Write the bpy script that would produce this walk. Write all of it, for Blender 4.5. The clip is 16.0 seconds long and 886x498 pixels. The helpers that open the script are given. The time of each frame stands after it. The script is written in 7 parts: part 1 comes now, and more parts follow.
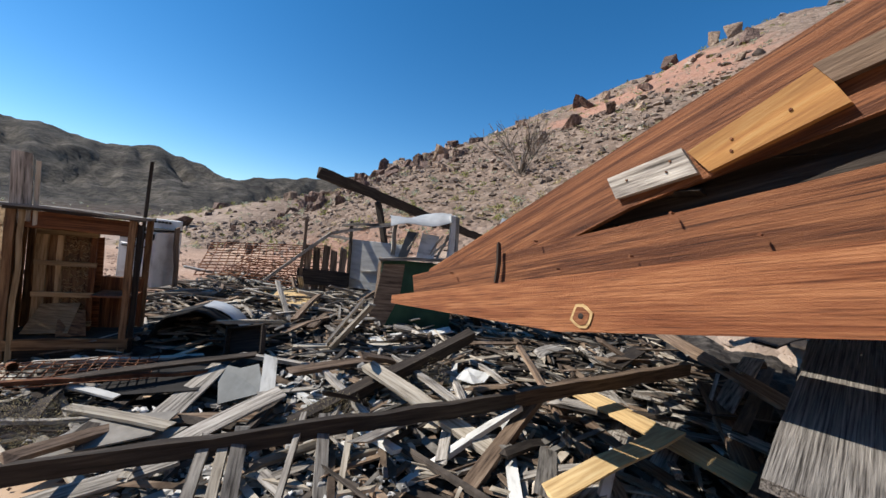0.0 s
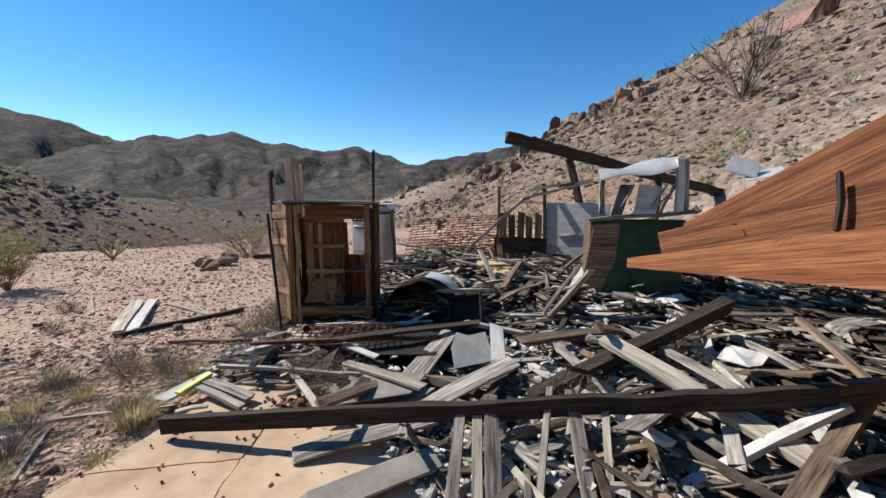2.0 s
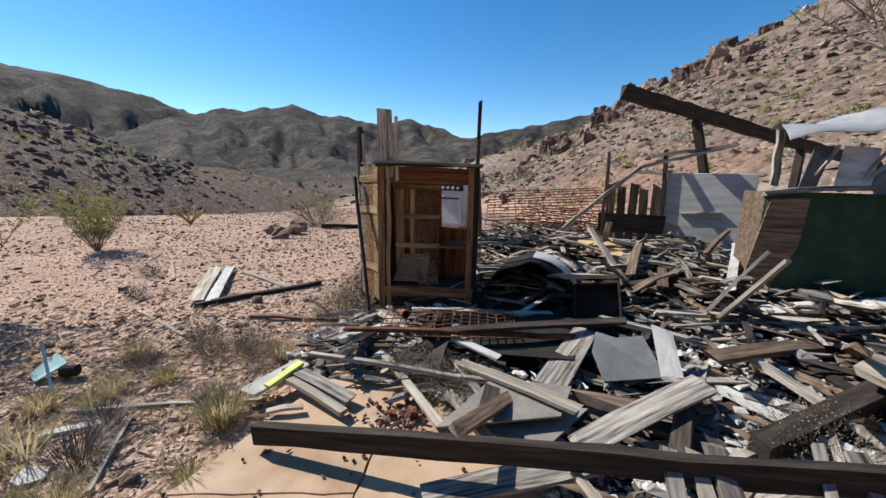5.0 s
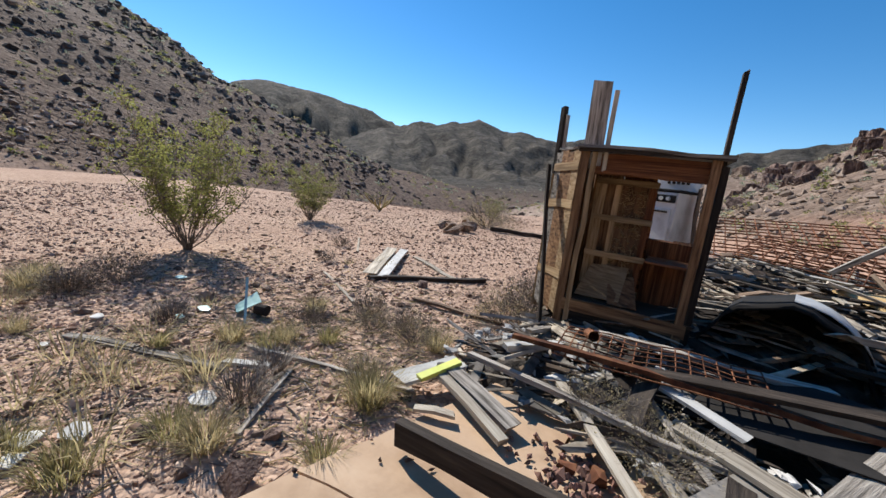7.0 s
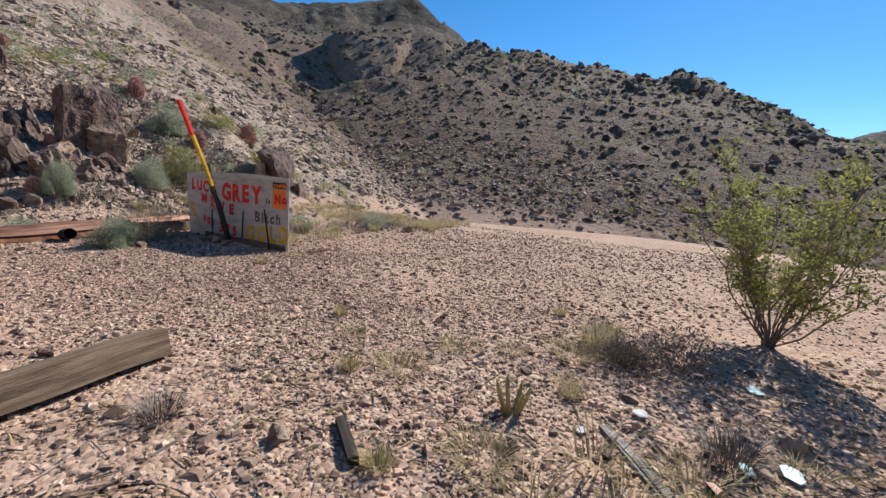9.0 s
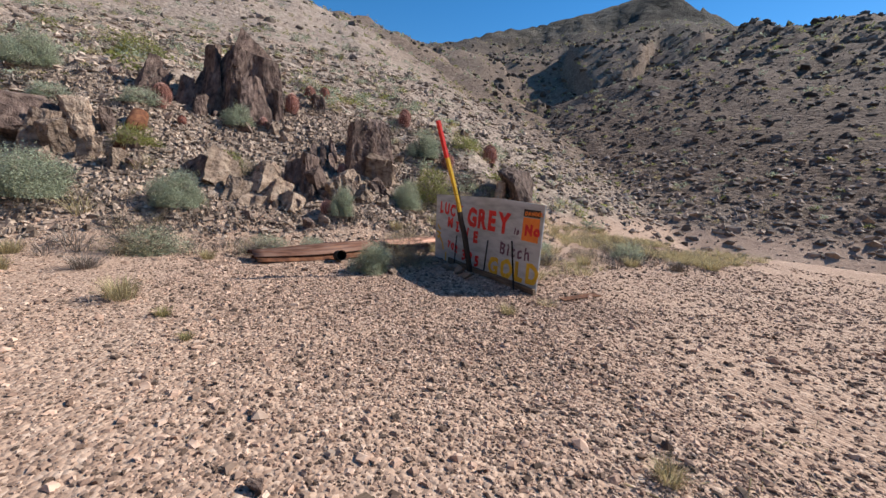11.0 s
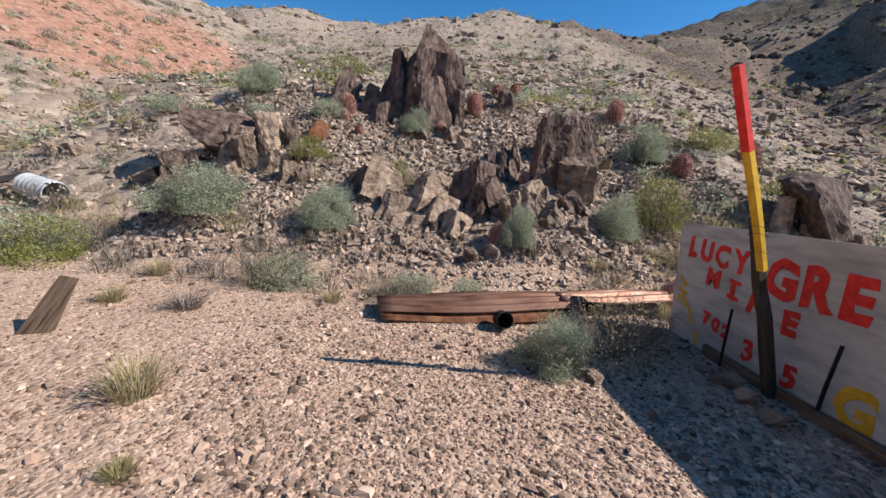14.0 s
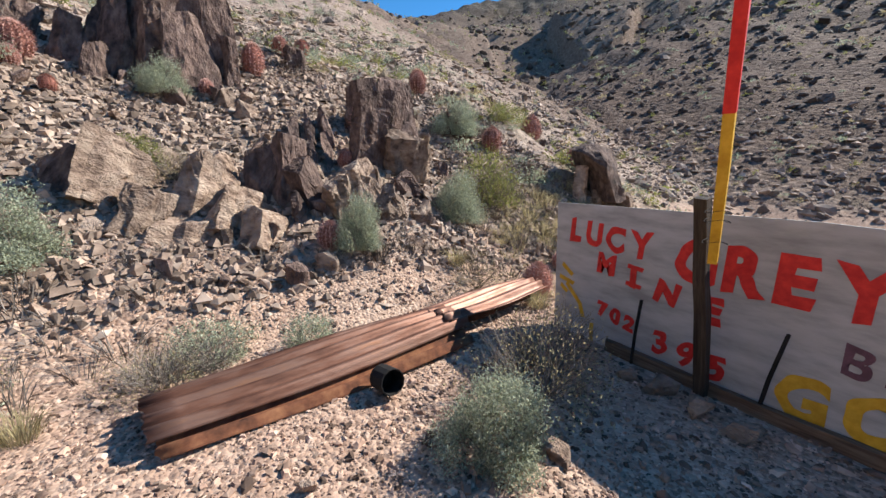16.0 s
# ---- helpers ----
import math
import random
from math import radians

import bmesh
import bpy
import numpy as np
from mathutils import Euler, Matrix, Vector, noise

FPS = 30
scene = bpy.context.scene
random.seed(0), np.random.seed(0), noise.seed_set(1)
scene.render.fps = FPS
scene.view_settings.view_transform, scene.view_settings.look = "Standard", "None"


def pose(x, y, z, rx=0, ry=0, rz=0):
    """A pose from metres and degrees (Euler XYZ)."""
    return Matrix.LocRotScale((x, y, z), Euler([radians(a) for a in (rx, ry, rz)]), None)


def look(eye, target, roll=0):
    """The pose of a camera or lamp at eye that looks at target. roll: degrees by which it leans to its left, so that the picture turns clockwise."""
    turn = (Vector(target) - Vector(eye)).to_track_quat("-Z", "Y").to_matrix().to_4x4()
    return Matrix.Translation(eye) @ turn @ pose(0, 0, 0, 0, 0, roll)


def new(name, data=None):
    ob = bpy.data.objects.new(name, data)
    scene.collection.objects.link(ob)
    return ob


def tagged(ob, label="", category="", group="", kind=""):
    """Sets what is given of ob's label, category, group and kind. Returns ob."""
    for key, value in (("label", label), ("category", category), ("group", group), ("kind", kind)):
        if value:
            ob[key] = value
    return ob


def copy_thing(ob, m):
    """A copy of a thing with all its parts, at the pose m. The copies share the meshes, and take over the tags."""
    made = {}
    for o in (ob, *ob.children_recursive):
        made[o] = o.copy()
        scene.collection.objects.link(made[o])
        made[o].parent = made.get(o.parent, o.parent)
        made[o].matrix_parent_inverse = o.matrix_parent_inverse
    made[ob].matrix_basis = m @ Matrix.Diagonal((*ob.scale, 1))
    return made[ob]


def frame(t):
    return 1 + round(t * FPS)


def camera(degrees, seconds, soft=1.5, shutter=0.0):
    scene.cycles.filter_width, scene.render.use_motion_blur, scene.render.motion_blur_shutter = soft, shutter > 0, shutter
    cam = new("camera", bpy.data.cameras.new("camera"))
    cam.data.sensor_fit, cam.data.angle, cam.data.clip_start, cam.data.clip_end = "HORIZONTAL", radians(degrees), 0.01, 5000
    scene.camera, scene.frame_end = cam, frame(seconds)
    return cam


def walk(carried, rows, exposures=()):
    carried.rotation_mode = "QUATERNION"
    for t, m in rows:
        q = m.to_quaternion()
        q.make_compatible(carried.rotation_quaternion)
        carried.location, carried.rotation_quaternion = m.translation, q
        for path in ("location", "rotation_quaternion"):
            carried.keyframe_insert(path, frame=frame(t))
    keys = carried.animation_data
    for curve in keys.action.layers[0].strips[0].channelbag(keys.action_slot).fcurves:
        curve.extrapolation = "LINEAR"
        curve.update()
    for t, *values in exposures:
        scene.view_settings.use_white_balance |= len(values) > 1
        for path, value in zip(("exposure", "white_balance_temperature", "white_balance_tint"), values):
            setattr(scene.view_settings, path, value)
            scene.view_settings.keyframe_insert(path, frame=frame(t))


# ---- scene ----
cam = camera(98.1, 16.0)
PATH = [
    (0, (0.139, -0.016, 1.785), (0.597, 1.931, 1.751), 6.7),
    (0.5, (-0.038, 0.046, 1.761), (0.119, 2.035, 1.619), 5.8),
    (1, (-0.138, 0.099, 1.741), (-0.223, 2.088, 1.54), 4.2),
    (1.5, (-0.199, 0.208, 1.732), (-0.487, 2.173, 1.493), 2.2),
    (2, (-0.24, 0.3, 1.704), (-0.65, 2.24, 1.447), 0.2),
    (2.5, (-0.373, 0.369, 1.693), (-0.776, 2.31, 1.431), -1.5),
    (3, (-0.558, 0.444, 1.696), (-0.899, 2.394, 1.411), -1.6),
    (3.2, (-0.592, 0.463, 1.7), (-0.917, 2.413, 1.397), -1.4),
    (5.3, (-1.153, 0.904, 1.568), (-1.932, 2.697, 1.146), 1.2),
    (5.5, (-1.22, 0.909, 1.564), (-2.143, 2.631, 1.134), -0.2),
    (6, (-1.377, 0.965, 1.501), (-2.635, 2.47, 1.114), -2.5),
    (6.5, (-1.394, 1.127, 1.347), (-2.752, 2.54, 0.949), 1.3),
    (7, (-1.501, 1.246, 1.297), (-2.84, 2.687, 0.932), 6.8),
    (7.5, (-1.93, 1.438, 1.236), (-3.59, 2.539, 1.056), 8.6),
    (8, (-2.209, 1.515, 1.246), (-4.178, 1.78, 1.017), 6.6),
    (8.5, (-2.447, 1.509, 1.227), (-4.36, 1.013, 0.922), 4.4),
    (9, (-2.669, 1.365, 1.198), (-4.427, 0.459, 0.901), 4.6),
    (9.5, (-2.908, 1.064, 1.208), (-4.427, -0.212, 0.951), 4.9),
    (10, (-3.024, 0.754, 1.247), (-4.228, -0.818, 0.964), 3.3),
    (10.2, (-3.059, 0.562, 1.272), (-4.15, -1.091, 0.989), 2.3),
    (12.3, (-4.205, -1.186, 1.341), (-5.109, -2.93, 0.968), 7.9),
    (12.5, (-4.281, -1.346, 1.337), (-5.041, -3.158, 0.964), 7.5),
    (13, (-4.366, -1.744, 1.369), (-4.611, -3.694, 0.996), 4.1),
    (13.5, (-4.285, -2.228, 1.364), (-4.364, -4.193, 1.002), 4.6),
    (14, (-4.272, -2.629, 1.412), (-4.385, -4.596, 1.072), 4.4),
    (14.5, (-4.23, -3.058, 1.455), (-4.264, -5.033, 1.139), 2.5),
    (15, (-4.168, -3.474, 1.408), (-4.438, -5.43, 1.091), 3.2),
    (15.5, (-4.174, -3.838, 1.451), (-4.959, -5.645, 1.106), 3.9),
    (16, (-4.166, -4.184, 1.447), (-5.245, -5.821, 1.048), 1.7),
]
walk(cam, [(t, look(e, g, r)) for t, e, g, r in PATH], [(0.0, 0.42), (12.5, 0.42), (14.0, 0.48), (15.0, 0.62), (16.0, 0.78)])

# ---- world and sun ----
SUN_AZ, SUN_EL = 79.0, 41.0   # degrees left of +y, above the horizon
world = bpy.data.worlds.new("world")
scene.world = world
world.use_nodes = True
wn = world.node_tree.nodes
wl = world.node_tree.links
sky = wn.new("ShaderNodeTexSky")
sky.sky_type = "NISHITA"
sky.sun_disc = False
sky.sun_elevation = radians(SUN_EL)
sky.sun_rotation = radians(-SUN_AZ)
sky.altitude = 1800.0
sky.dust_density = 0.15
sky.ozone_density = 1.6
wn["Background"].inputs[1].default_value = 0.12
hue = wn.new("ShaderNodeHueSaturation")
hue.inputs["Hue"].default_value, hue.inputs["Saturation"].default_value = 0.498, 1.36
wl.new(sky.outputs[0], hue.inputs["Color"])
wl.new(hue.outputs[0], wn["Background"].inputs[0])
sun = new("sun", bpy.data.lights.new("sun", "SUN"))
sun.data.energy, sun.data.angle, sun.data.color = 5.0, radians(0.5), (1.0, 0.95, 0.88)
sd = Vector((-math.sin(radians(SUN_AZ)) * math.cos(radians(SUN_EL)), math.cos(radians(SUN_AZ)) * math.cos(radians(SUN_EL)), math.sin(radians(SUN_EL))))
sun.matrix_world = look(tuple(sd * 50), (0, 0, 0))


# ---- terrain ----
# crest lines of the hills: x, y, z of the crest and how far its slope reaches
CRESTS = [
    [(-7, 50, 0.8, 20), (-4.4, 50, 2.4, 22), (-0.9, 50, 4.3, 24), (2.2, 50, 6.4, 26), (4.4, 50, 8.0, 28), (8.8, 50, 11.4, 20), (14.5, 48.5, 15.4, 26), (18.5, 46.7, 17.6, 31), (31.8, 38.7, 23.2, 42), (40, 30, 28.4, 43), (50, 10, 29, 44), (45, -25, 26, 42),
     (24, -56, 21.8, 46), (8, -62, 22.5, 53), (-5, -63, 24.6, 54), (-13.5, -62, 25.4, 53), (-40, -74.5, 28, 60)],
    [(-34, -115, 47, 80), (-69, -134, 53.5, 110), (-140, -145, 80, 150), (-169, -110, 91, 150), (-180, -92, 79, 140), (-230, -60, 50, 120)],
    [(-180, -92, 70, 110), (-84, -35, 33, 66), (-86, -30, 31.6, 68), (-101, -10, 32, 71), (-112, 12, 28, 57), (-130, 27, 26.5, 48), (-145, 47, 19.5, 38),
     (-158, 69, 14.5, 34), (-167, 115, 4.5, 20), (-160, 155, -5, 14)],
    [(-100, 20, 17, 40), (-82, 37, 7.8, 30), (-72, 52, 3.0, 26), (-68, 62, 1.6, 26), (-62, 80, -2.4, 22)],
    [(-870, 200, 110, 500), (-857, 280, 129, 500), (-840, 328, 153, 500), (-803, 411, 148, 500), (-740, 515, 130, 330), (-684, 588, 66, 300), (-600, 700, 90, 300)],
]


def skyline(dist, profile, reach):
    """A crest line from bearings left of north, each with the crest's elevation in degrees."""
    out = []
    for az, el in profile:
        d = dist * (1 + 0.05 * math.sin(az * 0.7))
        out.append((-d * math.sin(radians(az)), d * math.cos(radians(az)), 1.4 + d * math.tan(radians(el)), reach))
    return out


CRESTS.append(skyline(500, [(53, 3.6), (50.2, 5.4), (48.5, 6.8), (47.2, 7.5), (45.6, 6.9), (43.8, 7.8), (42.3, 7.65), (40.1, 8.35), (38.2, 7.9), (36.3, 7.1), (33.5, 7.35),
                            (30.7, 6.75), (28.1, 6.4), (24.6, 7.36), (22.3, 6.5), (19.1, 5.3), (14, 3.6), (6, 3.0)], 250))
CRESTS.append(skyline(350, [(19, 3.9), (17, 4.5), (15, 4.9), (10, 6.4), (2.3, 7.6), (-7, 8.8)], 190))


def smooth(a):
    a = np.clip(a, 0, 1)
    return a * a * (3 - 2 * a)


def fbm(x, y, scale, octaves=4, seed=0.0):
    """Layered value noise on arrays."""
    out = np.zeros_like(x)
    amp, f = 1.0, 1.0 / scale
    for o in range(octaves):
        u, v = x * f + 17.3 * o + seed, y * f + 9.1 * o - seed * 1.7
        iu, iv = np.floor(u), np.floor(v)
        fu, fv = u - iu, v - iv
        fu, fv = fu * fu * (3 - 2 * fu), fv * fv * (3 - 2 * fv)

        def lattice(a, b):
            h = np.sin(a * 127.1 + b * 311.7) * 43758.5453
            return h - np.floor(h)
        n = (lattice(iu, iv) * (1 - fu) + lattice(iu + 1, iv) * fu) * (1 - fv) + (lattice(iu, iv + 1) * (1 - fu) + lattice(iu + 1, iv + 1) * fu) * fv
        out += amp * (n * 2 - 1)
        amp, f = amp * 0.5, f * 2.03
    return out


def height(x, y):
    """The ground's height: a level pad that drops to a valley, with hills round it."""
    x, y = np.asarray(x, float), np.asarray(y, float)
    # distance out of the pad's edge, towards the valley in the north-west
    ang = np.arctan2(-(x + 3), y)
    r = np.hypot(x + 3, y)
    edge = 15.5 + 6.0 * smooth((radians(42) - ang) / radians(35)) + 1.2 * np.sin(ang * 5 + 1)
    out = np.clip(r - edge, 0, None)
    wild = np.clip(out / 6, 0, 1)
    z = -0.32 * out * smooth(out / 4)
    z = np.maximum(z, -20 + 0.01 * out)
    z = z + wild * fbm(x, y, 14, 4, 3.0) * np.clip(out * 0.06, 0, 2.5)
    hill = np.full_like(z, -40.0)
    near_crest, spur, size = np.ones_like(z), np.zeros_like(z), np.zeros_like(z)
    for line in CRESTS:
        run, reach = line[0][0] * 0.37, sum(c[3] for c in line) / len(line)
        for (ax, ay, az, aw), (bx, by, bz, bw) in zip(line, line[1:]):
            dx, dy = bx - ax, by - ay
            k = np.clip(((x - ax) * dx + (y - ay) * dy) / (dx * dx + dy * dy), 0, 1)
            d = np.hypot(x - ax - k * dx, y - ay - k * dy)
            cz, cw = az + k * (bz - az), aw + k * (bw - aw)
            one = cz - (np.maximum(cz, 8.0) / cw) * d
            top = one > hill
            near_crest = np.where(top, d / cw, near_crest)
            spur = np.where(top, (run + k * math.hypot(dx, dy)) / (reach * 0.34) + 0.4 * fbm(x, y, 0.5 * reach, 2, 8.0), spur)
            size = np.where(top, np.maximum(cz, 4.0), size)
            hill = np.maximum(hill, one)
            run += math.hypot(dx, dy)
    # the steep rubble bank under the outcrops, south of the pad
    up = np.clip(-y - 7.4 - 0.3 * np.clip(x + 2, 0, 8) - 0.15 * np.sin(x * 1.3), 0, None)
    bank = np.minimum(0.6 * up, 4.2 + 0.3 * (up - 7)) - 6 * smooth((-x - 11) / 9) - 4 * smooth((x - 7) / 8) + 0.12 * fbm(x, y, 1.6, 3, 14.0) * np.clip(up, 0, 1)
    hill = np.maximum(hill, np.where(up > 0, bank, -40.0))
    rough = np.clip((hill + 0.5) / 6, 0, 1)
    rel = np.clip(r / 60, 0.12, 12)
    hillslope = near_crest * 3.0
    gully = np.abs(fbm(x, y, 30.0, 4, 7.0))
    big = np.abs(fbm(x, y, 120.0, 4, 2.0))
    ribs = np.abs(fbm(spur, near_crest * 0.8, 1.0, 2, 11.0))
    hump = np.clip(near_crest * 2.2, 0, 1) * np.clip(1.3 - near_crest, 0, 1)
    remote = np.clip((r - 150) / 80, 0, 1)
    warp = fbm(x, y, 90.0, 2, 31.0) * 14
    rays = np.abs(fbm(ang * 480 + warp, r * 0.16 + warp * 0.6, 42.0, 4, 41.0))
    near_ribs = (0.32 - ribs) * 0.26 * size * hump * np.clip((r - 40) / 40, 0, 1) * (1 - remote)
    far_ribs = -np.clip(rays - 0.08, 0, 1) * 0.26 * size * np.clip(near_crest * 3.2, 0.02, 1) * np.clip(1.4 - near_crest, 0, 1) * remote
    hill = hill + rough * (fbm(x, y, 7.0, 4, 5.0) * 0.5 * np.clip(rel, 0, 1.6) + (0.35 - gully) * np.clip(rel * 2.0, 0, 3) * (1 - 0.7 * remote) + near_ribs + far_ribs
                           + (0.3 - big) * np.clip((rel - 2.5) * 3, 0, 16) * np.clip(hillslope, 0, 1) * (1 - remote))
    hill = hill + fbm(x, y, 22.0, 4, 21.0) * np.clip((r - 180) / 60, 0, 1.3)
    z = np.maximum(z, hill)
    # small hollows and bumps of the pad
    z = z + 0.02 * fbm(x, y, 1.6, 3, 1.0) + 0.012 * fbm(x, y, 0.4, 2, 4.0)
    return z


def ground_z(x, y):
    return float(height(np.array([x]), np.array([y]))[0])


# ---- materials ----
def node_mat(name, rough=0.85, metal=0.0, spec=0.3):
    m = bpy.data.materials.new(name)
    m.use_nodes = True
    n, l = m.node_tree.nodes, m.node_tree.links
    b = n["Principled BSDF"]
    b.inputs["Roughness"].default_value, b.inputs["Metallic"].default_value = rough, metal
    b.inputs["Specular IOR Level"].default_value = spec
    return m, n, l, b


def noise_node(n, l, vec, scale, detail=5.0, rough=0.6):
    t = n.new("ShaderNodeTexNoise")
    t.inputs["Scale"].default_value, t.inputs["Detail"].default_value, t.inputs["Roughness"].default_value = scale, detail, rough
    l.new(vec, t.inputs["Vector"])
    return t.outputs["Fac"]


def ramp_node(n, l, fac, stops):
    r = n.new("ShaderNodeValToRGB")
    while len(r.color_ramp.elements) < len(stops):
        r.color_ramp.elements.new(0.5)
    for e, (p, c) in zip(r.color_ramp.elements, stops):
        e.position, e.color = p, (*c, 1)
    l.new(fac, r.inputs[0])
    return r.outputs[0]


def mix_node(n, l, fac, a, b, mode="MIX"):
    x = n.new("ShaderNodeMix")
    x.data_type, x.blend_type = "RGBA", mode
    if isinstance(fac, float):
        x.inputs[0].default_value = fac
    else:
        l.new(fac, x.inputs[0])
    for s, i in ((a, 6), (b, 7)):
        if isinstance(s, tuple):
            x.inputs[i].default_value = (*s, 1)
        else:
            l.new(s, x.inputs[i])
    return x.outputs[2]


def math_node(n, l, op, a, b=0.0):
    x = n.new("ShaderNodeMath")
    x.operation = op
    for s, i in ((a, 0), (b, 1)):
        if isinstance(s, (int, float)):
            x.inputs[i].default_value = s
        else:
            l.new(s, x.inputs[i])
    return x.outputs[0]


def bump_node(n, l, b, h, strength=0.5, dist=0.01):
    x = n.new("ShaderNodeBump")
    x.inputs["Strength"].default_value, x.inputs["Distance"].default_value = strength, dist
    l.new(h, x.inputs["Height"])
    l.new(x.outputs[0], b.inputs["Normal"])


def surface(name, stops, scale=6.0, stretch=(1, 1, 1), rough=0.85, metal=0.0, bump=0.5, dist=0.005, fine=60.0, vary=0.35, stain=(0.5, 0.5, 0.5), stain_amount=0.5, island=False, thin=0.0):
    """A worn surface: coarse colour noise, a large stain, fine grain relief, and a tone of its own for each piece."""
    m, n, l, b = node_mat(name, rough, metal)
    tc = n.new("ShaderNodeTexCoord")
    info = n.new("ShaderNodeObjectInfo")
    rnd = info.outputs["Random"]
    if island:
        g = n.new("ShaderNodeNewGeometry")
        rnd = g.outputs["Random Per Island"]
    off = n.new("ShaderNodeVectorMath")
    off.operation = "ADD"
    sh = n.new("ShaderNodeCombineXYZ")
    k = math_node(n, l, "MULTIPLY", rnd, 37.0)
    for i in range(3):
        l.new(k, sh.inputs[i])
    mp = n.new("ShaderNodeMapping")
    mp.inputs["Scale"].default_value = stretch
    l.new(tc.outputs["Object"], mp.inputs[0])
    l.new(mp.outputs[0], off.inputs[0])
    l.new(sh.outputs[0], off.inputs[1])
    v = off.outputs[0]
    col = ramp_node(n, l, noise_node(n, l, v, scale), stops)
    st = noise_node(n, l, v, scale * 0.22, 3.0)
    fac = math_node(n, l, "MULTIPLY", ramp_node(n, l, st, [(0.42, (0, 0, 0)), (0.62, (1, 1, 1))]), stain_amount)
    col = mix_node(n, l, fac, col, stain, "MULTIPLY")
    tone = ramp_node(n, l, rnd, [(0.0, (1 - vary,) * 3), (1.0, (1 + vary * 0.5,) * 3)])
    col = mix_node(n, l, 1.0, col, tone, "MULTIPLY")
    l.new(col, b.inputs["Base Color"])
    h = math_node(n, l, "ADD", noise_node(n, l, v, fine, 4.0), math_node(n, l, "MULTIPLY", noise_node(n, l, v, scale), 0.8))
    if bump:
        bump_node(n, l, b, h, bump, dist)
    if thin:
        # leaves let light through
        tr = n.new("ShaderNodeBsdfTranslucent")
        mx = n.new("ShaderNodeMixShader")
        mx.inputs[0].default_value = thin
        l.new(col, tr.inputs["Color"])
        l.new(b.outputs[0], mx.inputs[1])
        l.new(tr.outputs[0], mx.inputs[2])
        l.new(mx.outputs[0], n["Material Output"].inputs["Surface"])
    return m


GRAIN = (1.0, 14.0, 14.0)
M = {}
M["grey_wood"] = surface("weathered_grey_wood", [(0.32, (0.05, 0.043, 0.035)), (0.46, (0.3, 0.265, 0.225)), (0.66, (0.57, 0.52, 0.45))], 3.0, GRAIN, 0.9, bump=0.9, dist=0.004, fine=14, vary=0.5)
M["ridged_wood"] = surface("ridged_grey_wood", [(0.34, (0.05, 0.043, 0.036)), (0.48, (0.2, 0.178, 0.155)), (0.66, (0.38, 0.345, 0.3))], 3.4, (0.9, 48.0, 48.0), 0.9, bump=1.0, dist=0.006, fine=5, vary=0.1)
M["brown_wood"] = surface("weathered_brown_wood", [(0.3, (0.06, 0.038, 0.024)), (0.5, (0.2, 0.135, 0.09)), (0.72, (0.34, 0.25, 0.17))], 3.0, GRAIN, 0.9, bump=0.9, dist=0.004, fine=14, vary=0.5)
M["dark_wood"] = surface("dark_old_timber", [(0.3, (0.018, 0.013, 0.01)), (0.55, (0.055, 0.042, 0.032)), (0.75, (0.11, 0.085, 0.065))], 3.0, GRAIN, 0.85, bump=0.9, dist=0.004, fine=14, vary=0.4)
M["red_wood"] = surface("sunburnt_red_brown_wood", [(0.26, (0.045, 0.017, 0.008)), (0.48, (0.23, 0.085, 0.032)), (0.75, (0.38, 0.17, 0.072))], 3.2, (1.3, 44.0, 44.0), 0.7, bump=1.0, dist=0.004, fine=14, vary=0.3, stain=(0.34, 0.27, 0.22), stain_amount=0.9)
M["orange_wood"] = surface("sunburnt_orange_wood", [(0.26, (0.07, 0.026, 0.011)), (0.48, (0.31, 0.118, 0.046)), (0.75, (0.47, 0.215, 0.095))], 3.2, (1.3, 44.0, 44.0), 0.7, bump=1.0, dist=0.004, fine=14, vary=0.2, stain=(0.5, 0.36, 0.28), stain_amount=0.8)
M["pale_wood"] = surface("pale_split_plywood", [(0.3, (0.42, 0.26, 0.11)), (0.55, (0.6, 0.42, 0.2)), (0.75, (0.68, 0.52, 0.28))], 3.0, GRAIN, 0.8, bump=0.5, dist=0.003, fine=14, vary=0.2)
M["amber_wood"] = surface("amber_split_wood", [(0.3, (0.3, 0.12, 0.03)), (0.55, (0.5, 0.24, 0.065)), (0.75, (0.6, 0.36, 0.13))], 3.0, GRAIN, 0.7, bump=0.5, dist=0.003, fine=14, vary=0.2)
M["tan_wood"] = surface("pale_grey_tan_wood", [(0.3, (0.2, 0.165, 0.12)), (0.48, (0.48, 0.415, 0.325)), (0.72, (0.66, 0.6, 0.49))], 3.0, GRAIN, 0.9, bump=0.8, dist=0.004, fine=14, vary=0.35)
M["cupboard_wood"] = surface("old_varnished_cupboard_wood", [(0.3, (0.05, 0.024, 0.012)), (0.5, (0.22, 0.115, 0.052)), (0.72, (0.38, 0.225, 0.11))], 3.0, GRAIN, 0.75, bump=0.8, dist=0.003, fine=14, vary=0.35)
M["ply_wood"] = surface("bare_yellowed_plywood", [(0.3, (0.2, 0.125, 0.06)), (0.5, (0.4, 0.27, 0.14)), (0.72, (0.56, 0.41, 0.24))], 3.0, GRAIN, 0.8, bump=0.7, dist=0.003, fine=14, vary=0.3)
M["white_paint"] = surface("flaking_white_paint", [(0.3, (0.35, 0.33, 0.29)), (0.45, (0.62, 0.61, 0.57)), (0.8, (0.76, 0.75, 0.71))], 5.0, (1, 3, 3), 0.75, bump=0.5, fine=30, vary=0.25)
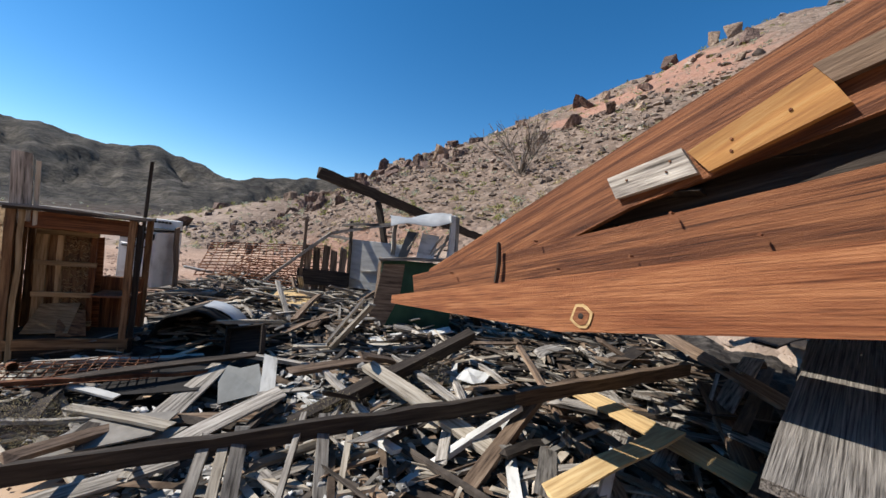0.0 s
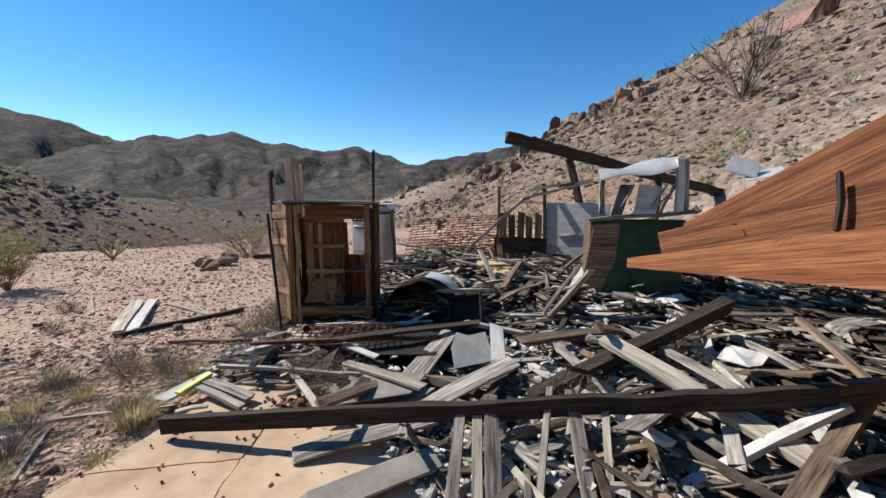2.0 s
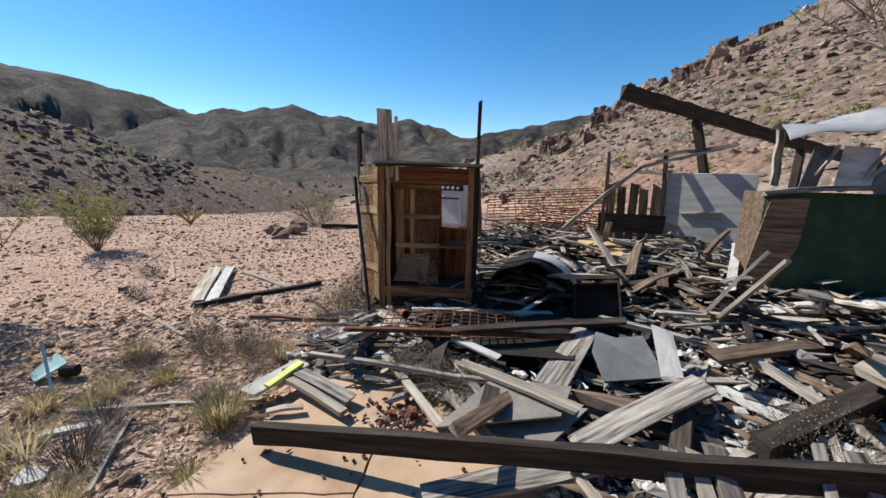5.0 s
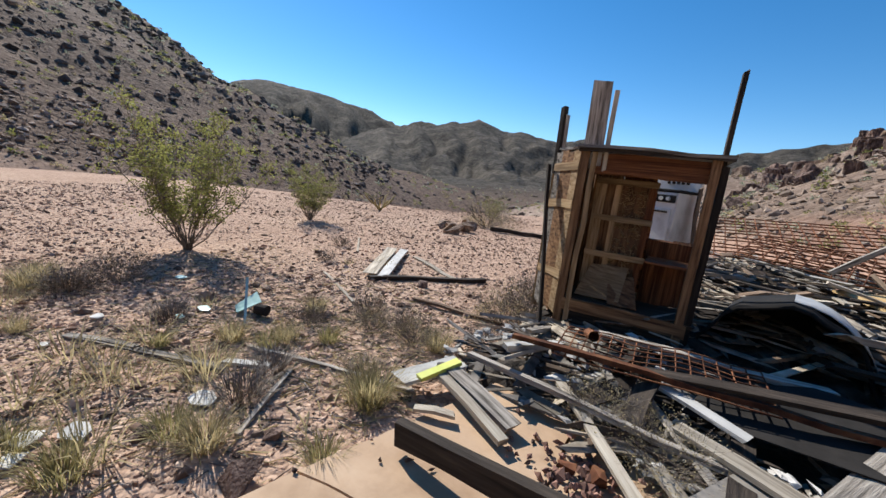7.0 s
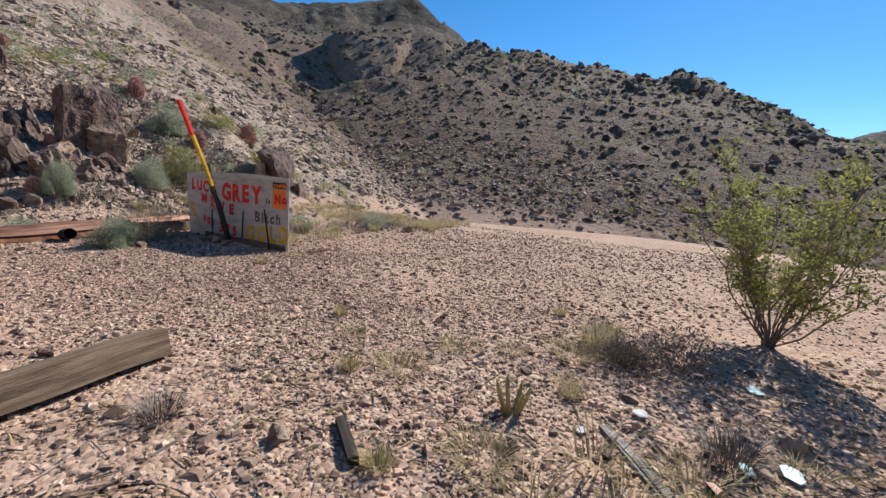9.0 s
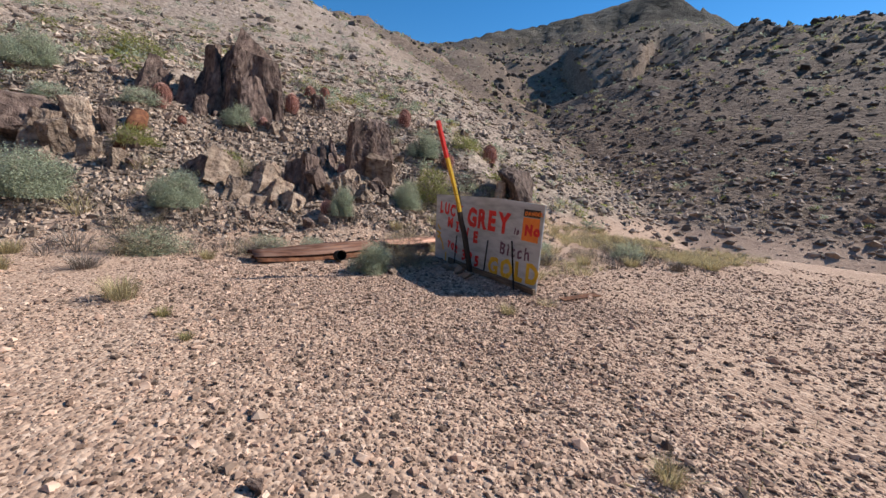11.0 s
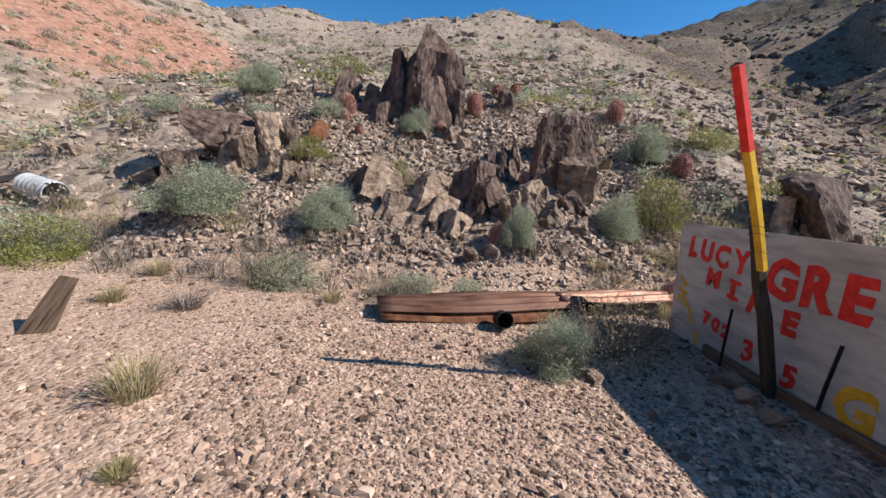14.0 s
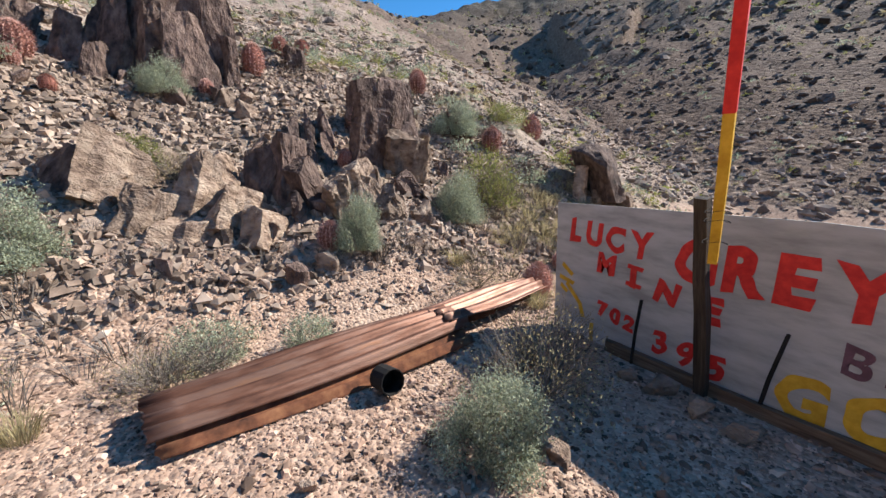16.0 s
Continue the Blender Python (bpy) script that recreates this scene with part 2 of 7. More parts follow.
M["grey_sheet"] = surface("grey_weathered_panel", [(0.3, (0.15, 0.135, 0.115)), (0.55, (0.27, 0.245, 0.21)), (0.8, (0.38, 0.35, 0.31))], 4.0, (1, 1, 1), 0.8, bump=0.4, fine=40, vary=0.3)
M["blue_sheet"] = surface("blue_grey_sheet", [(0.3, (0.05, 0.055, 0.056)), (0.55, (0.1, 0.11, 0.112)), (0.8, (0.18, 0.19, 0.19))], 4.0, (1, 1, 1), 0.6, bump=0.4, fine=40, vary=0.2)
M["zinc"] = surface("dull_galvanised_sheet", [(0.3, (0.45, 0.45, 0.44)), (0.6, (0.62, 0.63, 0.62)), (0.8, (0.72, 0.73, 0.73))], 5.0, (1, 1, 1), 0.55, 0.15, 0.3, 0.004, 30, 0.15)
M["green_paint"] = surface("dark_green_paint", [(0.3, (0.012, 0.045, 0.025)), (0.55, (0.02, 0.075, 0.042)), (0.85, (0.05, 0.11, 0.06))], 5.0, (1, 1, 1), 0.6, bump=0.3, fine=30, vary=0.1)
M["enamel"] = surface("dirty_white_enamel", [(0.3, (0.5, 0.49, 0.46)), (0.5, (0.74, 0.74, 0.72)), (0.8, (0.8, 0.8, 0.79))], 4.0, (1, 1, 1), 0.3, bump=0.1, fine=30, vary=0.05)
M["black"] = surface("sooty_metal_and_shade_black", [(0.3, (0.01, 0.009, 0.008)), (0.7, (0.028, 0.025, 0.023))], 6.0, (1, 1, 1), 0.95, 0.0, 0.4, 0.004, 40, 0.2)
M["rust"] = surface("rusted_iron", [(0.25, (0.05, 0.022, 0.013)), (0.48, (0.17, 0.065, 0.032)), (0.75, (0.34, 0.16, 0.075))], 9.0, (1, 1, 1), 0.85, 0.25, 0.7, 0.003, 50, 0.3)
M["rust_roof"] = surface("rust_streaked_roof_iron", [(0.28, (0.06, 0.024, 0.016)), (0.45, (0.18, 0.08, 0.048)), (0.6, (0.25, 0.14, 0.1)), (0.78, (0.33, 0.15, 0.07))], 3.2, (0.7, 3.2, 3.2), 0.5, 0.45, 0.5, 0.003, 30, 0.15)
M["sign_paint"] = surface("grey_white_painted_plywood", [(0.3, (0.32, 0.32, 0.31)), (0.55, (0.48, 0.48, 0.465)), (0.8, (0.57, 0.57, 0.555))], 3.0, (1, 1, 4), 0.75, bump=0.25, fine=40, vary=0.05, stain=(0.8, 0.78, 0.74))
M["red_paint"] = surface("red_brushed_paint", [(0.3, (0.55, 0.02, 0.02)), (0.7, (0.78, 0.045, 0.035))], 20.0, rough=0.6, bump=0.2, vary=0.1, stain_amount=0.2)
M["yellow_paint"] = surface("yellow_brushed_paint", [(0.3, (0.62, 0.34, 0.02)), (0.7, (0.8, 0.5, 0.05))], 20.0, rough=0.6, bump=0.2, vary=0.1, stain_amount=0.3)
M["purple_paint"] = surface("faded_dark_marker", [(0.3, (0.12, 0.06, 0.08)), (0.7, (0.2, 0.1, 0.13))], 20.0, rough=0.7, bump=0.1, vary=0.1)
M["orange_paper"] = surface("bright_orange_notice", [(0.3, (0.8, 0.2, 0.03)), (0.7, (0.9, 0.27, 0.05))], 10.0, rough=0.6, bump=0.1, vary=0.05, stain_amount=0.15)
M["lime_paint"] = surface("lime_yellow_plastic", [(0.3, (0.6, 0.65, 0.1)), (0.7, (0.75, 0.8, 0.2))], 10.0, rough=0.5, bump=0.1, vary=0.05)
M["teal_glass"] = surface("pale_teal_plastic", [(0.3, (0.35, 0.6, 0.58)), (0.7, (0.55, 0.75, 0.72))], 10.0, rough=0.35, bump=0.1, vary=0.15)
M["concrete"] = surface("tan_stained_concrete", [(0.3, (0.38, 0.26, 0.165)), (0.5, (0.52, 0.37, 0.245)), (0.75, (0.6, 0.45, 0.315))], 3.0, (1, 1, 1), 0.85, bump=0.3, fine=70, vary=0.06, stain=(0.78, 0.72, 0.66))
M["rock_dark"] = surface("dark_varnished_rock", [(0.3, (0.05, 0.033, 0.026)), (0.5, (0.19, 0.125, 0.1)), (0.72, (0.38, 0.27, 0.21))], 5.0, (1.6, 1.6, 1), 0.9, bump=1.0, dist=0.045, fine=24, vary=0.35)
M["rock_tan"] = surface("broken_tan_rock", [(0.3, (0.11, 0.07, 0.05)), (0.46, (0.33, 0.23, 0.165)), (0.7, (0.55, 0.42, 0.31))], 6.0, (1, 1, 1.6), 0.9, bump=1.0, dist=0.04, fine=26, vary=0.35)
M["gravel"] = surface("mixed_gravel", [(0.3, (0.235, 0.142, 0.1)), (0.5, (0.47, 0.31, 0.223)), (0.75, (0.64, 0.49, 0.375))], 5.0, rough=0.95, bump=0.3, vary=0.8, island=True)
M["slope_rubble"] = surface("tan_broken_rubble", [(0.3, (0.24, 0.172, 0.128)), (0.5, (0.46, 0.345, 0.265)), (0.75, (0.64, 0.52, 0.41))], 5.0, rough=0.95, bump=0.3, vary=0.6, island=True)
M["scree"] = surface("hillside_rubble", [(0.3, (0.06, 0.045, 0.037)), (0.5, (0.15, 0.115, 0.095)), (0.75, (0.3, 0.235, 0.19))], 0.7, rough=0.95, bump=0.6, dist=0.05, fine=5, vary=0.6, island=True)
M["sage"] = surface("grey_green_leaves", [(0.3, (0.31, 0.35, 0.24)), (0.7, (0.56, 0.6, 0.45))], 6.0, rough=0.9, bump=0.0, vary=0.5, island=True, stain=(0.8, 0.75, 0.6), thin=0.45)
M["lime_leaf"] = surface("yellow_green_leaves", [(0.3, (0.24, 0.25, 0.06)), (0.7, (0.44, 0.44, 0.15))], 6.0, rough=0.9, bump=0.0, vary=0.4, island=True, thin=0.45)
M["creosote"] = surface("olive_creosote_leaves", [(0.3, (0.22, 0.24, 0.065)), (0.7, (0.43, 0.43, 0.15))], 6.0, rough=0.8, bump=0.0, vary=0.5, island=True, thin=0.45)
M["dry_twig"] = surface("dry_grey_twigs", [(0.3, (0.14, 0.11, 0.09)), (0.7, (0.36, 0.31, 0.26))], 6.0, rough=0.95, bump=0.0, vary=0.5, island=True)
M["dark_twig"] = surface("dark_dead_brush", [(0.3, (0.15, 0.125, 0.1)), (0.7, (0.4, 0.34, 0.28))], 6.0, rough=0.95, bump=0.0, vary=0.5, island=True)
M["straw"] = surface("straw_grass", [(0.3, (0.38, 0.31, 0.16)), (0.7, (0.68, 0.58, 0.34))], 6.0, rough=0.9, bump=0.0, vary=0.5, island=True, thin=0.45)
M["green_grass"] = surface("fresh_green_grass", [(0.3, (0.29, 0.26, 0.1)), (0.7, (0.55, 0.48, 0.25))], 6.0, rough=0.9, bump=0.0, vary=0.5, island=True, thin=0.45)
M["brick"] = surface("crumbled_brick", [(0.3, (0.16, 0.075, 0.055)), (0.7, (0.42, 0.25, 0.19))], 6.0, rough=0.9, bump=0.3, vary=0.6, island=True)
M["cactus"] = surface("reddish_cactus_skin", [(0.3, (0.3, 0.11, 0.075)), (0.7, (0.5, 0.22, 0.16))], 12.0, rough=0.8, bump=0.3)
M["spines"] = surface("pink_red_spines", [(0.3, (0.5, 0.25, 0.2)), (0.7, (0.72, 0.46, 0.38))], 6.0, rough=0.8, bump=0.0, vary=0.4, island=True)
# near black: the shade in the heap's gaps is put into this colour
M["shaded_rubble"] = surface("splinter_litter_with_gap_shade", [(0.3, (0.012, 0.01, 0.008)), (0.5, (0.04, 0.033, 0.027)), (0.75, (0.14, 0.12, 0.1))], 7.0, (1, 1, 1), 0.95, bump=1.0, dist=0.02, fine=40, vary=0.1)


def ground_material():
    m, n, l, b = node_mat("desert_ground", 0.97, 0.0, 0.15)
    g = n.new("ShaderNodeNewGeometry")
    pos = g.outputs["Position"]

    def attr(name):
        a = n.new("ShaderNodeAttribute")
        a.attribute_name = name
        return a.outputs["Fac"]
    hill, red, dark, far = attr("hill"), attr("red_soil"), attr("varnish_and_shade"), attr("distant")
    v1 = n.new("ShaderNodeTexVoronoi")
    v1.inputs["Scale"].default_value = 34.0
    l.new(pos, v1.inputs["Vector"])
    v2 = n.new("ShaderNodeTexVoronoi")
    v2.inputs["Scale"].default_value = 9.0
    l.new(pos, v2.inputs["Vector"])
    peb = ramp_node(n, l, v1.outputs["Color"], [(0.1, (0.13, 0.078, 0.056)), (0.45, (0.36, 0.24, 0.172)), (0.8, (0.54, 0.39, 0.29)), (1.0, (0.66, 0.53, 0.42))])
    big = noise_node(n, l, pos, 0.45, 6.0)
    soil = ramp_node(n, l, big, [(0.32, (0.39, 0.252, 0.175)), (0.52, (0.51, 0.345, 0.247)), (0.72, (0.58, 0.43, 0.32))])
    pad = mix_node(n, l, 0.55, soil, peb)
    grit = noise_node(n, l, pos, 3.0, 8.0, 0.7)
    # hillsides: broken rubble, grey soil, dry scrub tones
    vh = n.new("ShaderNodeTexVoronoi")
    vh.inputs["Scale"].default_value = 3.2
    l.new(pos, vh.inputs["Vector"])
    rub = ramp_node(n, l, vh.outputs["Color"], [(0.1, (0.16, 0.115, 0.09)), (0.5, (0.34, 0.255, 0.2)), (0.9, (0.52, 0.42, 0.34))])
    scrub = ramp_node(n, l, noise_node(n, l, pos, 0.55, 8.0, 0.75), [(0.4, (0.32, 0.235, 0.18)), (0.55, (0.4, 0.31, 0.235)), (0.66, (0.25, 0.22, 0.14))])
    slope = mix_node(n, l, 0.5, rub, scrub)
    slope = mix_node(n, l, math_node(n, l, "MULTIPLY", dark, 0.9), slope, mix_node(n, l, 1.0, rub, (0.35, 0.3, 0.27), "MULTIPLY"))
    distant = ramp_node(n, l, noise_node(n, l, pos, 0.035, 10.0, 0.72), [(0.36, (0.04, 0.035, 0.03)), (0.5, (0.082, 0.073, 0.061)), (0.66, (0.16, 0.138, 0.114))])
    dots = ramp_node(n, l, noise_node(n, l, pos, 0.3, 6.0, 0.8), [(0.42, (0.45, 0.45, 0.42)), (0.58, (1.15, 1.12, 1.08))])
    distant = mix_node(n, l, 1.0, distant, dots, "MULTIPLY")
    slope = mix_node(n, l, far, slope, distant)
    redc = ramp_node(n, l, grit, [(0.3, (0.27, 0.13, 0.09)), (0.5, (0.4, 0.215, 0.148)), (0.72, (0.48, 0.31, 0.225))])
    col = mix_node(n, l, hill, pad, slope)
    col = mix_node(n, l, red, col, redc)
    l.new(col, b.inputs["Base Color"])
    h = math_node(n, l, "ADD", math_node(n, l, "MULTIPLY", v1.outputs["Distance"], -0.5), math_node(n, l, "MULTIPLY", v2.outputs["Distance"], -0.5))
    h = math_node(n, l, "MULTIPLY", math_node(n, l, "ADD", h, grit), 0.65)
    hh = math_node(n, l, "MULTIPLY", math_node(n, l, "ADD", noise_node(n, l, pos, 0.5, 10.0, 0.75), math_node(n, l, "MULTIPLY", vh.outputs["Distance"], -0.6)), math_node(n, l, "MULTIPLY", hill, 5.0))
    hf = math_node(n, l, "MULTIPLY", noise_node(n, l, pos, 0.03, 10.0, 0.7), math_node(n, l, "MULTIPLY", far, 190.0))
    bump_node(n, l, b, math_node(n, l, "ADD", math_node(n, l, "ADD", h, hh), hf), 1.0, 0.04)
    return m


def red_soil(x, y, wob):
    """1 where the red spoil shows: on the south-east mound, the east slope and behind the ruin."""
    return smooth((1.0 - np.hypot((x - 9.5) / 5.5, (y + 22) / 8) + 0.2 * wob) * 3) + 0.9 * smooth((1.0 - np.hypot((x - 23 - 0.2 * (y - 27)) / 8, (y - 27) / 13) + 0.4 * wob) * 2) \
        + 0.5 * smooth((1.0 - np.hypot((x + 1) / 5, (y - 14) / 4) + 0.3 * wob) * 2)


def make_ground(mat):
    na, nr = 760, 310
    a = np.linspace(0, 2 * math.pi, na, endpoint=False)
    r = 0.4 * (1500 / 0.4) ** np.linspace(0, 1, nr)
    rr, aa = np.meshgrid(r, a, indexing="ij")
    x, y = -3 + rr * np.sin(aa), rr * np.cos(aa)
    z = height(x, y)
    co = np.stack([x, y, z], -1).reshape(-1, 3)
    co = np.vstack([co, [[-3, 0, ground_z(-3, 0)]]])
    i = np.arange(nr - 1)[:, None] * na
    j = np.arange(na)[None, :]
    k = (j + 1) % na
    quads = np.stack([i + na + j, i + na + k, i + k, i + j], -1).reshape(-1, 4)
    tip = len(co) - 1
    me = bpy.data.meshes.new("ground")
    me.from_pydata(co.tolist(), [], [tuple(q) for q in quads.tolist()] + [((n + 1) % na, n, tip) for n in range(na)])
    me.polygons.foreach_set("use_smooth", [True] * len(me.polygons))
    x, y, z = co[:, 0], co[:, 1], co[:, 2]
    rad = np.hypot(x + 3, y)
    wob = fbm(x, y, 3.0, 4, 6.0)
    hill = smooth((z - 0.25 + 0.12 * wob) / 0.6) + smooth((rad - 18) / 8)
    red = red_soil(x, y, wob)
    # dark rock varnish, strengthened to paint the weak grazing light on west slopes
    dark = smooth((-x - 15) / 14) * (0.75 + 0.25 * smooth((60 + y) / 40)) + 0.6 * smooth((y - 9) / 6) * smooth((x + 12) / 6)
    far = smooth((rad - 105) / 80)
    for name, val in (("hill", hill), ("red_soil", red), ("varnish_and_shade", dark), ("distant", far)):
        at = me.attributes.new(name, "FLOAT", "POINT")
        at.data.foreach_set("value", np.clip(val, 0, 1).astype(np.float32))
    me.materials.append(mat)
    return tagged(new("ground", me), "dry pinkish gravel pad ringed by rocky desert hills", "ground", kind="structure")


make_ground(ground_material())
# ---- building helpers ----
RNG = random.Random(7)


def mesh_of(name, verts, faces, mat, smooth_shade=False):
    me = bpy.data.meshes.new(name)
    me.from_pydata([tuple(v) for v in verts], [], faces)
    if smooth_shade:
        me.polygons.foreach_set("use_smooth", [True] * len(me.polygons))
    me.materials.append(mat)
    return me


def mesh_bm(name, bm, mat, smooth_shade=False):
    me = bpy.data.meshes.new(name)
    bmesh.ops.recalc_face_normals(bm, faces=bm.faces[:])
    bm.to_mesh(me)
    bm.free()
    if smooth_shade:
        me.polygons.foreach_set("use_smooth", [True] * len(me.polygons))
    me.materials.append(mat)
    return me


def part(name, me, parent, m=None, label=""):
    ob = new(name, me)
    ob.parent = parent
    if m is not None:
        ob.matrix_basis = m
    if label:
        ob["label"] = label
    return ob


def thing(name, at, label, category, group=""):
    ob = new(name)
    ob.empty_display_size = 0.1
    ob.matrix_basis = at if isinstance(at, Matrix) else Matrix.Translation(at)
    return tagged(ob, label, category, group)


def board_mesh(name, length, width, thick, mat, seed=0, cuts=4, ragged=0.5, warp=0.01):
    """A plank along x, centred, with uneven edges and splintered ends."""
    r = random.Random(seed)
    v, f = [], []
    for i in range(cuts + 1):
        u = i / cuts - 0.5
        end = i in (0, cuts)
        bow = warp * math.sin((u + 0.5) * math.pi * r.choice([1, 2]))
        for sy, sz in ((-1, -1), (1, -1), (1, 1), (-1, 1)):
            dx = r.uniform(-1, 1) * ragged * width * 0.5 if end else 0
            v.append((u * length + dx, sy * width / 2 * r.uniform(0.9, 1.02), sz * thick / 2 * r.uniform(0.85, 1.1) + bow))
    for i in range(cuts):
        a, b = i * 4, i * 4 + 4
        for k in range(4):
            k2 = (k + 1) % 4
            f.append((a + k, b + k, b + k2, a + k2))
    f.append((0, 1, 2, 3))
    f.append((cuts * 4 + 3, cuts * 4 + 2, cuts * 4 + 1, cuts * 4))
    me = mesh_of(name, v, f, mat)
    return me


def along(p0, p1, roll=0.0):
    """The pose midway from p0 to p1 with x along the line; the flat side faces up, turned by roll."""
    a, b = Vector(p0), Vector(p1)
    x = (b - a).normalized()
    side = Vector((0, 0, 1)).cross(x)
    side = Vector((0, 1, 0)) if side.length < 1e-4 else side.normalized()
    z = x.cross(side)
    m = Matrix((x, side, z)).transposed().to_4x4()
    return Matrix.Translation((a + b) / 2) @ m @ pose(0, 0, 0, roll, 0, 0)


SEED = [100]


def plank(p0, p1, width, thick, mat, roll=0.0, name="plank", label="loose weathered grey plank lying on the collapsed heap", parent=None, group="loose planks", ragged=0.5, cat="plank"):
    SEED[0] += 1
    length = (Vector(p1) - Vector(p0)).length
    me = board_mesh(name, length, width, thick, M[mat], SEED[0], max(2, int(length * 4)), ragged)
    if parent is not None:
        return part(name, me, parent, parent.matrix_basis.inverted() @ along(p0, p1, roll), "")
    ob = new(name, me)
    ob.matrix_basis = along(p0, p1, roll)
    return tagged(ob, label, cat, group)


def outline_normal(p):
    n = Vector()
    for a, b in zip(p, p[1:] + p[:1]):
        n += a.cross(b)
    return n.normalized()


def plate_mesh(name, pts, thick, mat):
    """A flat piece with the given outline and a thickness."""
    p = [Vector(q) for q in pts]
    n = outline_normal(p)
    k = len(p)
    v = p + [q - n * thick for q in p]
    f = [tuple(range(k)), tuple(range(2 * k - 1, k - 1, -1))] + [(i, i + k, (i + 1) % k + k, (i + 1) % k) for i in range(k)]
    return mesh_of(name, v, f, mat)


def plate(name, pts, thick, mat, label, cat, group=""):
    p = [Vector(q) for q in pts]
    c = sum(p, Vector()) / len(p)
    edge = max((b - a for a, b in zip(p, p[1:] + p[:1])), key=lambda e: e.length).normalized()
    n = outline_normal(p)
    m = Matrix.Translation(c) @ Matrix((edge, n.cross(edge), n)).transposed().to_4x4()
    inv = m.inverted()
    ob = new(name, plate_mesh(name, [inv @ q for q in p], thick, M[mat]))
    ob.matrix_basis = m
    return tagged(ob, label, cat, group)


def box_bm(size, bevel=0.006, at=(0, 0, 0)):
    bm = bmesh.new()
    bmesh.ops.create_cube(bm, size=1, matrix=Matrix.Translation(at) @ Matrix.Diagonal((*size, 1)))
    if bevel:
        bmesh.ops.bevel(bm, geom=bm.edges[:], offset=bevel, segments=1, affect="EDGES")
    return bm


def tube_data(points, radii, sides=6):
    v, f = [], []
    for i, p in enumerate(points):
        p = Vector(p)
        d = (Vector(points[min(i + 1, len(points) - 1)]) - Vector(points[max(i - 1, 0)])).normalized()
        a = d.orthogonal().normalized()
        b = d.cross(a)
        for k in range(sides):
            t = 2 * math.pi * k / sides
            v.append(p + (a * math.cos(t) + b * math.sin(t)) * radii[i])
    for i in range(len(points) - 1):
        for k in range(sides):
            k2 = (k + 1) % sides
            f.append((i * sides + k, i * sides + k2, (i + 1) * sides + k2, (i + 1) * sides + k))
    f.append(tuple(range(sides))[::-1])
    f.append(tuple((len(points) - 1) * sides + k for k in range(sides)))
    return v, f


def tube(name, points, radii, mat, sides=6):
    v, f = tube_data(points, radii, sides)
    return mesh_of(name, v, f, M[mat], True)


def hull_rock(name, size, seed, mat, points=13, shear=0.25, blocky=False):
    """An angular broken rock: the hull of a few scattered corners, with a rough broken skin when large."""
    r = random.Random(seed)
    bm = bmesh.new()
    sx, sy = r.uniform(-shear, shear), r.uniform(-shear, shear)
    for _ in range(points):
        d = [r.uniform(-1, 1) for _ in range(3)]
        d[r.randrange(3)] = r.choice([-1, 1]) * r.uniform(0.85, 1)
        if blocky:
            d = [r.choice([-1, 1]) * r.uniform(0.6, 1) for _ in range(3)]
        taper = 1 - (0.12 if blocky else 0.4) * (d[2] + 1) / 2 * r.random()
        bm.verts.new((d[0] * size[0] / 2 * taper + sx * d[2] * size[0], d[1] * size[1] / 2 * taper + sy * d[2] * size[1], (d[2] + 1) / 2 * size[2]))
    out = bmesh.ops.convex_hull(bm, input=bm.verts[:])
    bmesh.ops.delete(bm, geom=[g for g in out["geom_interior"] if isinstance(g, bmesh.types.BMVert)], context="VERTS")
    big = max(size)
    if big > 0.28:
        bmesh.ops.subdivide_edges(bm, edges=bm.edges[:], cuts=4 if big > 0.8 else 2, use_grid_fill=True)
        bmesh.ops.triangulate(bm, faces=bm.faces[:])
        for v in bm.verts:
            p = v.co * (2.6 / big) + Vector((seed * 1.7, 0, 0))
            v.co += (noise.noise_vector(p) * 0.05 + noise.noise_vector(p * 3.1) * 0.03 + noise.noise_vector(p * 8) * 0.014) * big
    return mesh_bm(name, bm, mat)


def scatter(name, base_v, base_f, xs, ys, zs, size, mat, label, cat, squash=(1, 1, 0.6), seed=1, tilt=3.14, jitter=0.45):
    """One mesh of many small turned and stretched copies of a shape."""
    rs = np.random.RandomState(seed)
    n, k = len(xs), len(base_v)
    bv = np.array(base_v)
    ang = rs.uniform(0, 2 * math.pi, n)
    sc = size[:, None] * (1 + rs.uniform(-0.35, 0.35, (n, 3))) * np.array(squash)
    jit = 1 + rs.uniform(-jitter, jitter, (n, k, 3))
    p = bv[None] * sc[:, None, :] * jit
    if tilt:
        t = rs.normal(0, 0.35, n)
        c, s = np.cos(t)[:, None], np.sin(t)[:, None]
        p = np.stack([p[..., 0], p[..., 1] * c - p[..., 2] * s, p[..., 1] * s + p[..., 2] * c], -1)
    c, s = np.cos(ang)[:, None], np.sin(ang)[:, None]
    p = np.stack([p[..., 0] * c - p[..., 1] * s, p[..., 0] * s + p[..., 1] * c, p[..., 2]], -1)
    p += np.stack([xs, ys, zs], -1)[:, None, :]
    bf = np.array(base_f)
    f = (bf[None] + (np.arange(n) * k)[:, None, None]).reshape(-1, bf.shape[1])
    me = bpy.data.meshes.new(name)
    me.from_pydata(p.reshape(-1, 3).tolist(), [], f.tolist())
    me.materials.append(mat)
    return tagged(new(name, me), label, cat, kind="stuff")


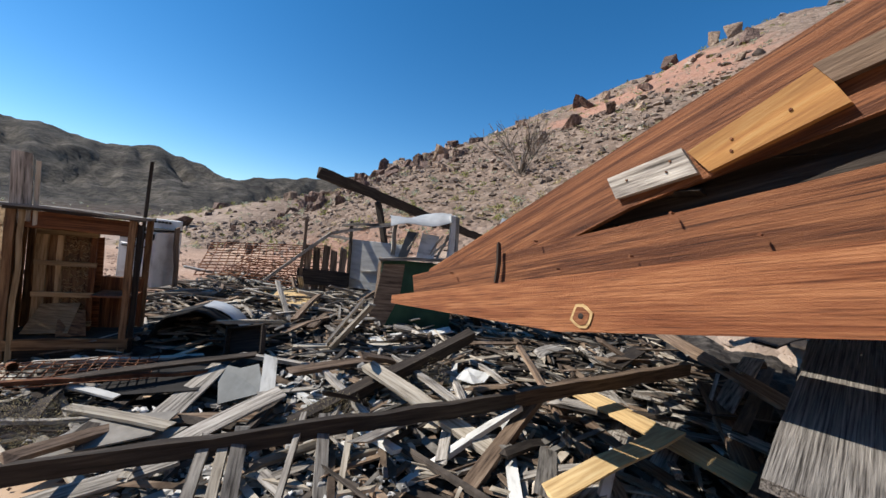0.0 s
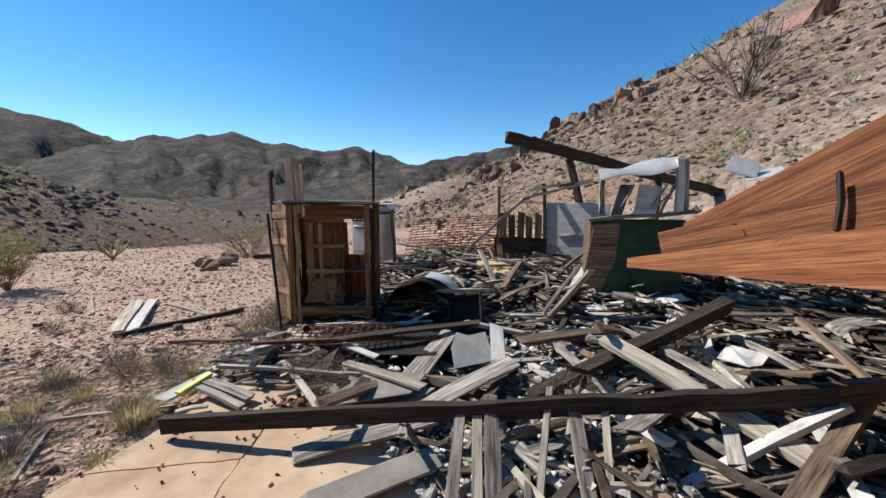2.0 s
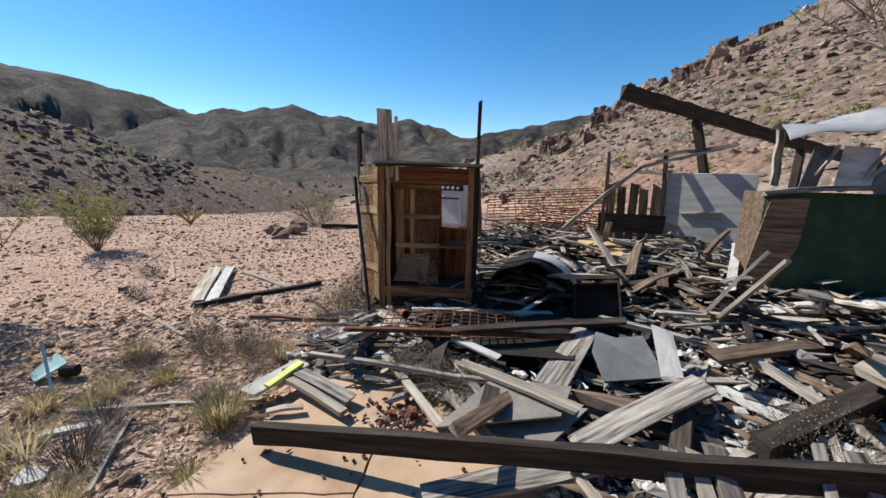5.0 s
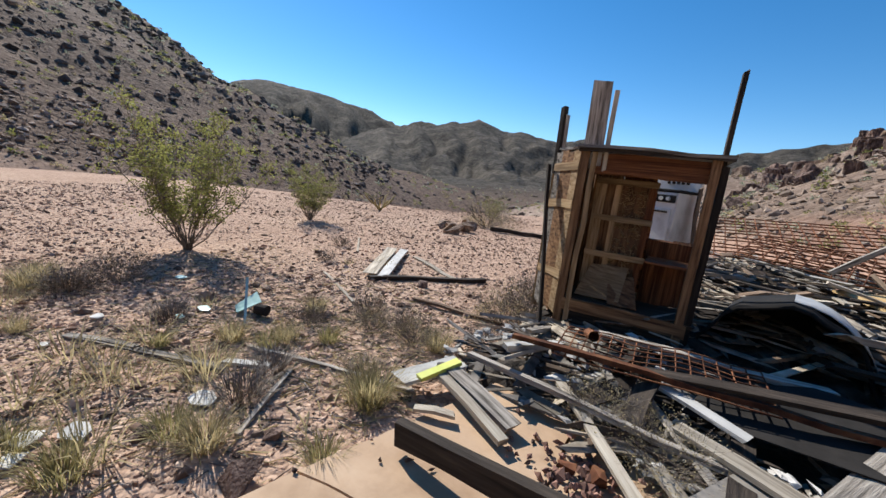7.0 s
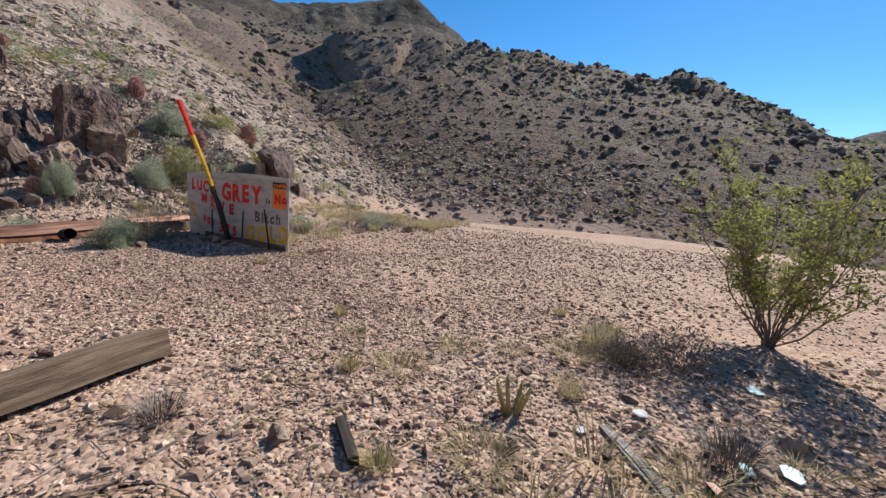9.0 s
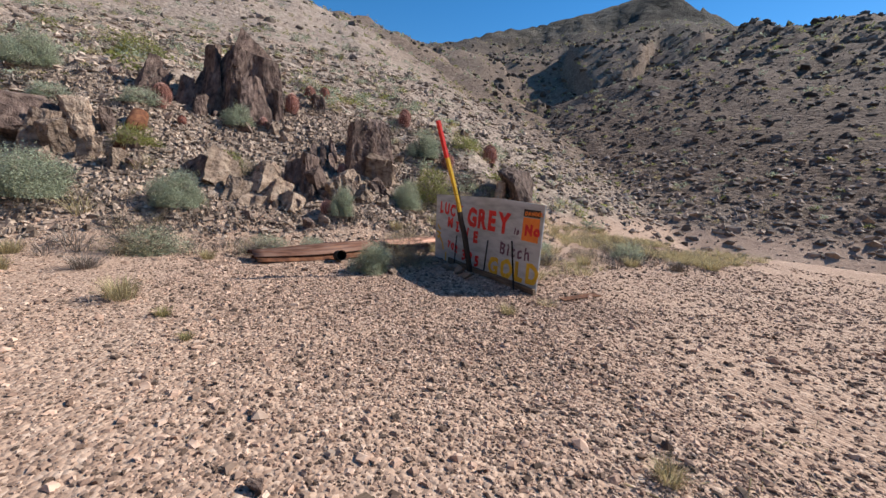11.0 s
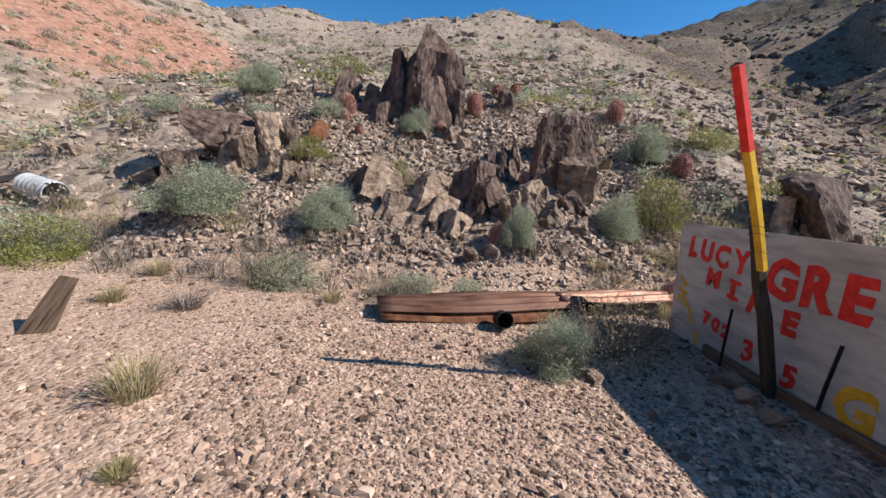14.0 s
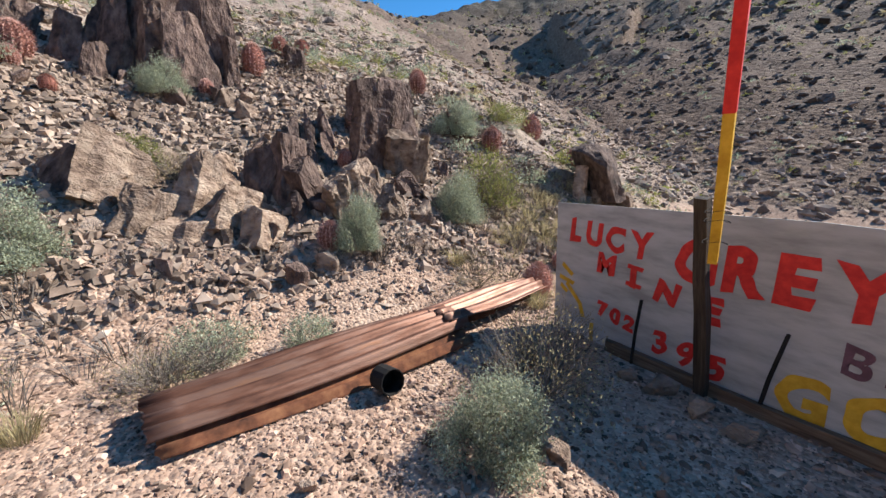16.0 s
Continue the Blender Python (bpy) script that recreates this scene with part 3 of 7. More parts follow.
OCTA_V = [(1, 0, 0), (0, 1, 0), (-1, 0, 0), (0, -1, 0), (0, 0, 1), (0, 0, -1)]
OCTA_F = [(0, 1, 4), (1, 2, 4), (2, 3, 4), (3, 0, 4), (1, 0, 5), (2, 1, 5), (3, 2, 5), (0, 3, 5)]
G5 = (1 + 5 ** 0.5) / 2
ICO_V = [Vector(v).normalized()[:] for v in ((-1, G5, 0), (1, G5, 0), (-1, -G5, 0), (1, -G5, 0), (0, -1, G5), (0, 1, G5), (0, -1, -G5), (0, 1, -G5), (G5, 0, -1), (G5, 0, 1), (-G5, 0, -1), (-G5, 0, 1))]
ICO_F = [(0, 11, 5), (0, 5, 1), (0, 1, 7), (0, 7, 10), (0, 10, 11), (1, 5, 9), (5, 11, 4), (11, 10, 2), (10, 7, 6), (7, 1, 8), (3, 9, 4), (3, 4, 2), (3, 2, 6), (3, 6, 8), (3, 8, 9), (4, 9, 5), (2, 4, 11), (6, 2, 10), (8, 6, 7), (9, 8, 1)]


CHIP_V = [(-1, -0.8, -0.5), (0.9, -1, -0.5), (1, 0.8, -0.5), (-0.8, 1, -0.5), (-0.6, -0.45, 0.8), (0.5, -0.6, 1), (0.65, 0.4, 0.7), (-0.4, 0.6, 0.9)]
CHIP_F = [(4, 5, 6, 7), (0, 1, 5, 4), (1, 2, 6, 5), (2, 3, 7, 6), (3, 0, 4, 7)]


def blades(count, radius, tall, width, seed, lean=0.6):
    """Thin upright blades from a clump's foot."""
    r = random.Random(seed)
    v, f = [], []
    for _ in range(count):
        a, d = r.uniform(0, 6.283), radius * math.sqrt(r.random()) * 0.45
        x, y = d * math.cos(a), d * math.sin(a)
        hgt = tall * r.uniform(0.45, 1.0)
        a2 = a + r.uniform(-0.9, 0.9)
        out = radius * r.uniform(0.2, 1.0) * lean
        mx, my = x + out * 0.45 * math.cos(a2), y + out * 0.45 * math.sin(a2)
        tx, ty = x + out * math.cos(a2), y + out * math.sin(a2)
        wx, wy = -math.sin(a2) * width / 2, math.cos(a2) * width / 2
        k = len(v)
        v += [(x - wx, y - wy, -0.02), (x + wx, y + wy, -0.02), (mx + wx, my + wy, hgt * 0.6), (mx - wx, my - wy, hgt * 0.6), (tx, ty, hgt)]
        f += [(k, k + 1, k + 2, k + 3), (k + 3, k + 2, k + 4)]
    return v, f


def leafy(count, radius, tall, leaf, seed, hollow=0.45, ragged=0.25):
    """Small leaves over an uneven dome."""
    r = random.Random(seed)
    v, f = [], []
    lobes = [(r.uniform(0, 6.28), r.uniform(0.0, 1.4), r.uniform(0.8, 1.25)) for _ in range(14)]
    for _ in range(count):
        a, e = r.uniform(0, 6.283), math.asin(r.uniform(0.0, 1.0))
        best = 0.7
        for la, le, ls in lobes:
            c = math.sin(e) * math.sin(le) + math.cos(e) * math.cos(le) * math.cos(a - la)
            if c > 0.9:
                best = max(best, ls)
        d = best * (hollow + (1 - hollow) * r.random() ** 0.5) * (1 + r.gauss(0, ragged * 0.3))
        p = Vector((math.cos(a) * math.cos(e) * radius * d, math.sin(a) * math.cos(e) * radius * d, math.sin(e) * tall * d))
        u = Vector((r.gauss(0, 1), r.gauss(0, 1), r.gauss(0, 1) + 0.8)).normalized()
        w = u.orthogonal().normalized()
        w.rotate(Matrix.Rotation(r.uniform(0, 6.28), 3, u))
        s = leaf * r.uniform(0.6, 1.4)
        k = len(v)
        v += [p - w * s * 0.28, p + u * s * 0.5 + w * s * 0.1, p + u * s, p + u * s * 0.5 - w * s * 0.35]
        f.append((k, k + 1, k + 2, k + 3))
    return v, f


def twigs(count, radius, tall, thick, seed, up=0.5):
    """Thin branching three-sided twigs from one foot."""
    r = random.Random(seed)
    v, f = [], []

    def limb(p, d, ln, th, depth):
        q = p + d * ln
        a = d.orthogonal().normalized() * th
        b = d.cross(a).normalized() * th
        k = len(v)
        v.extend([p + a, p - a * 0.5 + b * 0.87, p - a * 0.5 - b * 0.87, q + a * 0.6, q - a * 0.3 + b * 0.52, q - a * 0.3 - b * 0.52])
        f.extend([(k, k + 1, k + 4, k + 3), (k + 1, k + 2, k + 5, k + 4), (k + 2, k, k + 3, k + 5)])
        if depth:
            for _ in range(2 if depth < 2 else 3):
                e = (d + Vector((r.gauss(0, 0.4), r.gauss(0, 0.4), r.gauss(0.12, 0.25)))).normalized()
                limb(q, e, ln * r.uniform(0.55, 0.85), th * 0.62, depth - 1)
    for _ in range(count):
        a = r.uniform(0, 6.283)
        d = Vector((math.cos(a) * r.uniform(0.2, 1) * radius, math.sin(a) * r.uniform(0.2, 1) * radius, tall * r.uniform(up, 1))).normalized()
        limb(Vector((math.cos(a) * 0.03, math.sin(a) * 0.03, -0.02)), d, math.hypot(radius, tall) * r.uniform(0.28, 0.4), thick, 2)
    return v, f
# ---- the ruin: concrete slab, heap, standing remains ----
def hollow(x, y):
    """1 inside the dark pit between the cupboard and the tin hood."""
    return math.exp(-((x + 1.25) / 0.62) ** 4 - ((y - 4.15) / 0.62) ** 4)


def pile(x, y):
    """The height of the heap's broken surface."""
    s = lambda a: float(smooth(np.float64(a)))
    h = 0.1 + 0.2 * s((y - 2.6) / 1.6) + 0.32 * s((y - 4.0) / 2.2) + 0.26 * s((x + 0.9) / 1.4) * (1 - 0.4 * s((y - 4) / 2))
    h = h + 0.55 * s((x - 2.6) / 2.0) * s((y - 1.8) / 1.5)
    h = h * (1 - 0.55 * hollow(x, y))
    return h * (0.6 + 0.4 * s((x + 3.1) / 1.0))


def heap_mask(x, y):
    """1 on the heap, 0 off it: the slab's west part and the pad stay clear."""
    s = lambda a: float(smooth(np.float64(a)))
    west = s((x + 3.25 - 0.08 * math.sin(y * 5)) / 0.35)
    near = s((y - (2.95 - 0.9 * s((x + 1.6) / 0.9) - 0.5 * s((x - 0.2) / 1.0) - 2.6 * s((x - 0.75) / 0.7))) / 0.3)
    return west * near * s((10.5 - y) / 2) * s((9.0 - x) / 1.5)


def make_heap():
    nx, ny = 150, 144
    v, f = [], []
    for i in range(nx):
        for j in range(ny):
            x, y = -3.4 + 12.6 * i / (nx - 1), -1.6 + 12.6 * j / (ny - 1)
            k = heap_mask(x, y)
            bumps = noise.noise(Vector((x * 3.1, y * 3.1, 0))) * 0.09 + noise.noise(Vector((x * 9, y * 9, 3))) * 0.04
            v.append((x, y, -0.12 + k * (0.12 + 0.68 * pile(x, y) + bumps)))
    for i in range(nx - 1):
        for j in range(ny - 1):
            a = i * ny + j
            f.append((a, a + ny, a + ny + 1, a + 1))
    tagged(new("rubble_heap", mesh_of("rubble_heap", v, f, M["shaded_rubble"])), "litter of dirt, plaster and splinters, darkened for the shade between the planks", "rubble", kind="stuff")


make_heap()


def clip_poly(poly, n, d):
    out = []
    for a, b in zip(poly, poly[1:] + poly[:1]):
        da, db = a[0] * n[0] + a[1] * n[1] - d, b[0] * n[0] + b[1] * n[1] - d
        if da <= 0:
            out.append(a)
        if da * db < 0:
            k = da / (da - db)
            out.append((a[0] + k * (b[0] - a[0]), a[1] + k * (b[1] - a[1])))
    return out


def make_slab():
    slab = thing("concrete_slab", (0, 0, 0), "tan stained concrete floor slab broken by long cracks", "floor slab")
    slab["kind"] = "structure"
    rect = [(-2.82, 1.0), (0.6, 0.9), (0.9, 4.2), (-2.66, 4.0)]
    lines = [((-0.366, 0.93), 2.79), ((0.97, 0.25), -1.33), ((0.2, 0.98), 0.95)]
    pieces = [rect]
    for n, d in lines:
        nxt = []
        for p in pieces:
            for s in (1, -1):
                q = clip_poly(p, (n[0] * s, n[1] * s), d * s - 0.006)
                if len(q) > 2:
                    nxt.append(q)
        pieces = nxt
    for i, p in enumerate(pieces):
        fine = []
        for a, b in zip(p, p[1:] + p[:1]):
            steps = max(1, int(math.hypot(b[0] - a[0], b[1] - a[1]) / 0.06))
            for k in range(steps):
                x, y = a[0] + (b[0] - a[0]) * k / steps, a[1] + (b[1] - a[1]) * k / steps
                w = 0.018 * noise.noise(Vector((x * 6, y * 6, 0))) + 0.008 * noise.noise(Vector((x * 25, y * 25, 2)))
                fine.append((x + w, y + w, 0.075 - 0.006 * (i % 3)))
        area = sum(a[0] * b[1] - b[0] * a[1] for a, b in zip(fine, fine[1:] + fine[:1]))
        fine = fine if area > 0 else fine[::-1]
        part("slab_piece", plate_mesh("slab_piece", fine, 0.12, M["concrete"]), slab)


make_slab()

# the cupboard shell that still stands
CX, CY = Vector((0.966, 0.258, 0)), Vector((-0.258, 0.966, 0))   # along its front, and into its depth
C0 = Vector((-2.95, 4.32, 0))


def cab(u, v, z):
    return tuple(C0 + CX * u + CY * v + Vector((0, 0, z)))


def make_cupboard():
    root = thing("cupboard", C0 + Vector((0, 0, 0.2)), "open brown wooden cupboard shell with split posts and missing doors", "cupboard")

    def p(name, a, b, w, t, mat, roll=0, ragged=0.15):
        return plank(a, b, w, t, mat, roll, name, parent=root, ragged=ragged)
    turn = -75   # boards that stand upright face the cupboard's front
    # corner posts, each of split strips
    p("post", cab(0.03, 0, 0.2), cab(0.03, 0, 1.66), 0.07, 0.05, "cupboard_wood", turn)
    p("post", cab(0.1, 0.0, 0.2), cab(0.1, 0.01, 1.66), 0.06, 0.04, "ply_wood", turn)
    p("post", cab(0.92, 0, 0.2), cab(0.92, 0, 1.66), 0.06, 0.05, "cupboard_wood", turn)
    p("post", cab(0.98, 0.03, 0.2), cab(0.98, 0.03, 1.6), 0.05, 0.04, "dark_wood", turn)
    p("post", cab(-0.25, 0.27, 0.2), cab(-0.25, 0.27, 1.62), 0.05, 0.04, "ply_wood", turn)
    p("post", cab(0.98, 0.5, 0.2), cab(0.98, 0.5, 1.66), 0.06, 0.05, "cupboard_wood", turn)
    # top of boards with a worn lip
    for k in range(4):
        p("top_board", cab(-0.03, 0.0 + 0.15 * k, 1.67), cab(1.03, 0.02 + 0.15 * k, 1.66), 0.15, 0.025, "grey_wood")
    p("top_lip", cab(-0.02, -0.035, 1.645), cab(1.02, -0.035, 1.645), 0.03, 0.03, "dark_wood")
    p("header", cab(0.08, 0.03, 1.55), cab(0.96, 0.03, 1.55), 0.02, 0.16, "red_wood")
    # left side of boards
    for k in range(4):
        s0, s1 = 0.085 * k - 0.01, 0.085 * k + 0.078
        low, top = 0.25, 1.64 - 0.015 * (k % 2)
        outline = [(s0, low), (s1, low + 0.03), (s1, top), (s0, top + 0.01)]
        part("side_board", plate_mesh("side_board", [Vector(cab(-0.707 * q, 0.707 * q, z)) - root.location for q, z in outline], 0.018, M[["ply_wood", "cupboard_wood", "cupboard_wood", "grey_wood"][k]]), root)
    for z in (1.52, 1.2, 0.6):
        p("side_rail", cab(0.0, -0.02, z), cab(-0.25, 0.23, z - 0.02), 0.025, 0.07, "ply_wood")
    for k in range(3):
        p("top_board", cab(-0.02 - 0.08 * k, 0.03 + 0.08 * k, 1.665), cab(0.0, 0.5, 1.665), 0.12, 0.02, "grey_wood")
    # door with an inset woven panel, set back, and shelf ledges
    for u in (0.16, 0.3, 0.56):
        p("stile", cab(u, 0.3, 0.42), cab(u, 0.3, 1.46), 0.05 if u > 0.2 else 0.09, 0.025, "red_wood" if u > 0.5 else "ply_wood", turn)
    p("back_board", cab(0.2, 0.36, 0.42), cab(0.2, 0.36, 1.5), 0.24, 0.012, "cupboard_wood", turn)
    p("back_board", cab(0.45, 0.36, 0.42), cab(0.45, 0.36, 1.5), 0.26, 0.012, "red_wood", turn)
    p("door_panel", cab(0.43, 0.32, 0.42), cab(0.43, 0.32, 1.42), 0.24, 0.012, "cupboard_wood", turn)
    for z in (0.5, 0.8, 1.12, 1.43):
        p("rail", cab(0.12, 0.27, z), cab(0.6, 0.27, z), 0.05, 0.03, "ply_wood", 90)
    v, f = [], []
    r = random.Random(4)
    for _ in range(260):
        u, z = r.uniform(0.33, 0.53), r.uniform(0.5, 1.4)
        a = r.uniform(0, 3.14)
        d = r.uniform(0.01, 0.03)
        c = Vector(cab(u, 0.308, z)) - root.location
        e1, e2 = CX * math.cos(a) * d + Vector((0, 0, math.sin(a) * d)), CX * -math.sin(a) * 0.003 + Vector((0, 0, math.cos(a) * 0.003))
        k = len(v)
        v += [c - e1 - e2, c + e1 - e2, c + e1 + e2, c - e1 + e2, c - e1 * 0.5 - CY * 0.006, c + e1 * 0.5 - CY * 0.006]
        f += [(k, k + 1, k + 5, k + 4), (k + 2, k + 3, k + 4, k + 5), (k + 1, k + 2, k + 5), (k + 3, k, k + 4)]
    part("woven_inlay", mesh_of("woven_inlay", v, f, M["ply_wood"]), root)
    p("back_panel", cab(0.2, 0.52, 0.9), cab(0.62, 0.52, 0.9), 1.0, 0.015, "red_wood", 90)
    p("bottom", cab(0.0, 0.25, 0.4), cab(1.0, 0.25, 0.4), 0.5, 0.03, "dark_wood")
    p("base_rail", cab(0.05, -0.01, 0.36), cab(0.97, -0.01, 0.36), 0.03, 0.1, "cupboard_wood")
    for u in (0.7, 0.88):
        p("back_board", cab(u, 0.48, 0.42), cab(u, 0.48, 0.98), 0.2, 0.015, "red_wood", turn)
    p("inner_shelf", cab(0.62, 0.3, 0.82), cab(0.95, 0.3, 0.82), 0.4, 0.02, "red_wood")
    # the closed west end and the boarded back
    for k in range(3):
        a, b = (-0.25 + 0.03 * k, 0.28 + 0.1 * k), (-0.22 + 0.03 * k, 0.375 + 0.1 * k)
        outline = [(*a, 0.25), (*b, 0.28), (*b, 1.62 - 0.02 * k), (*a, 1.63)]
        part("end_board", plate_mesh("end_board", [Vector(cab(*q)) - root.location for q in outline], 0.018, M["cupboard_wood"]), root)
    for k in range(3):
        p("back_board", cab(-0.1 + 0.12 * k, 0.55, 0.3), cab(-0.1 + 0.12 * k, 0.55, 1.62), 0.118, 0.015, "cupboard_wood", turn)
    p("kick_board", cab(0.02, 0.02, 0.25), cab(0.96, 0.02, 0.25), 0.02, 0.12, "dark_wood")
    # fallen sheets inside
    for q, m in (([(0.12, 0.1, 0.44), (0.48, 0.05, 0.46), (0.5, 0.28, 0.72), (0.2, 0.28, 0.7)], "ply_wood"), ([(0.4, 0.02, 0.43), (0.62, 0.06, 0.43), (0.55, 0.25, 0.66), (0.36, 0.2, 0.6)], "cupboard_wood")):
        part("fallen_sheet", plate_mesh("fallen_sheet", [Vector(cab(*w)) - root.location for w in q], 0.01, M[m]), root)


make_cupboard()
plank(cab(0.08, 0.02, 1.5), cab(0.07, -0.02, 2.14), 0.15, 0.03, "grey_wood", 15, label="wide grey plank standing upright above the cupboard", group="", name="upright_plank")
plank(cab(0.18, 0.03, 1.5), cab(0.18, -0.01, 2.1), 0.035, 0.03, "tan_wood", 15, label="thin tan strip standing beside the upright plank", group="", name="upright_strip", cat="strip")
plank(cab(-0.24, 0.25, 1.45), cab(-0.26, 0.27, 2.03), 0.06, 0.04, "dark_wood", 15, label="dark broken stud standing at the cupboard's back corner", group="", name="upright_stud", cat="stud")
plank(cab(-0.2, 0.22, 1.45), cab(-0.21, 0.22, 1.95), 0.03, 0.03, "grey_wood", 15, label="thin grey stud standing at the cupboard's back corner", group="", name="upright_stud", cat="stud")
plank(cab(0.97, 0.06, 0.3), (-2.06, 4.8, 2.3), 0.035, 0.03, "dark_wood", 15, label="thin dark pole rising past the cupboard", group="", name="upright_pole", ragged=1.5, cat="pole")
plank((-2.98, 4.15, 0.15), (-3.3, 4.45, 1.52), 0.03, 0.025, "dark_wood", 10, label="dark thin stick leaning against the cupboard", group="", name="leaning_stick", cat="stick")


def make_stove():
    at = Matrix.Translation((-2.9, 6.85, 0.6)) @ pose(0, 0, 0, 0, 0, -14)
    s = thing("kitchen_range", at, "old dirty white enamel kitchen range with knobs", "stove")
    part("body", mesh_bm("body", box_bm((0.56, 0.55, 0.84), 0.012, (0, 0, 0.42)), M["enamel"], False), s)
    part("cooktop", mesh_bm("cooktop", box_bm((0.58, 0.57, 0.03), 0.008, (0, 0, 0.86)), M["black"]), s)
    splash = part("backsplash", mesh_bm("backsplash", box_bm((0.56, 0.06, 0.16), 0.01, (0, 0.24, 0.95)), M["enamel"]), s)
    door = part("oven_door", mesh_bm("oven_door", box_bm((0.48, 0.02, 0.44), 0.01, (0, -0.286, 0.42)), M["enamel"]), s)
    part("oven_handle", mesh_bm("oven_handle", box_bm((0.4, 0.03, 0.02), 0.006, (0, -0.31, 0.6)), M["black"]), door)
    panel = part("control_panel", mesh_bm("control_panel", box_bm((0.52, 0.02, 0.09), 0.006, (0, -0.285, 0.76)), M["black"]), s)
    for k in range(5):
        bm = bmesh.new()
        bmesh.ops.create_cone(bm, cap_ends=True, segments=12, radius1=0.025, radius2=0.02, depth=0.03, matrix=Matrix.Translation((-0.18 + 0.09 * k, -0.31, 0.76)) @ Matrix.Rotation(radians(90), 4, "X"))
        part("knob", mesh_bm("knob", bm, M["enamel"]), panel)
    for k in range(5):
        bm = bmesh.new()
        bmesh.ops.create_cone(bm, cap_ends=True, segments=10, radius1=0.018, radius2=0.018, depth=0.02, matrix=Matrix.Translation((-0.12 + 0.06 * k, 0.2, 0.98)) @ Matrix.Rotation(radians(90), 4, "X"))
        part("dial", mesh_bm("dial", bm, M["black"]), splash)


make_stove()
plank((-2.5, 6.8, 0.6), (-2.54, 6.8, 1.52), 0.14, 0.025, "brown_wood", 0, label="brown board standing against the side of the range", group="", name="standing_board", cat="board")


def make_arch():
    """A curved tin hood, open to the front, lying in the heap."""
    v, f = [], []
    n = 16
    c = Vector((-1.47, 4.75, 0.12))
    for i in range(n + 1):
        a = math.pi * i / n
        for rad, dy in ((0.52, 0.0), (0.5, 0.0), (0.5, 0.6), (0.52, 0.6)):
            w = 1 + 0.03 * math.sin(i * 1.7)
            v.append((c.x - math.cos(a) * rad * w, c.y + dy, c.z + math.sin(a) * rad * 1.12 * w))
    for i in range(n):
        for k in range(4):
            k2 = (k + 1) % 4
            f.append((i * 4 + k, i * 4 + k2, i * 4 + 4 + k2, i * 4 + 4 + k))
    hood = thing("tin_hood", (0, 0, 0), "curved dark tin hood with a pale top, half buried", "tin hood")
    part("shell", mesh_of("shell", v, f, M["black"], True), hood)
    # added black closure that stands in for the dark inside of the hood
    fan = [(c.x - math.cos(math.pi * i / n) * 0.5, c.y + 0.58, c.z + math.sin(math.pi * i / n) * 0.56) for i in range(n + 1)]
    part("back_sheet", plate_mesh("back_sheet", fan, 0.01, M["black"]), hood)
    v2 = []
    for i in range(7):
        a = math.pi * (0.5 + 0.36 * i / 6)
        for dy in (0.22, 0.58):
            for rad in (0.532, 0.525):
                v2.append((c.x - math.cos(a) * rad * 1.02, c.y + dy, c.z + math.sin(a) * rad * 1.13))
    f2 = []
    for i in range(6):
        b = i * 4
        f2 += [(b, b + 2, b + 6, b + 4), (b + 1, b + 5, b + 7, b + 3), (b, b + 4, b + 5, b + 1), (b + 2, b + 3, b + 7, b + 6)]
    part("pale_top", mesh_of("pale_top", v2, f2, M["zinc"], True), hood, label="pale zinc top")


make_arch()


def make_open_box():
    at = Matrix.Translation((-0.83, 4.3, 0.52)) @ pose(0, 0, 0, 62, -12, -8)
    b = thing("open_drawer", at, "dark open wooden drawer tipped on the heap", "drawer")
    for nm, sz, p0 in (("back", (0.36, 0.3, 0.012), (0, 0, -0.05)), ("side", (0.36, 0.016, 0.11), (0, 0.15, 0)), ("side", (0.36, 0.016, 0.11), (0, -0.15, 0)), ("end", (0.016, 0.3, 0.11), (0.18, 0, 0)), ("end", (0.016, 0.3, 0.11), (-0.18, 0, 0))):
        part(nm, mesh_bm(nm, box_bm(sz, 0.003, p0), M["dark_wood"]), b)


make_open_box()

# the collapsed red-brown wall boards; their common plane runs from far to near on the east side
W0, W1 = Vector((0.58, 3.4, 0)), Vector((1.55, 0.71, 0))


def wall_pt(k, z, out=0.0):
    """A point k of the way along the board wall, out metres in front of it."""
    d = (W1 - W0)
    nrm = Vector((d.y, -d.x, 0)).normalized()
    return W0 + d * k + nrm * out + Vector((0, 0, z))


def wall_board(name, pts, out, thick, mat, label):
    ob = plate(name, [wall_pt(k, z, out) for k, z in pts], thick, mat, label, "board", "fallen wall boards")
    if name == "cleat":
        for x, y in ((-0.09, 0.01), (0.08, -0.015), (0.1, 0.025)):
            bm = bmesh.new()
            bmesh.ops.create_cone(bm, cap_ends=True, segments=8, radius1=0.006, radius2=0.005, depth=0.012, matrix=Matrix.Translation((x, y, 0)))
            part("nail_head", mesh_bm("nail_head", bm, M["rust"]), ob, None, "rusty nail head")
    return ob


low_board = wall_board("siding_board", [(0.0, 1.2), (0.64, 1.42), (1.0, 1.665), (1.25, 1.84), (1.25, 2.1), (0.0, 1.27)], 0.06, 0.04, "orange_wood", "red-brown siding board with a pointed end and a knot")
wall_board("siding_board", [(0.1, 1.34), (1.25, 2.06), (1.25, 2.34), (0.08, 1.48)], 0.0, 0.03, "red_wood", "sunburnt red-brown siding board with nail holes")
wall_board("siding_board", [(0.14, 1.49), (0.45, 1.76), (0.62, 1.89), (0.72, 2.04), (1.25, 2.6), (1.25, 3.09), (0.65, 2.27), (0.14, 1.555)], -0.05, 0.035, "red_wood", "long red-brown board with a steep sunlit top edge")
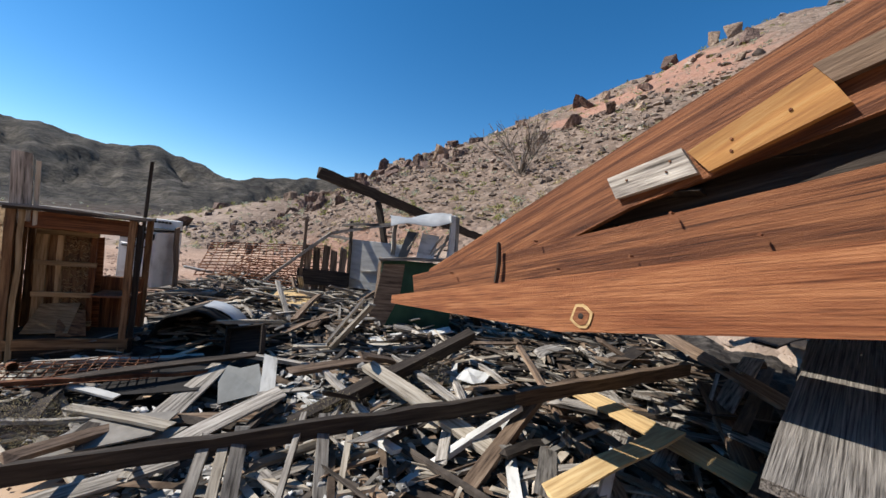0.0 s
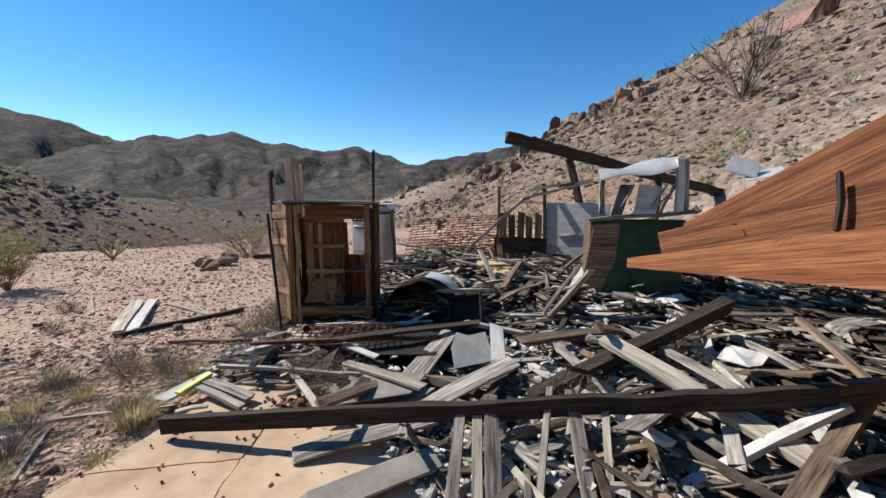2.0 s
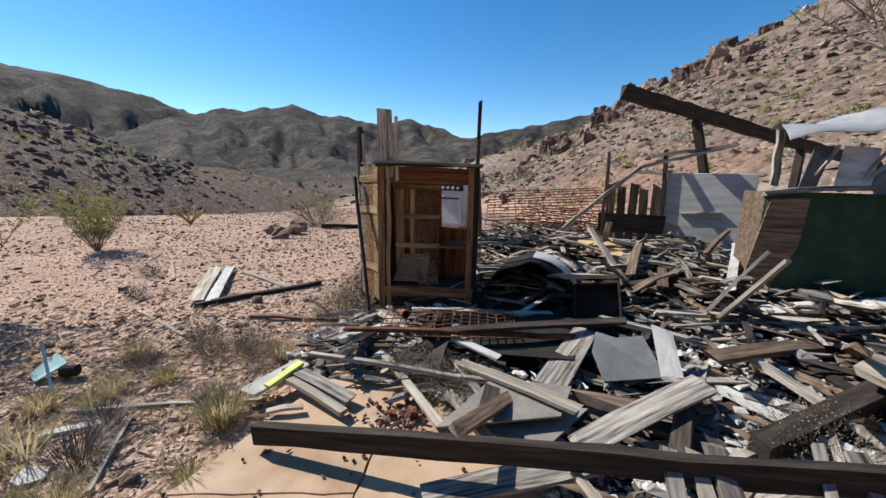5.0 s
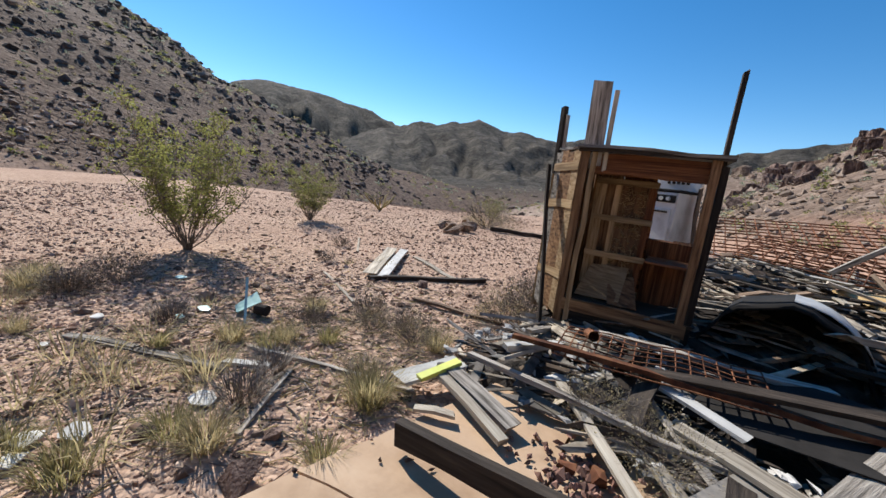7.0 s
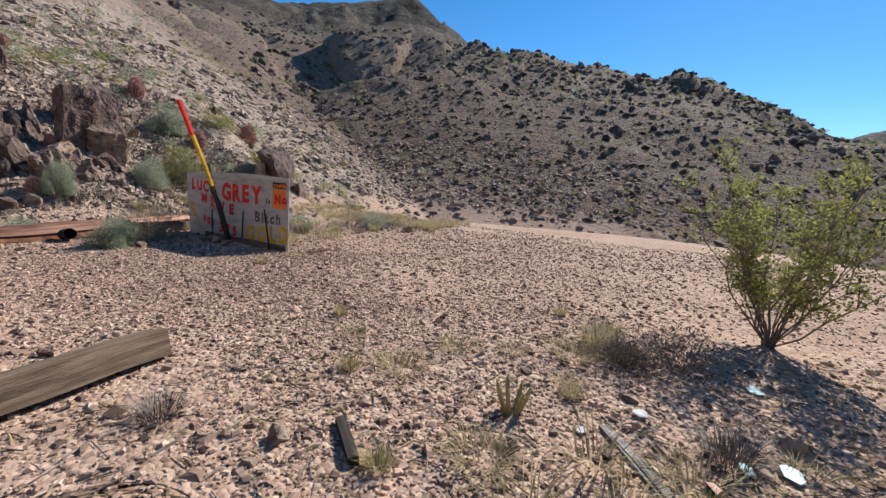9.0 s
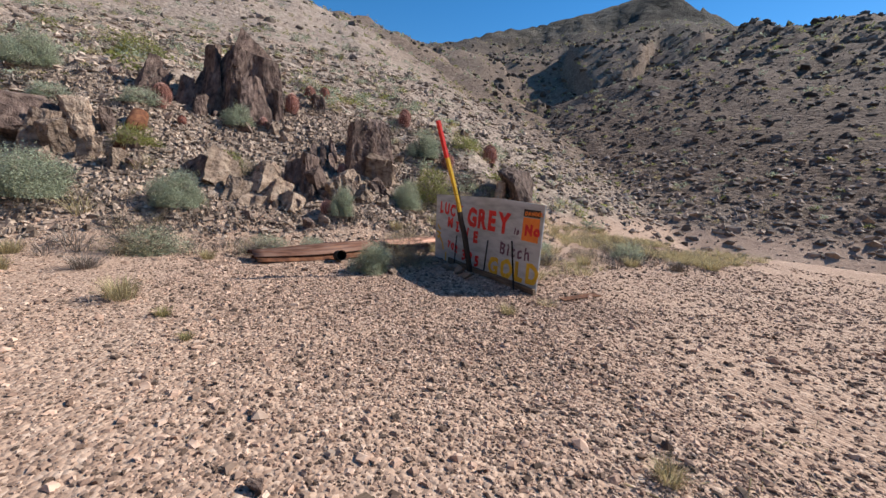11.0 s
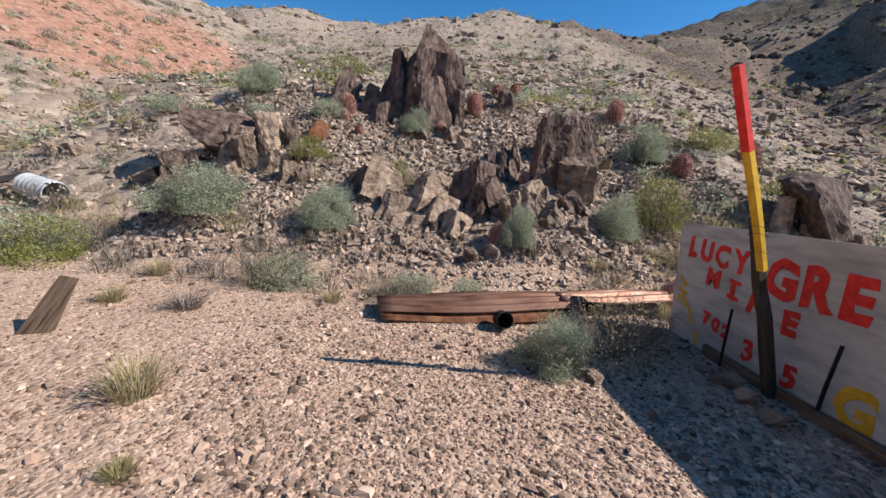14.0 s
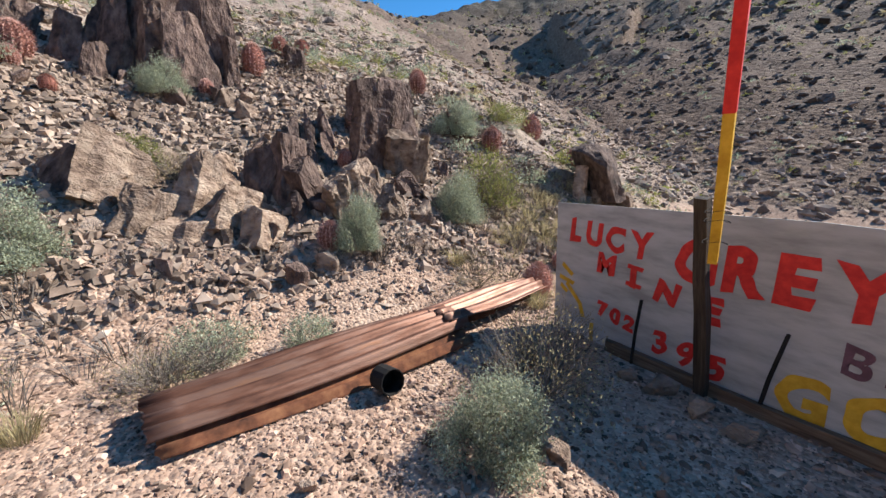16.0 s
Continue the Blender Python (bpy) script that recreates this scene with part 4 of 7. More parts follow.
wall_board("cleat", [(0.7, 2.075), (0.815, 2.165), (0.79, 2.27), (0.68, 2.17)], -0.02, 0.03, "grey_wood", "short grey splintered cleat nailed to a board")
wall_board("cleat", [(0.83, 2.165), (0.955, 2.34), (0.925, 2.475), (0.8, 2.25)], -0.015, 0.03, "amber_wood", "short orange cleat nailed to a board")
wall_board("cleat", [(0.94, 2.41), (1.25, 2.72), (1.25, 2.83), (0.92, 2.48)], -0.01, 0.03, "brown_wood", "short brown cleat nailed to a board")
# added dark boards: the black of the gap between the siding boards
for i, (ks, az) in enumerate(((0.14, 1.47), (0.36, 1.62), (0.57, 1.77), (0.78, 1.92), (1.0, 2.07))):
    zz = lambda k: az + 0.7 * (k - 0.1)
    wall_board("inner_board", [(ks, zz(ks)), (1.35, zz(1.35)), (1.35, zz(1.35) + 0.2), (ks + 0.3, zz(ks + 0.3) + 0.2)], -0.13, 0.02, "dark_wood", "added dark board standing in for the shaded gap behind the siding")
# added, mostly unseen roof boards that cast shade on the heap to the east
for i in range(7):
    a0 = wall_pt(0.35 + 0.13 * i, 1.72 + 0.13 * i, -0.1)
    plank(a0, a0 + Vector((3.5, 1.25, -0.4 - 0.1 * i)), 0.45, 0.03, "dark_wood", 0, "roof_board", "added dark roof board that shades the heap behind the siding", group="roof boards", ragged=0.2, cat="board")
plank(wall_pt(0.462, 1.58, 0.035), wall_pt(0.455, 1.82, 0.03), 0.03, 0.012, "dark_wood", 20, name="iron_strap", label="short dark iron strap nailed on the siding", group="", cat="strap")
for kk, zz in ((0.2, 1.37), (0.33, 1.42), (0.5, 1.6), (0.62, 1.72), (0.75, 1.82), (0.9, 1.93), (0.7, 1.55), (0.88, 1.7), (0.3, 1.58), (0.56, 1.85), (0.8, 2.0), (0.42, 1.36)):
    bmn = bmesh.new()
    bmesh.ops.create_cone(bmn, cap_ends=True, segments=6, radius1=0.004, radius2=0.006, depth=0.03)
    nail = new("nail", mesh_bm("nail", bmn, M["rust"]))
    nd = wall_pt(0, 0, 1) - wall_pt(0, 0, 0)
    nail.matrix_basis = Matrix.Translation(wall_pt(kk, zz, 0.04)) @ nd.to_track_quat("Z", "Y").to_matrix().to_4x4()
    tagged(nail, "small rusty nail sticking out of the siding", "nail", "siding nails")
for rad, mt, out in ((0.056, "pale_wood", 0.0625), (0.042, "orange_wood", 0.0645), (0.014, "dark_wood", 0.066)):
    ring = [wall_pt(0.685 + rad * 0.35 * math.cos(t * 0.524) * (1 + 0.2 * math.sin(t * 2)), 1.525 + rad * math.sin(t * 0.524), out) for t in range(12)]
    inv = low_board.matrix_basis.inverted()
    part("knot", plate_mesh("knot", [inv @ q for q in ring], -0.004, M[mt]), low_board)
# props that carry the leaning boards
for kk, zz in ((1.2, 1.75), (1.3, 1.8)):
    q = wall_pt(kk, 0, -0.12)
    plank((q.x, q.y, 0.1), (q.x + 0.02, q.y, zz + 0.35), 0.05, 0.04, "dark_wood", 20, name="wall_stud", label="dark stud behind the leaning siding boards", group="wall studs", cat="stud")

# long timbers and boards of the heap
plank((-2.62, 2.3, 0.17), (1.5, 2.75, 0.62), 0.05, 0.115, "dark_wood", 0, "long_beam", "long dark squared beam lying across slab and heap", group="", ragged=0.1, cat="beam")
plank((1.4, 2.76, 0.6), (3.6, 3.2, 0.8), 0.07, 0.12, "brown_wood", 0, "beam", "brown squared beam lying on the heap", group="", ragged=0.2, cat="beam")
plank((0.37, 3.32, 0.66), (1.3, 2.4, 0.36), 0.15, 0.04, "tan_wood", 12, "plank", "thick pale plank lying diagonally over the beams")
plank((-0.15, 2.89, 0.33), (1.5, 4.0, 0.8), 0.1, 0.12, "dark_wood", 10, "beam", "thick dark beam sloping up through the heap", group="", cat="beam")
plank((-0.95, 2.78, 0.2), (-0.3, 3.27, 0.42), 0.16, 0.02, "grey_wood", 8, label="pale grey plywood strip lying on the heap")
plate("fallen_panel", [(-1.55, 2.8, 0.14), (-1.1, 2.78, 0.16), (-0.9, 3.15, 0.2), (-1.4, 3.1, 0.17)], 0.012, "grey_sheet", "flat grey hardboard panel lying at the slab's edge", "panel")
plate("fallen_panel", [(-0.8, 3.45, 0.24), (-0.45, 3.42, 0.36), (-0.56, 3.7, 0.5), (-0.72, 3.74, 0.44), (-0.95, 3.9, 0.42)], 0.012, "blue_sheet", "blue-grey sheet leaning on the heap", "panel")
plate("fallen_panel", [(-0.48, 3.41, 0.36), (-0.36, 3.4, 0.38), (-0.4, 3.64, 0.58), (-0.52, 3.68, 0.6)], 0.012, "white_paint", "pale strip of sheet leaning on the heap", "panel")
plate("fallen_panel", [(-1.25, 3.36, 0.2), (-1.03, 3.34, 0.2), (-0.84, 3.84, 0.42), (-1.0, 3.92, 0.42)], 0.015, "grey_wood", "grey board with a splintered end leaning on the heap", "board")
plank((2.4, 3.35, 0.5), (2.85, 1.8, 0.46), 0.26, 0.015, "pale_wood", 6, label="long pale yellow plywood strip on the heap")
plank((1.35, 1.88, 0.46), (2.68, 2.4, 0.56), 0.17, 0.015, "pale_wood", -5, label="orange-tan broken plywood strip on the heap")
plank((1.44, 0.69, 1.19), (2.7, 1.38, 1.55), 0.36, 0.04, "ridged_wood", 0, ragged=0.1, label="very wide grey ridged plank in shade under the siding")
plank((0.92, 2.1, 0.28), (1.85, 3.0, 0.55), 0.1, 0.09, "brown_wood", 5, "beam", "short squared grey-brown post end on the heap", group="", cat="beam")
plank((1.9, 1.2, 0.42), (4.4, 2.6, 0.6), 0.3, 0.04, 'dark_wood', 5)
plank((2.3, 0.9, 0.4), (5.4, 2.2, 0.6), 0.4, 0.04, 'grey_wood', -4)
plank((1.8, 0.3, 0.35), (4.8, 1.2, 0.6), 0.3, 0.04, 'dark_wood', 5)
plank((2.0, 1.9, 0.3), (4.2, 3.6, 0.5), 0.16, 0.04, "grey_wood", 5)
plank((2.5, 2.3, 0.32), (4.6, 3.6, 0.45), 0.16, 0.05, "brown_wood", -5)
plate("torn_sheet", [(1.36, 3.3, 0.52), (1.5, 3.42, 0.5), (1.62, 3.56, 0.54), (1.4, 3.7, 0.56), (1.24, 3.5, 0.5)], 0.006, "white_paint", "crumpled white torn sheet on the heap", "sheet")
plank((-0.6, 2.6, 0.42), (-0.56, 2.0, 0.12), 0.07, 0.03, "grey_wood", 4)
plank((-0.5, 2.62, 0.42), (-0.42, 1.98, 0.12), 0.06, 0.03, "tan_wood", 8)
plank((-0.42, 2.65, 0.45), (-0.34, 2.02, 0.14), 0.09, 0.03, "grey_wood", -8)
plank((-0.05, 2.7, 0.52), (-0.12, 2.15, 0.18), 0.04, 0.03, "grey_wood", 10)
plank((0.08, 2.72, 0.5), (0.12, 2.1, 0.2), 0.08, 0.03, "grey_wood", -4)
plank((0.28, 2.75, 0.5), (0.2, 2.0, 0.2), 0.04, 0.03, "tan_wood", 4)
plank((0.42, 4.3, 1.0), (0.03, 4.25, 0.5), 0.12, 0.025, "tan_wood", 40, label="pale splintered board leaning on the green dresser")
plank((0.35, 4.42, 1.05), (-0.02, 4.35, 0.52), 0.09, 0.025, "grey_wood", 30)
plank((0.45, 4.65, 0.5), (1.55, 5.0, 0.62), 0.14, 0.02, "white_paint", 12, label="white painted board lying on the heap")
plank((-0.36, 4.4, 0.46), (0.82, 4.42, 0.53), 0.09, 0.03, "tan_wood", 5, label="pale long board lying on the heap")
plank((-2.73, 3.35, 0.34), (-1.0, 3.8, 0.38), 0.05, 0.03, "rust", 0, "iron_bar", "rusty flat iron bar lying over the heap", group="", cat="bar")
plank((-2.0, 3.55, 0.36), (-0.65, 3.95, 0.5), 0.06, 0.03, "dark_wood", 20)
plank((-2.4, 3.95, 0.34), (-1.2, 4.3, 0.36), 0.08, 0.03, "grey_wood", 0)
plank((-2.9, 3.12, 0.2), (-1.2, 3.2, 0.24), 0.04, 0.03, "grey_wood", 0)
plank((-2.95, 2.95, 0.16), (-2.35, 2.82, 0.12), 0.1, 0.03, "grey_wood", 4)
plank((-2.9, 2.86, 0.14), (-2.3, 2.68, 0.12), 0.06, 0.03, "tan_wood", 0)
plank((-3.05, 2.68, 0.1), (-2.92, 3.05, 0.15), 0.16, 0.02, "white_paint", 0, label="pale board at the edge of the slab")
plank((-2.94, 2.72, 0.14), (-2.88, 3.0, 0.19), 0.06, 0.025, "lime_paint", 0, "lime_strip", "bright lime-yellow strip lying on a pale board", group="", ragged=0.1, cat="strip")
plank((-2.78, 2.55, 0.1), (-2.6, 2.66, 0.11), 0.05, 0.02, "tan_wood", 0)
plank((-1.75, 3.05, 0.16), (-1.2, 2.55, 0.12), 0.07, 0.02, "tan_wood", 6)
plank((-1.6, 2.3, 0.1), (-0.8, 2.75, 0.2), 0.15, 0.02, "grey_wood", 4)
plank((-1.3, 1.95, 0.1), (-0.7, 2.4, 0.16), 0.2, 0.02, "grey_sheet", 3)
plate("fallen_panel", [(-1.7, 2.66, 0.2), (-1.05, 2.95, 0.24), (-1.0, 3.25, 0.27), (-1.5, 3.2, 0.25)], 0.012, "grey_sheet", "dull grey-brown hardboard panel at the heap's foot", "panel")
plank((-1.75, 3.3, 0.26), (-0.95, 2.98, 0.28), 0.09, 0.025, "tan_wood", 4, label="pale sunlit board at the heap's foot")
plank((-2.2, 3.7, 0.3), (-1.5, 3.4, 0.3), 0.07, 0.02, "white_paint", 4, label="pale painted lath at the heap's foot")
plank((-2.35, 3.3, 0.2), (-1.7, 2.75, 0.14), 0.06, 0.02, "tan_wood", 3, label="pale splintered lath lying onto the slab")
# added black sheet: paints the deep shade in the hollow before the hood
plate("tar_paper", [(-1.78, 3.5, 0.26), (-1.0, 3.56, 0.3), (-0.84, 4.05, 0.42), (-1.3, 4.15, 0.4), (-1.72, 3.92, 0.32)], 0.008, "black", "added black sheet standing in for shade between the planks", "tar paper")
plate("yellow_panel", [(-1.2, 6.9, 0.62), (-0.45, 5.7, 0.58), (-0.2, 6.1, 0.6), (-0.7, 7.1, 0.66)], 0.02, "pale_wood", "yellow foam-backed panel lying on the heap", "panel")


def make_dresser():
    d = thing("green_dresser", (0.55, 5.15, 0.25), "large dark green dresser back with a peeling ply edge", "dresser")
    part("front", mesh_bm("front", box_bm((1.0, 0.03, 1.22), 0.006, (0.5, 0.0, 0.62)), M["green_paint"]), d)
    part("side", mesh_bm("side", box_bm((0.03, 0.5, 1.2), 0.006, (1.0, 0.26, 0.62)), M["green_paint"]), d)
    part("side", mesh_bm("side", box_bm((0.03, 0.5, 1.2), 0.006, (0.0, 0.26, 0.62)), M["brown_wood"]), d)
    part("ledge", board_mesh("ledge", 1.1, 0.14, 0.04, M["grey_wood"], 3, 5), d, pose(0.5, -0.03, 1.27, 0, -6, 0), "grey split ledge")
    part("peeled_edge", plate_mesh("peeled_edge", [(-0.12, -0.03, 0.25), (0.06, -0.03, 0.2), (0.28, -0.03, 0.75), (0.3, -0.03, 1.18), (0.02, -0.03, 1.16)], 0.02, M["brown_wood"]), d, None, "torn brown plywood edge")
    for k in range(5):
        part("back_board", board_mesh("back_board", 1.15, 0.18, 0.02, M["grey_wood"], 30 + k, 4), d, pose(0.1 + 0.2 * k, 0.5, 0.62, 90, 90, 0))


make_dresser()


def make_canopy():
    c = thing("tin_canopy", (0.72, 5.1, 1.5), "buckled pale tin roof sheet over tilted window sashes", "tin canopy")
    v, f = [], []
    for i in range(9):
        for j in range(5):
            u, w = i / 8, j / 4
            v.append((-0.12 + 0.84 * u, -0.05 + 0.42 * w, 0.42 + 0.14 * u + 0.2 * w * (1 - w) + 0.13 * w + 0.03 * math.sin(u * 7 + w * 3)))
    for i in range(8):
        for j in range(4):
            a = i * 5 + j
            f.append((a, a + 5, a + 6, a + 1))
    k = len(v)
    v += [(x, y, z - 0.006) for x, y, z in v]
    f += [(a + k, d + k, c2 + k, b + k) for a, b, c2, d in f[:32]]
    for i in range(8):
        f.append((i * 5, i * 5 + k, i * 5 + 5 + k, i * 5 + 5))
        f.append((i * 5 + 4, i * 5 + 9, i * 5 + 9 + k, i * 5 + 4 + k))
    part("roof_sheet", mesh_of("roof_sheet", v, f, M["zinc"], True), c)
    part("corner_post", board_mesh("corner_post", 0.62, 0.08, 0.07, M["white_paint"], 5, 4), c, pose(0.72, 0.0, 0.36, 0, 88, 0), "white flaking corner post")
    part("corner_post", board_mesh("corner_post", 0.6, 0.06, 0.05, M["grey_wood"], 6, 4), c, pose(0.8, 0.06, 0.36, 0, 86, 10))
    part("back_post", board_mesh("back_post", 0.55, 0.06, 0.06, M["grey_wood"], 8, 4), c, pose(-0.02, 0.4, 0.3, 0, 88, 0))
    part("sash", plate_mesh("sash", [(0.02, 0.0, 0.02), (0.14, 0.0, 0.02), (0.26, 0.1, 0.38), (0.13, 0.1, 0.38)], 0.02, M["blue_sheet"]), c, None, "blue-grey tilted sash")
    part("sash", plate_mesh("sash", [(0.26, 0.0, 0.0), (0.5, 0.0, 0.03), (0.58, 0.12, 0.36), (0.34, 0.12, 0.38)], 0.02, M["white_paint"]), c, None, "white flaking sash")
    for i, (u, a) in enumerate(((0.52, 60), (0.58, 50), (0.62, 70), (0.18, 64))):
        part("batten", board_mesh("batten", 0.4, 0.03, 0.02, M["tan_wood"], 12 + i, 3), c, pose(u, 0.05, 0.2, 0, -a, 8))


make_canopy()
plank((-0.6, 7.26, 2.78), (4.6, 11.3, 1.88), 0.1, 0.2, "dark_wood", 0, "ridge_beam", "long charred dark beam jutting up over the ruin", group="", ragged=0.8, cat="beam")
plank((1.05, 8.2, 0.7), (0.55, 8.0, 2.45), 0.12, 0.08, "dark_wood", 20, "prop", "dark slanting prop that carries the charred beam", group="", cat="beam")
plank((2.6, 9.7, 0.5), (2.65, 9.75, 2.15), 0.12, 0.1, "dark_wood", 0, "prop", "dark post under the charred beam", group="", cat="beam")


def make_wall_remnant():
    w = thing("wall_remnant", Matrix.Translation((0.12, 7.4, 0.55)) @ pose(0, 0, 0, 0, 0, -23), "pale grey plastered wall panel still standing", "wall panel")
    part("panel", mesh_bm("panel", box_bm((1.05, 0.04, 1.1), 0.006, (0.55, 0, 0.55)), M["sign_paint"]), w)
    part("post", board_mesh("post", 1.35, 0.05, 0.05, M["dark_wood"], 41, 5), w, pose(0.0, -0.04, 0.75, 0, 88, 0))
    part("batten", board_mesh("batten", 0.5, 0.05, 0.02, M["grey_wood"], 42, 4), w, pose(0.5, -0.04, 0.55, 0, -6, 0))
    part("top_rail", board_mesh("top_rail", 1.0, 0.05, 0.05, M["grey_wood"], 43, 5), w, pose(0.3, -0.05, 1.4, 0, -8, 0))
    part("side_rail", board_mesh("side_rail", 0.45, 0.05, 0.05, M["grey_wood"], 44, 5), w, pose(-0.25, -0.05, 1.1, 0, 0, 0))


make_wall_remnant()


def make_pickets():
    p = thing("picket_panel", (-0.66, 7.2, 0.5), "dark broken picket panel with pointed boards", "picket panel")
    for k in range(5):
        part("picket", board_mesh("picket", 0.9 - 0.08 * (k % 2), 0.12, 0.02, M["brown_wood"], 60 + k, 4, 0.9), p, pose(0.06 + 0.15 * k, 0.01 * (k % 2), 0.5, 90, 90 + RNG.uniform(-3, 3), 0))
    part("cross_board", board_mesh("cross_board", 0.85, 0.28, 0.02, M["dark_wood"], 66, 4), p, pose(0.38, -0.03, 0.4, 90, 0, 0))
    part("end_post", board_mesh("end_post", 1.35, 0.05, 0.05, M["brown_wood"], 67, 5), p, pose(-0.03, -0.03, 0.75, 0, 90, 0))


make_pickets()
plank((-1.25, 7.0, 0.78), (-0.25, 7.2, 1.72), 0.06, 0.05, "grey_wood", 0, "leaning_rail", "grey rail leaning up against the pickets", group="", cat="rail")
plank((-0.3, 7.25, 1.7), (0.8, 7.4, 2.0), 0.05, 0.05, "grey_wood", 0, "top_rail", "grey rail spanning from pickets to wall panel", group="", cat="rail")
plate("tin_scrap", [(3.4, 8.5, 2.25), (3.85, 8.4, 2.1), (4.05, 8.7, 2.4), (3.6, 8.8, 2.55)], 0.01, "zinc", "bent pale tin scrap caught on the beam", "tin scrap")
plate("tin_scrap", [(3.65, 8.3, 2.05), (4.4, 8.5, 2.2), (4.5, 8.9, 2.35), (3.8, 8.7, 2.2)], 0.01, "zinc", "flat pale tin scrap lying on the beam", "tin scrap")


def make_mesh_frame(name, at, nx, ny, sx, sy, rad, label):
    """A rusty wire grid such as a bed spring."""
    root = thing(name, at, label, "wire grid")

    def wire(a, b):
        n = 8
        pts = [Vector(a).lerp(Vector(b), i / n) + Vector((0, 0, 0.035 * noise.noise(Vector(a).lerp(Vector(b), i / n) * 3))) for i in range(n + 1)]
        part("wire", tube("wire", pts, [rad] * (n + 1), "rust", 4), root)
    for i in range(nx):
        x = -sx / 2 + sx * i / (nx - 1)
        wire((x, -sy / 2, 0), (x, sy / 2, 0))
    for j in range(ny):
        y = -sy / 2 + sy * j / (ny - 1)
        wire((-sx / 2, y, 0.004), (sx / 2, y, 0.004))
    return root


make_mesh_frame("bed_spring", Matrix.Translation((-2.0, 3.75, 0.36)) @ pose(0, 0, 0, 4, -3, 14), 16, 8, 1.1, 0.5, 0.005, "rusty bed spring grid lying before the cupboard")
make_mesh_frame("bed_spring", Matrix.Translation((-1.7, 9.6, 0.95)) @ pose(0, 0, 0, 14, -4, 10), 18, 12, 2.6, 2.2, 0.012, "rusty wire bed frame lying on red rubble")
make_mesh_frame("bed_spring", Matrix.Translation((-1.2, 8.3, 0.8)) @ pose(0, 0, 0, 10, 4, -6), 14, 10, 1.8, 1.4, 0.01, "rusty wire grid among the far planks")


def make_can(at, rad, hgt, mat, label):
    v, f = [], []
    n = 14
    for z, q in ((0, 1), (hgt, 1), (hgt, 0.93), (0.01, 0.93)):
        for k in range(n):
            a = 2 * math.pi * k / n
            v.append((math.cos(a) * rad * q, math.sin(a) * rad * q, z))
    for s in range(3):
        for k in range(n):
            k2 = (k + 1) % n
            f.append((s * n + k, s * n + k2, s * n + n + k2, s * n + n + k))
    f.append(tuple(range(n))[::-1])
    f.append(tuple(3 * n + k for k in range(n)))
    ob = new("tin_can", mesh_of("tin_can", v, f, M[mat], False))
    ob.matrix_basis = at
    return tagged(ob, label, "can")


make_can(Matrix.Translation((-2.4, 3.72, 0.4)) @ pose(0, 0, 0, 80, 0, 40), 0.035, 0.1, "red_wood", "small orange-red rusted can in the heap")

# loose planks that fill the heap: shared shapes, each piece its own
def heap_planks():
    shapes = []
    kinds = ["grey_wood"] * 8 + ["brown_wood"] * 6 + ["tan_wood"] * 4 + ["dark_wood"] * 6 + ["white_paint"] * 2 + ["grey_sheet"]
    labels = {"grey_wood": "loose weathered grey plank on the heap", "brown_wood": "loose brown weathered plank on the heap", "tan_wood": "loose pale weathered plank on the heap",
              "dark_wood": "loose dark old plank on the heap", "white_paint": "loose plank with flaking white paint", "grey_sheet": "loose flat grey panel strip on the heap"}
    for i in range(36):
        k = kinds[i % len(kinds)]
        shapes.append((k, board_mesh("plank", RNG.uniform(0.45, 1.8), RNG.choice([0.035, 0.05, 0.065, 0.08, 0.1, 0.13, 0.17]), RNG.choice([0.018, 0.022, 0.03, 0.04]), M[k], 500 + i, 3, 1.3, 0.02)))
    made = 0
    while made < 290:
        x, y = RNG.uniform(-3.3, 4.0), RNG.uniform(1.6, 9.0)
        if made > 255:
            x, y = RNG.uniform(1.5, 4.5), RNG.uniform(-0.6, 3.2)
        if heap_mask(x, y) < 0.5 or (y > 6 and RNG.random() < 0.25) or (abs(x + 2.45) < 0.75 and 4.1 < y < 5.1) or (x > 2.3 and y > 5):
            continue
        if RNG.random() < 0.65 * hollow(x, y) or abs(x - 0.35) < 0.75 and y < 2.1:
            continue
        if abs(x + 1.47) < 0.5 and 4.2 < y < 5.4:
            continue   # the tin hood stays hollow
        k, me = RNG.choice(shapes)
        # mostly dark wood here: the hollow's shade is put into the plank colour
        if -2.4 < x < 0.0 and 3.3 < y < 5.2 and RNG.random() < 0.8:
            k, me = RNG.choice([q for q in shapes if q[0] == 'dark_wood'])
        # pale woods at the foot, so sunlight is put into the plank colour
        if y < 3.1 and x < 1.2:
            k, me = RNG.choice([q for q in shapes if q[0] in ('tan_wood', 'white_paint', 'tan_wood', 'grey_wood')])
        # darker woods under the siding carry the shade there
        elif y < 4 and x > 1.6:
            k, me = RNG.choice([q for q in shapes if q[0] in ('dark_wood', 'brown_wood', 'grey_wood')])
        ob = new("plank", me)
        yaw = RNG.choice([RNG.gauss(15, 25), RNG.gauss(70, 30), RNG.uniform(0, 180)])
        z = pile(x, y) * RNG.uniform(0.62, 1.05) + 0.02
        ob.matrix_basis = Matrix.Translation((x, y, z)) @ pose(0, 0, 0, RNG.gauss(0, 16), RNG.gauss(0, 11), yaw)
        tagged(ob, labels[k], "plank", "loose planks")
        made += 1


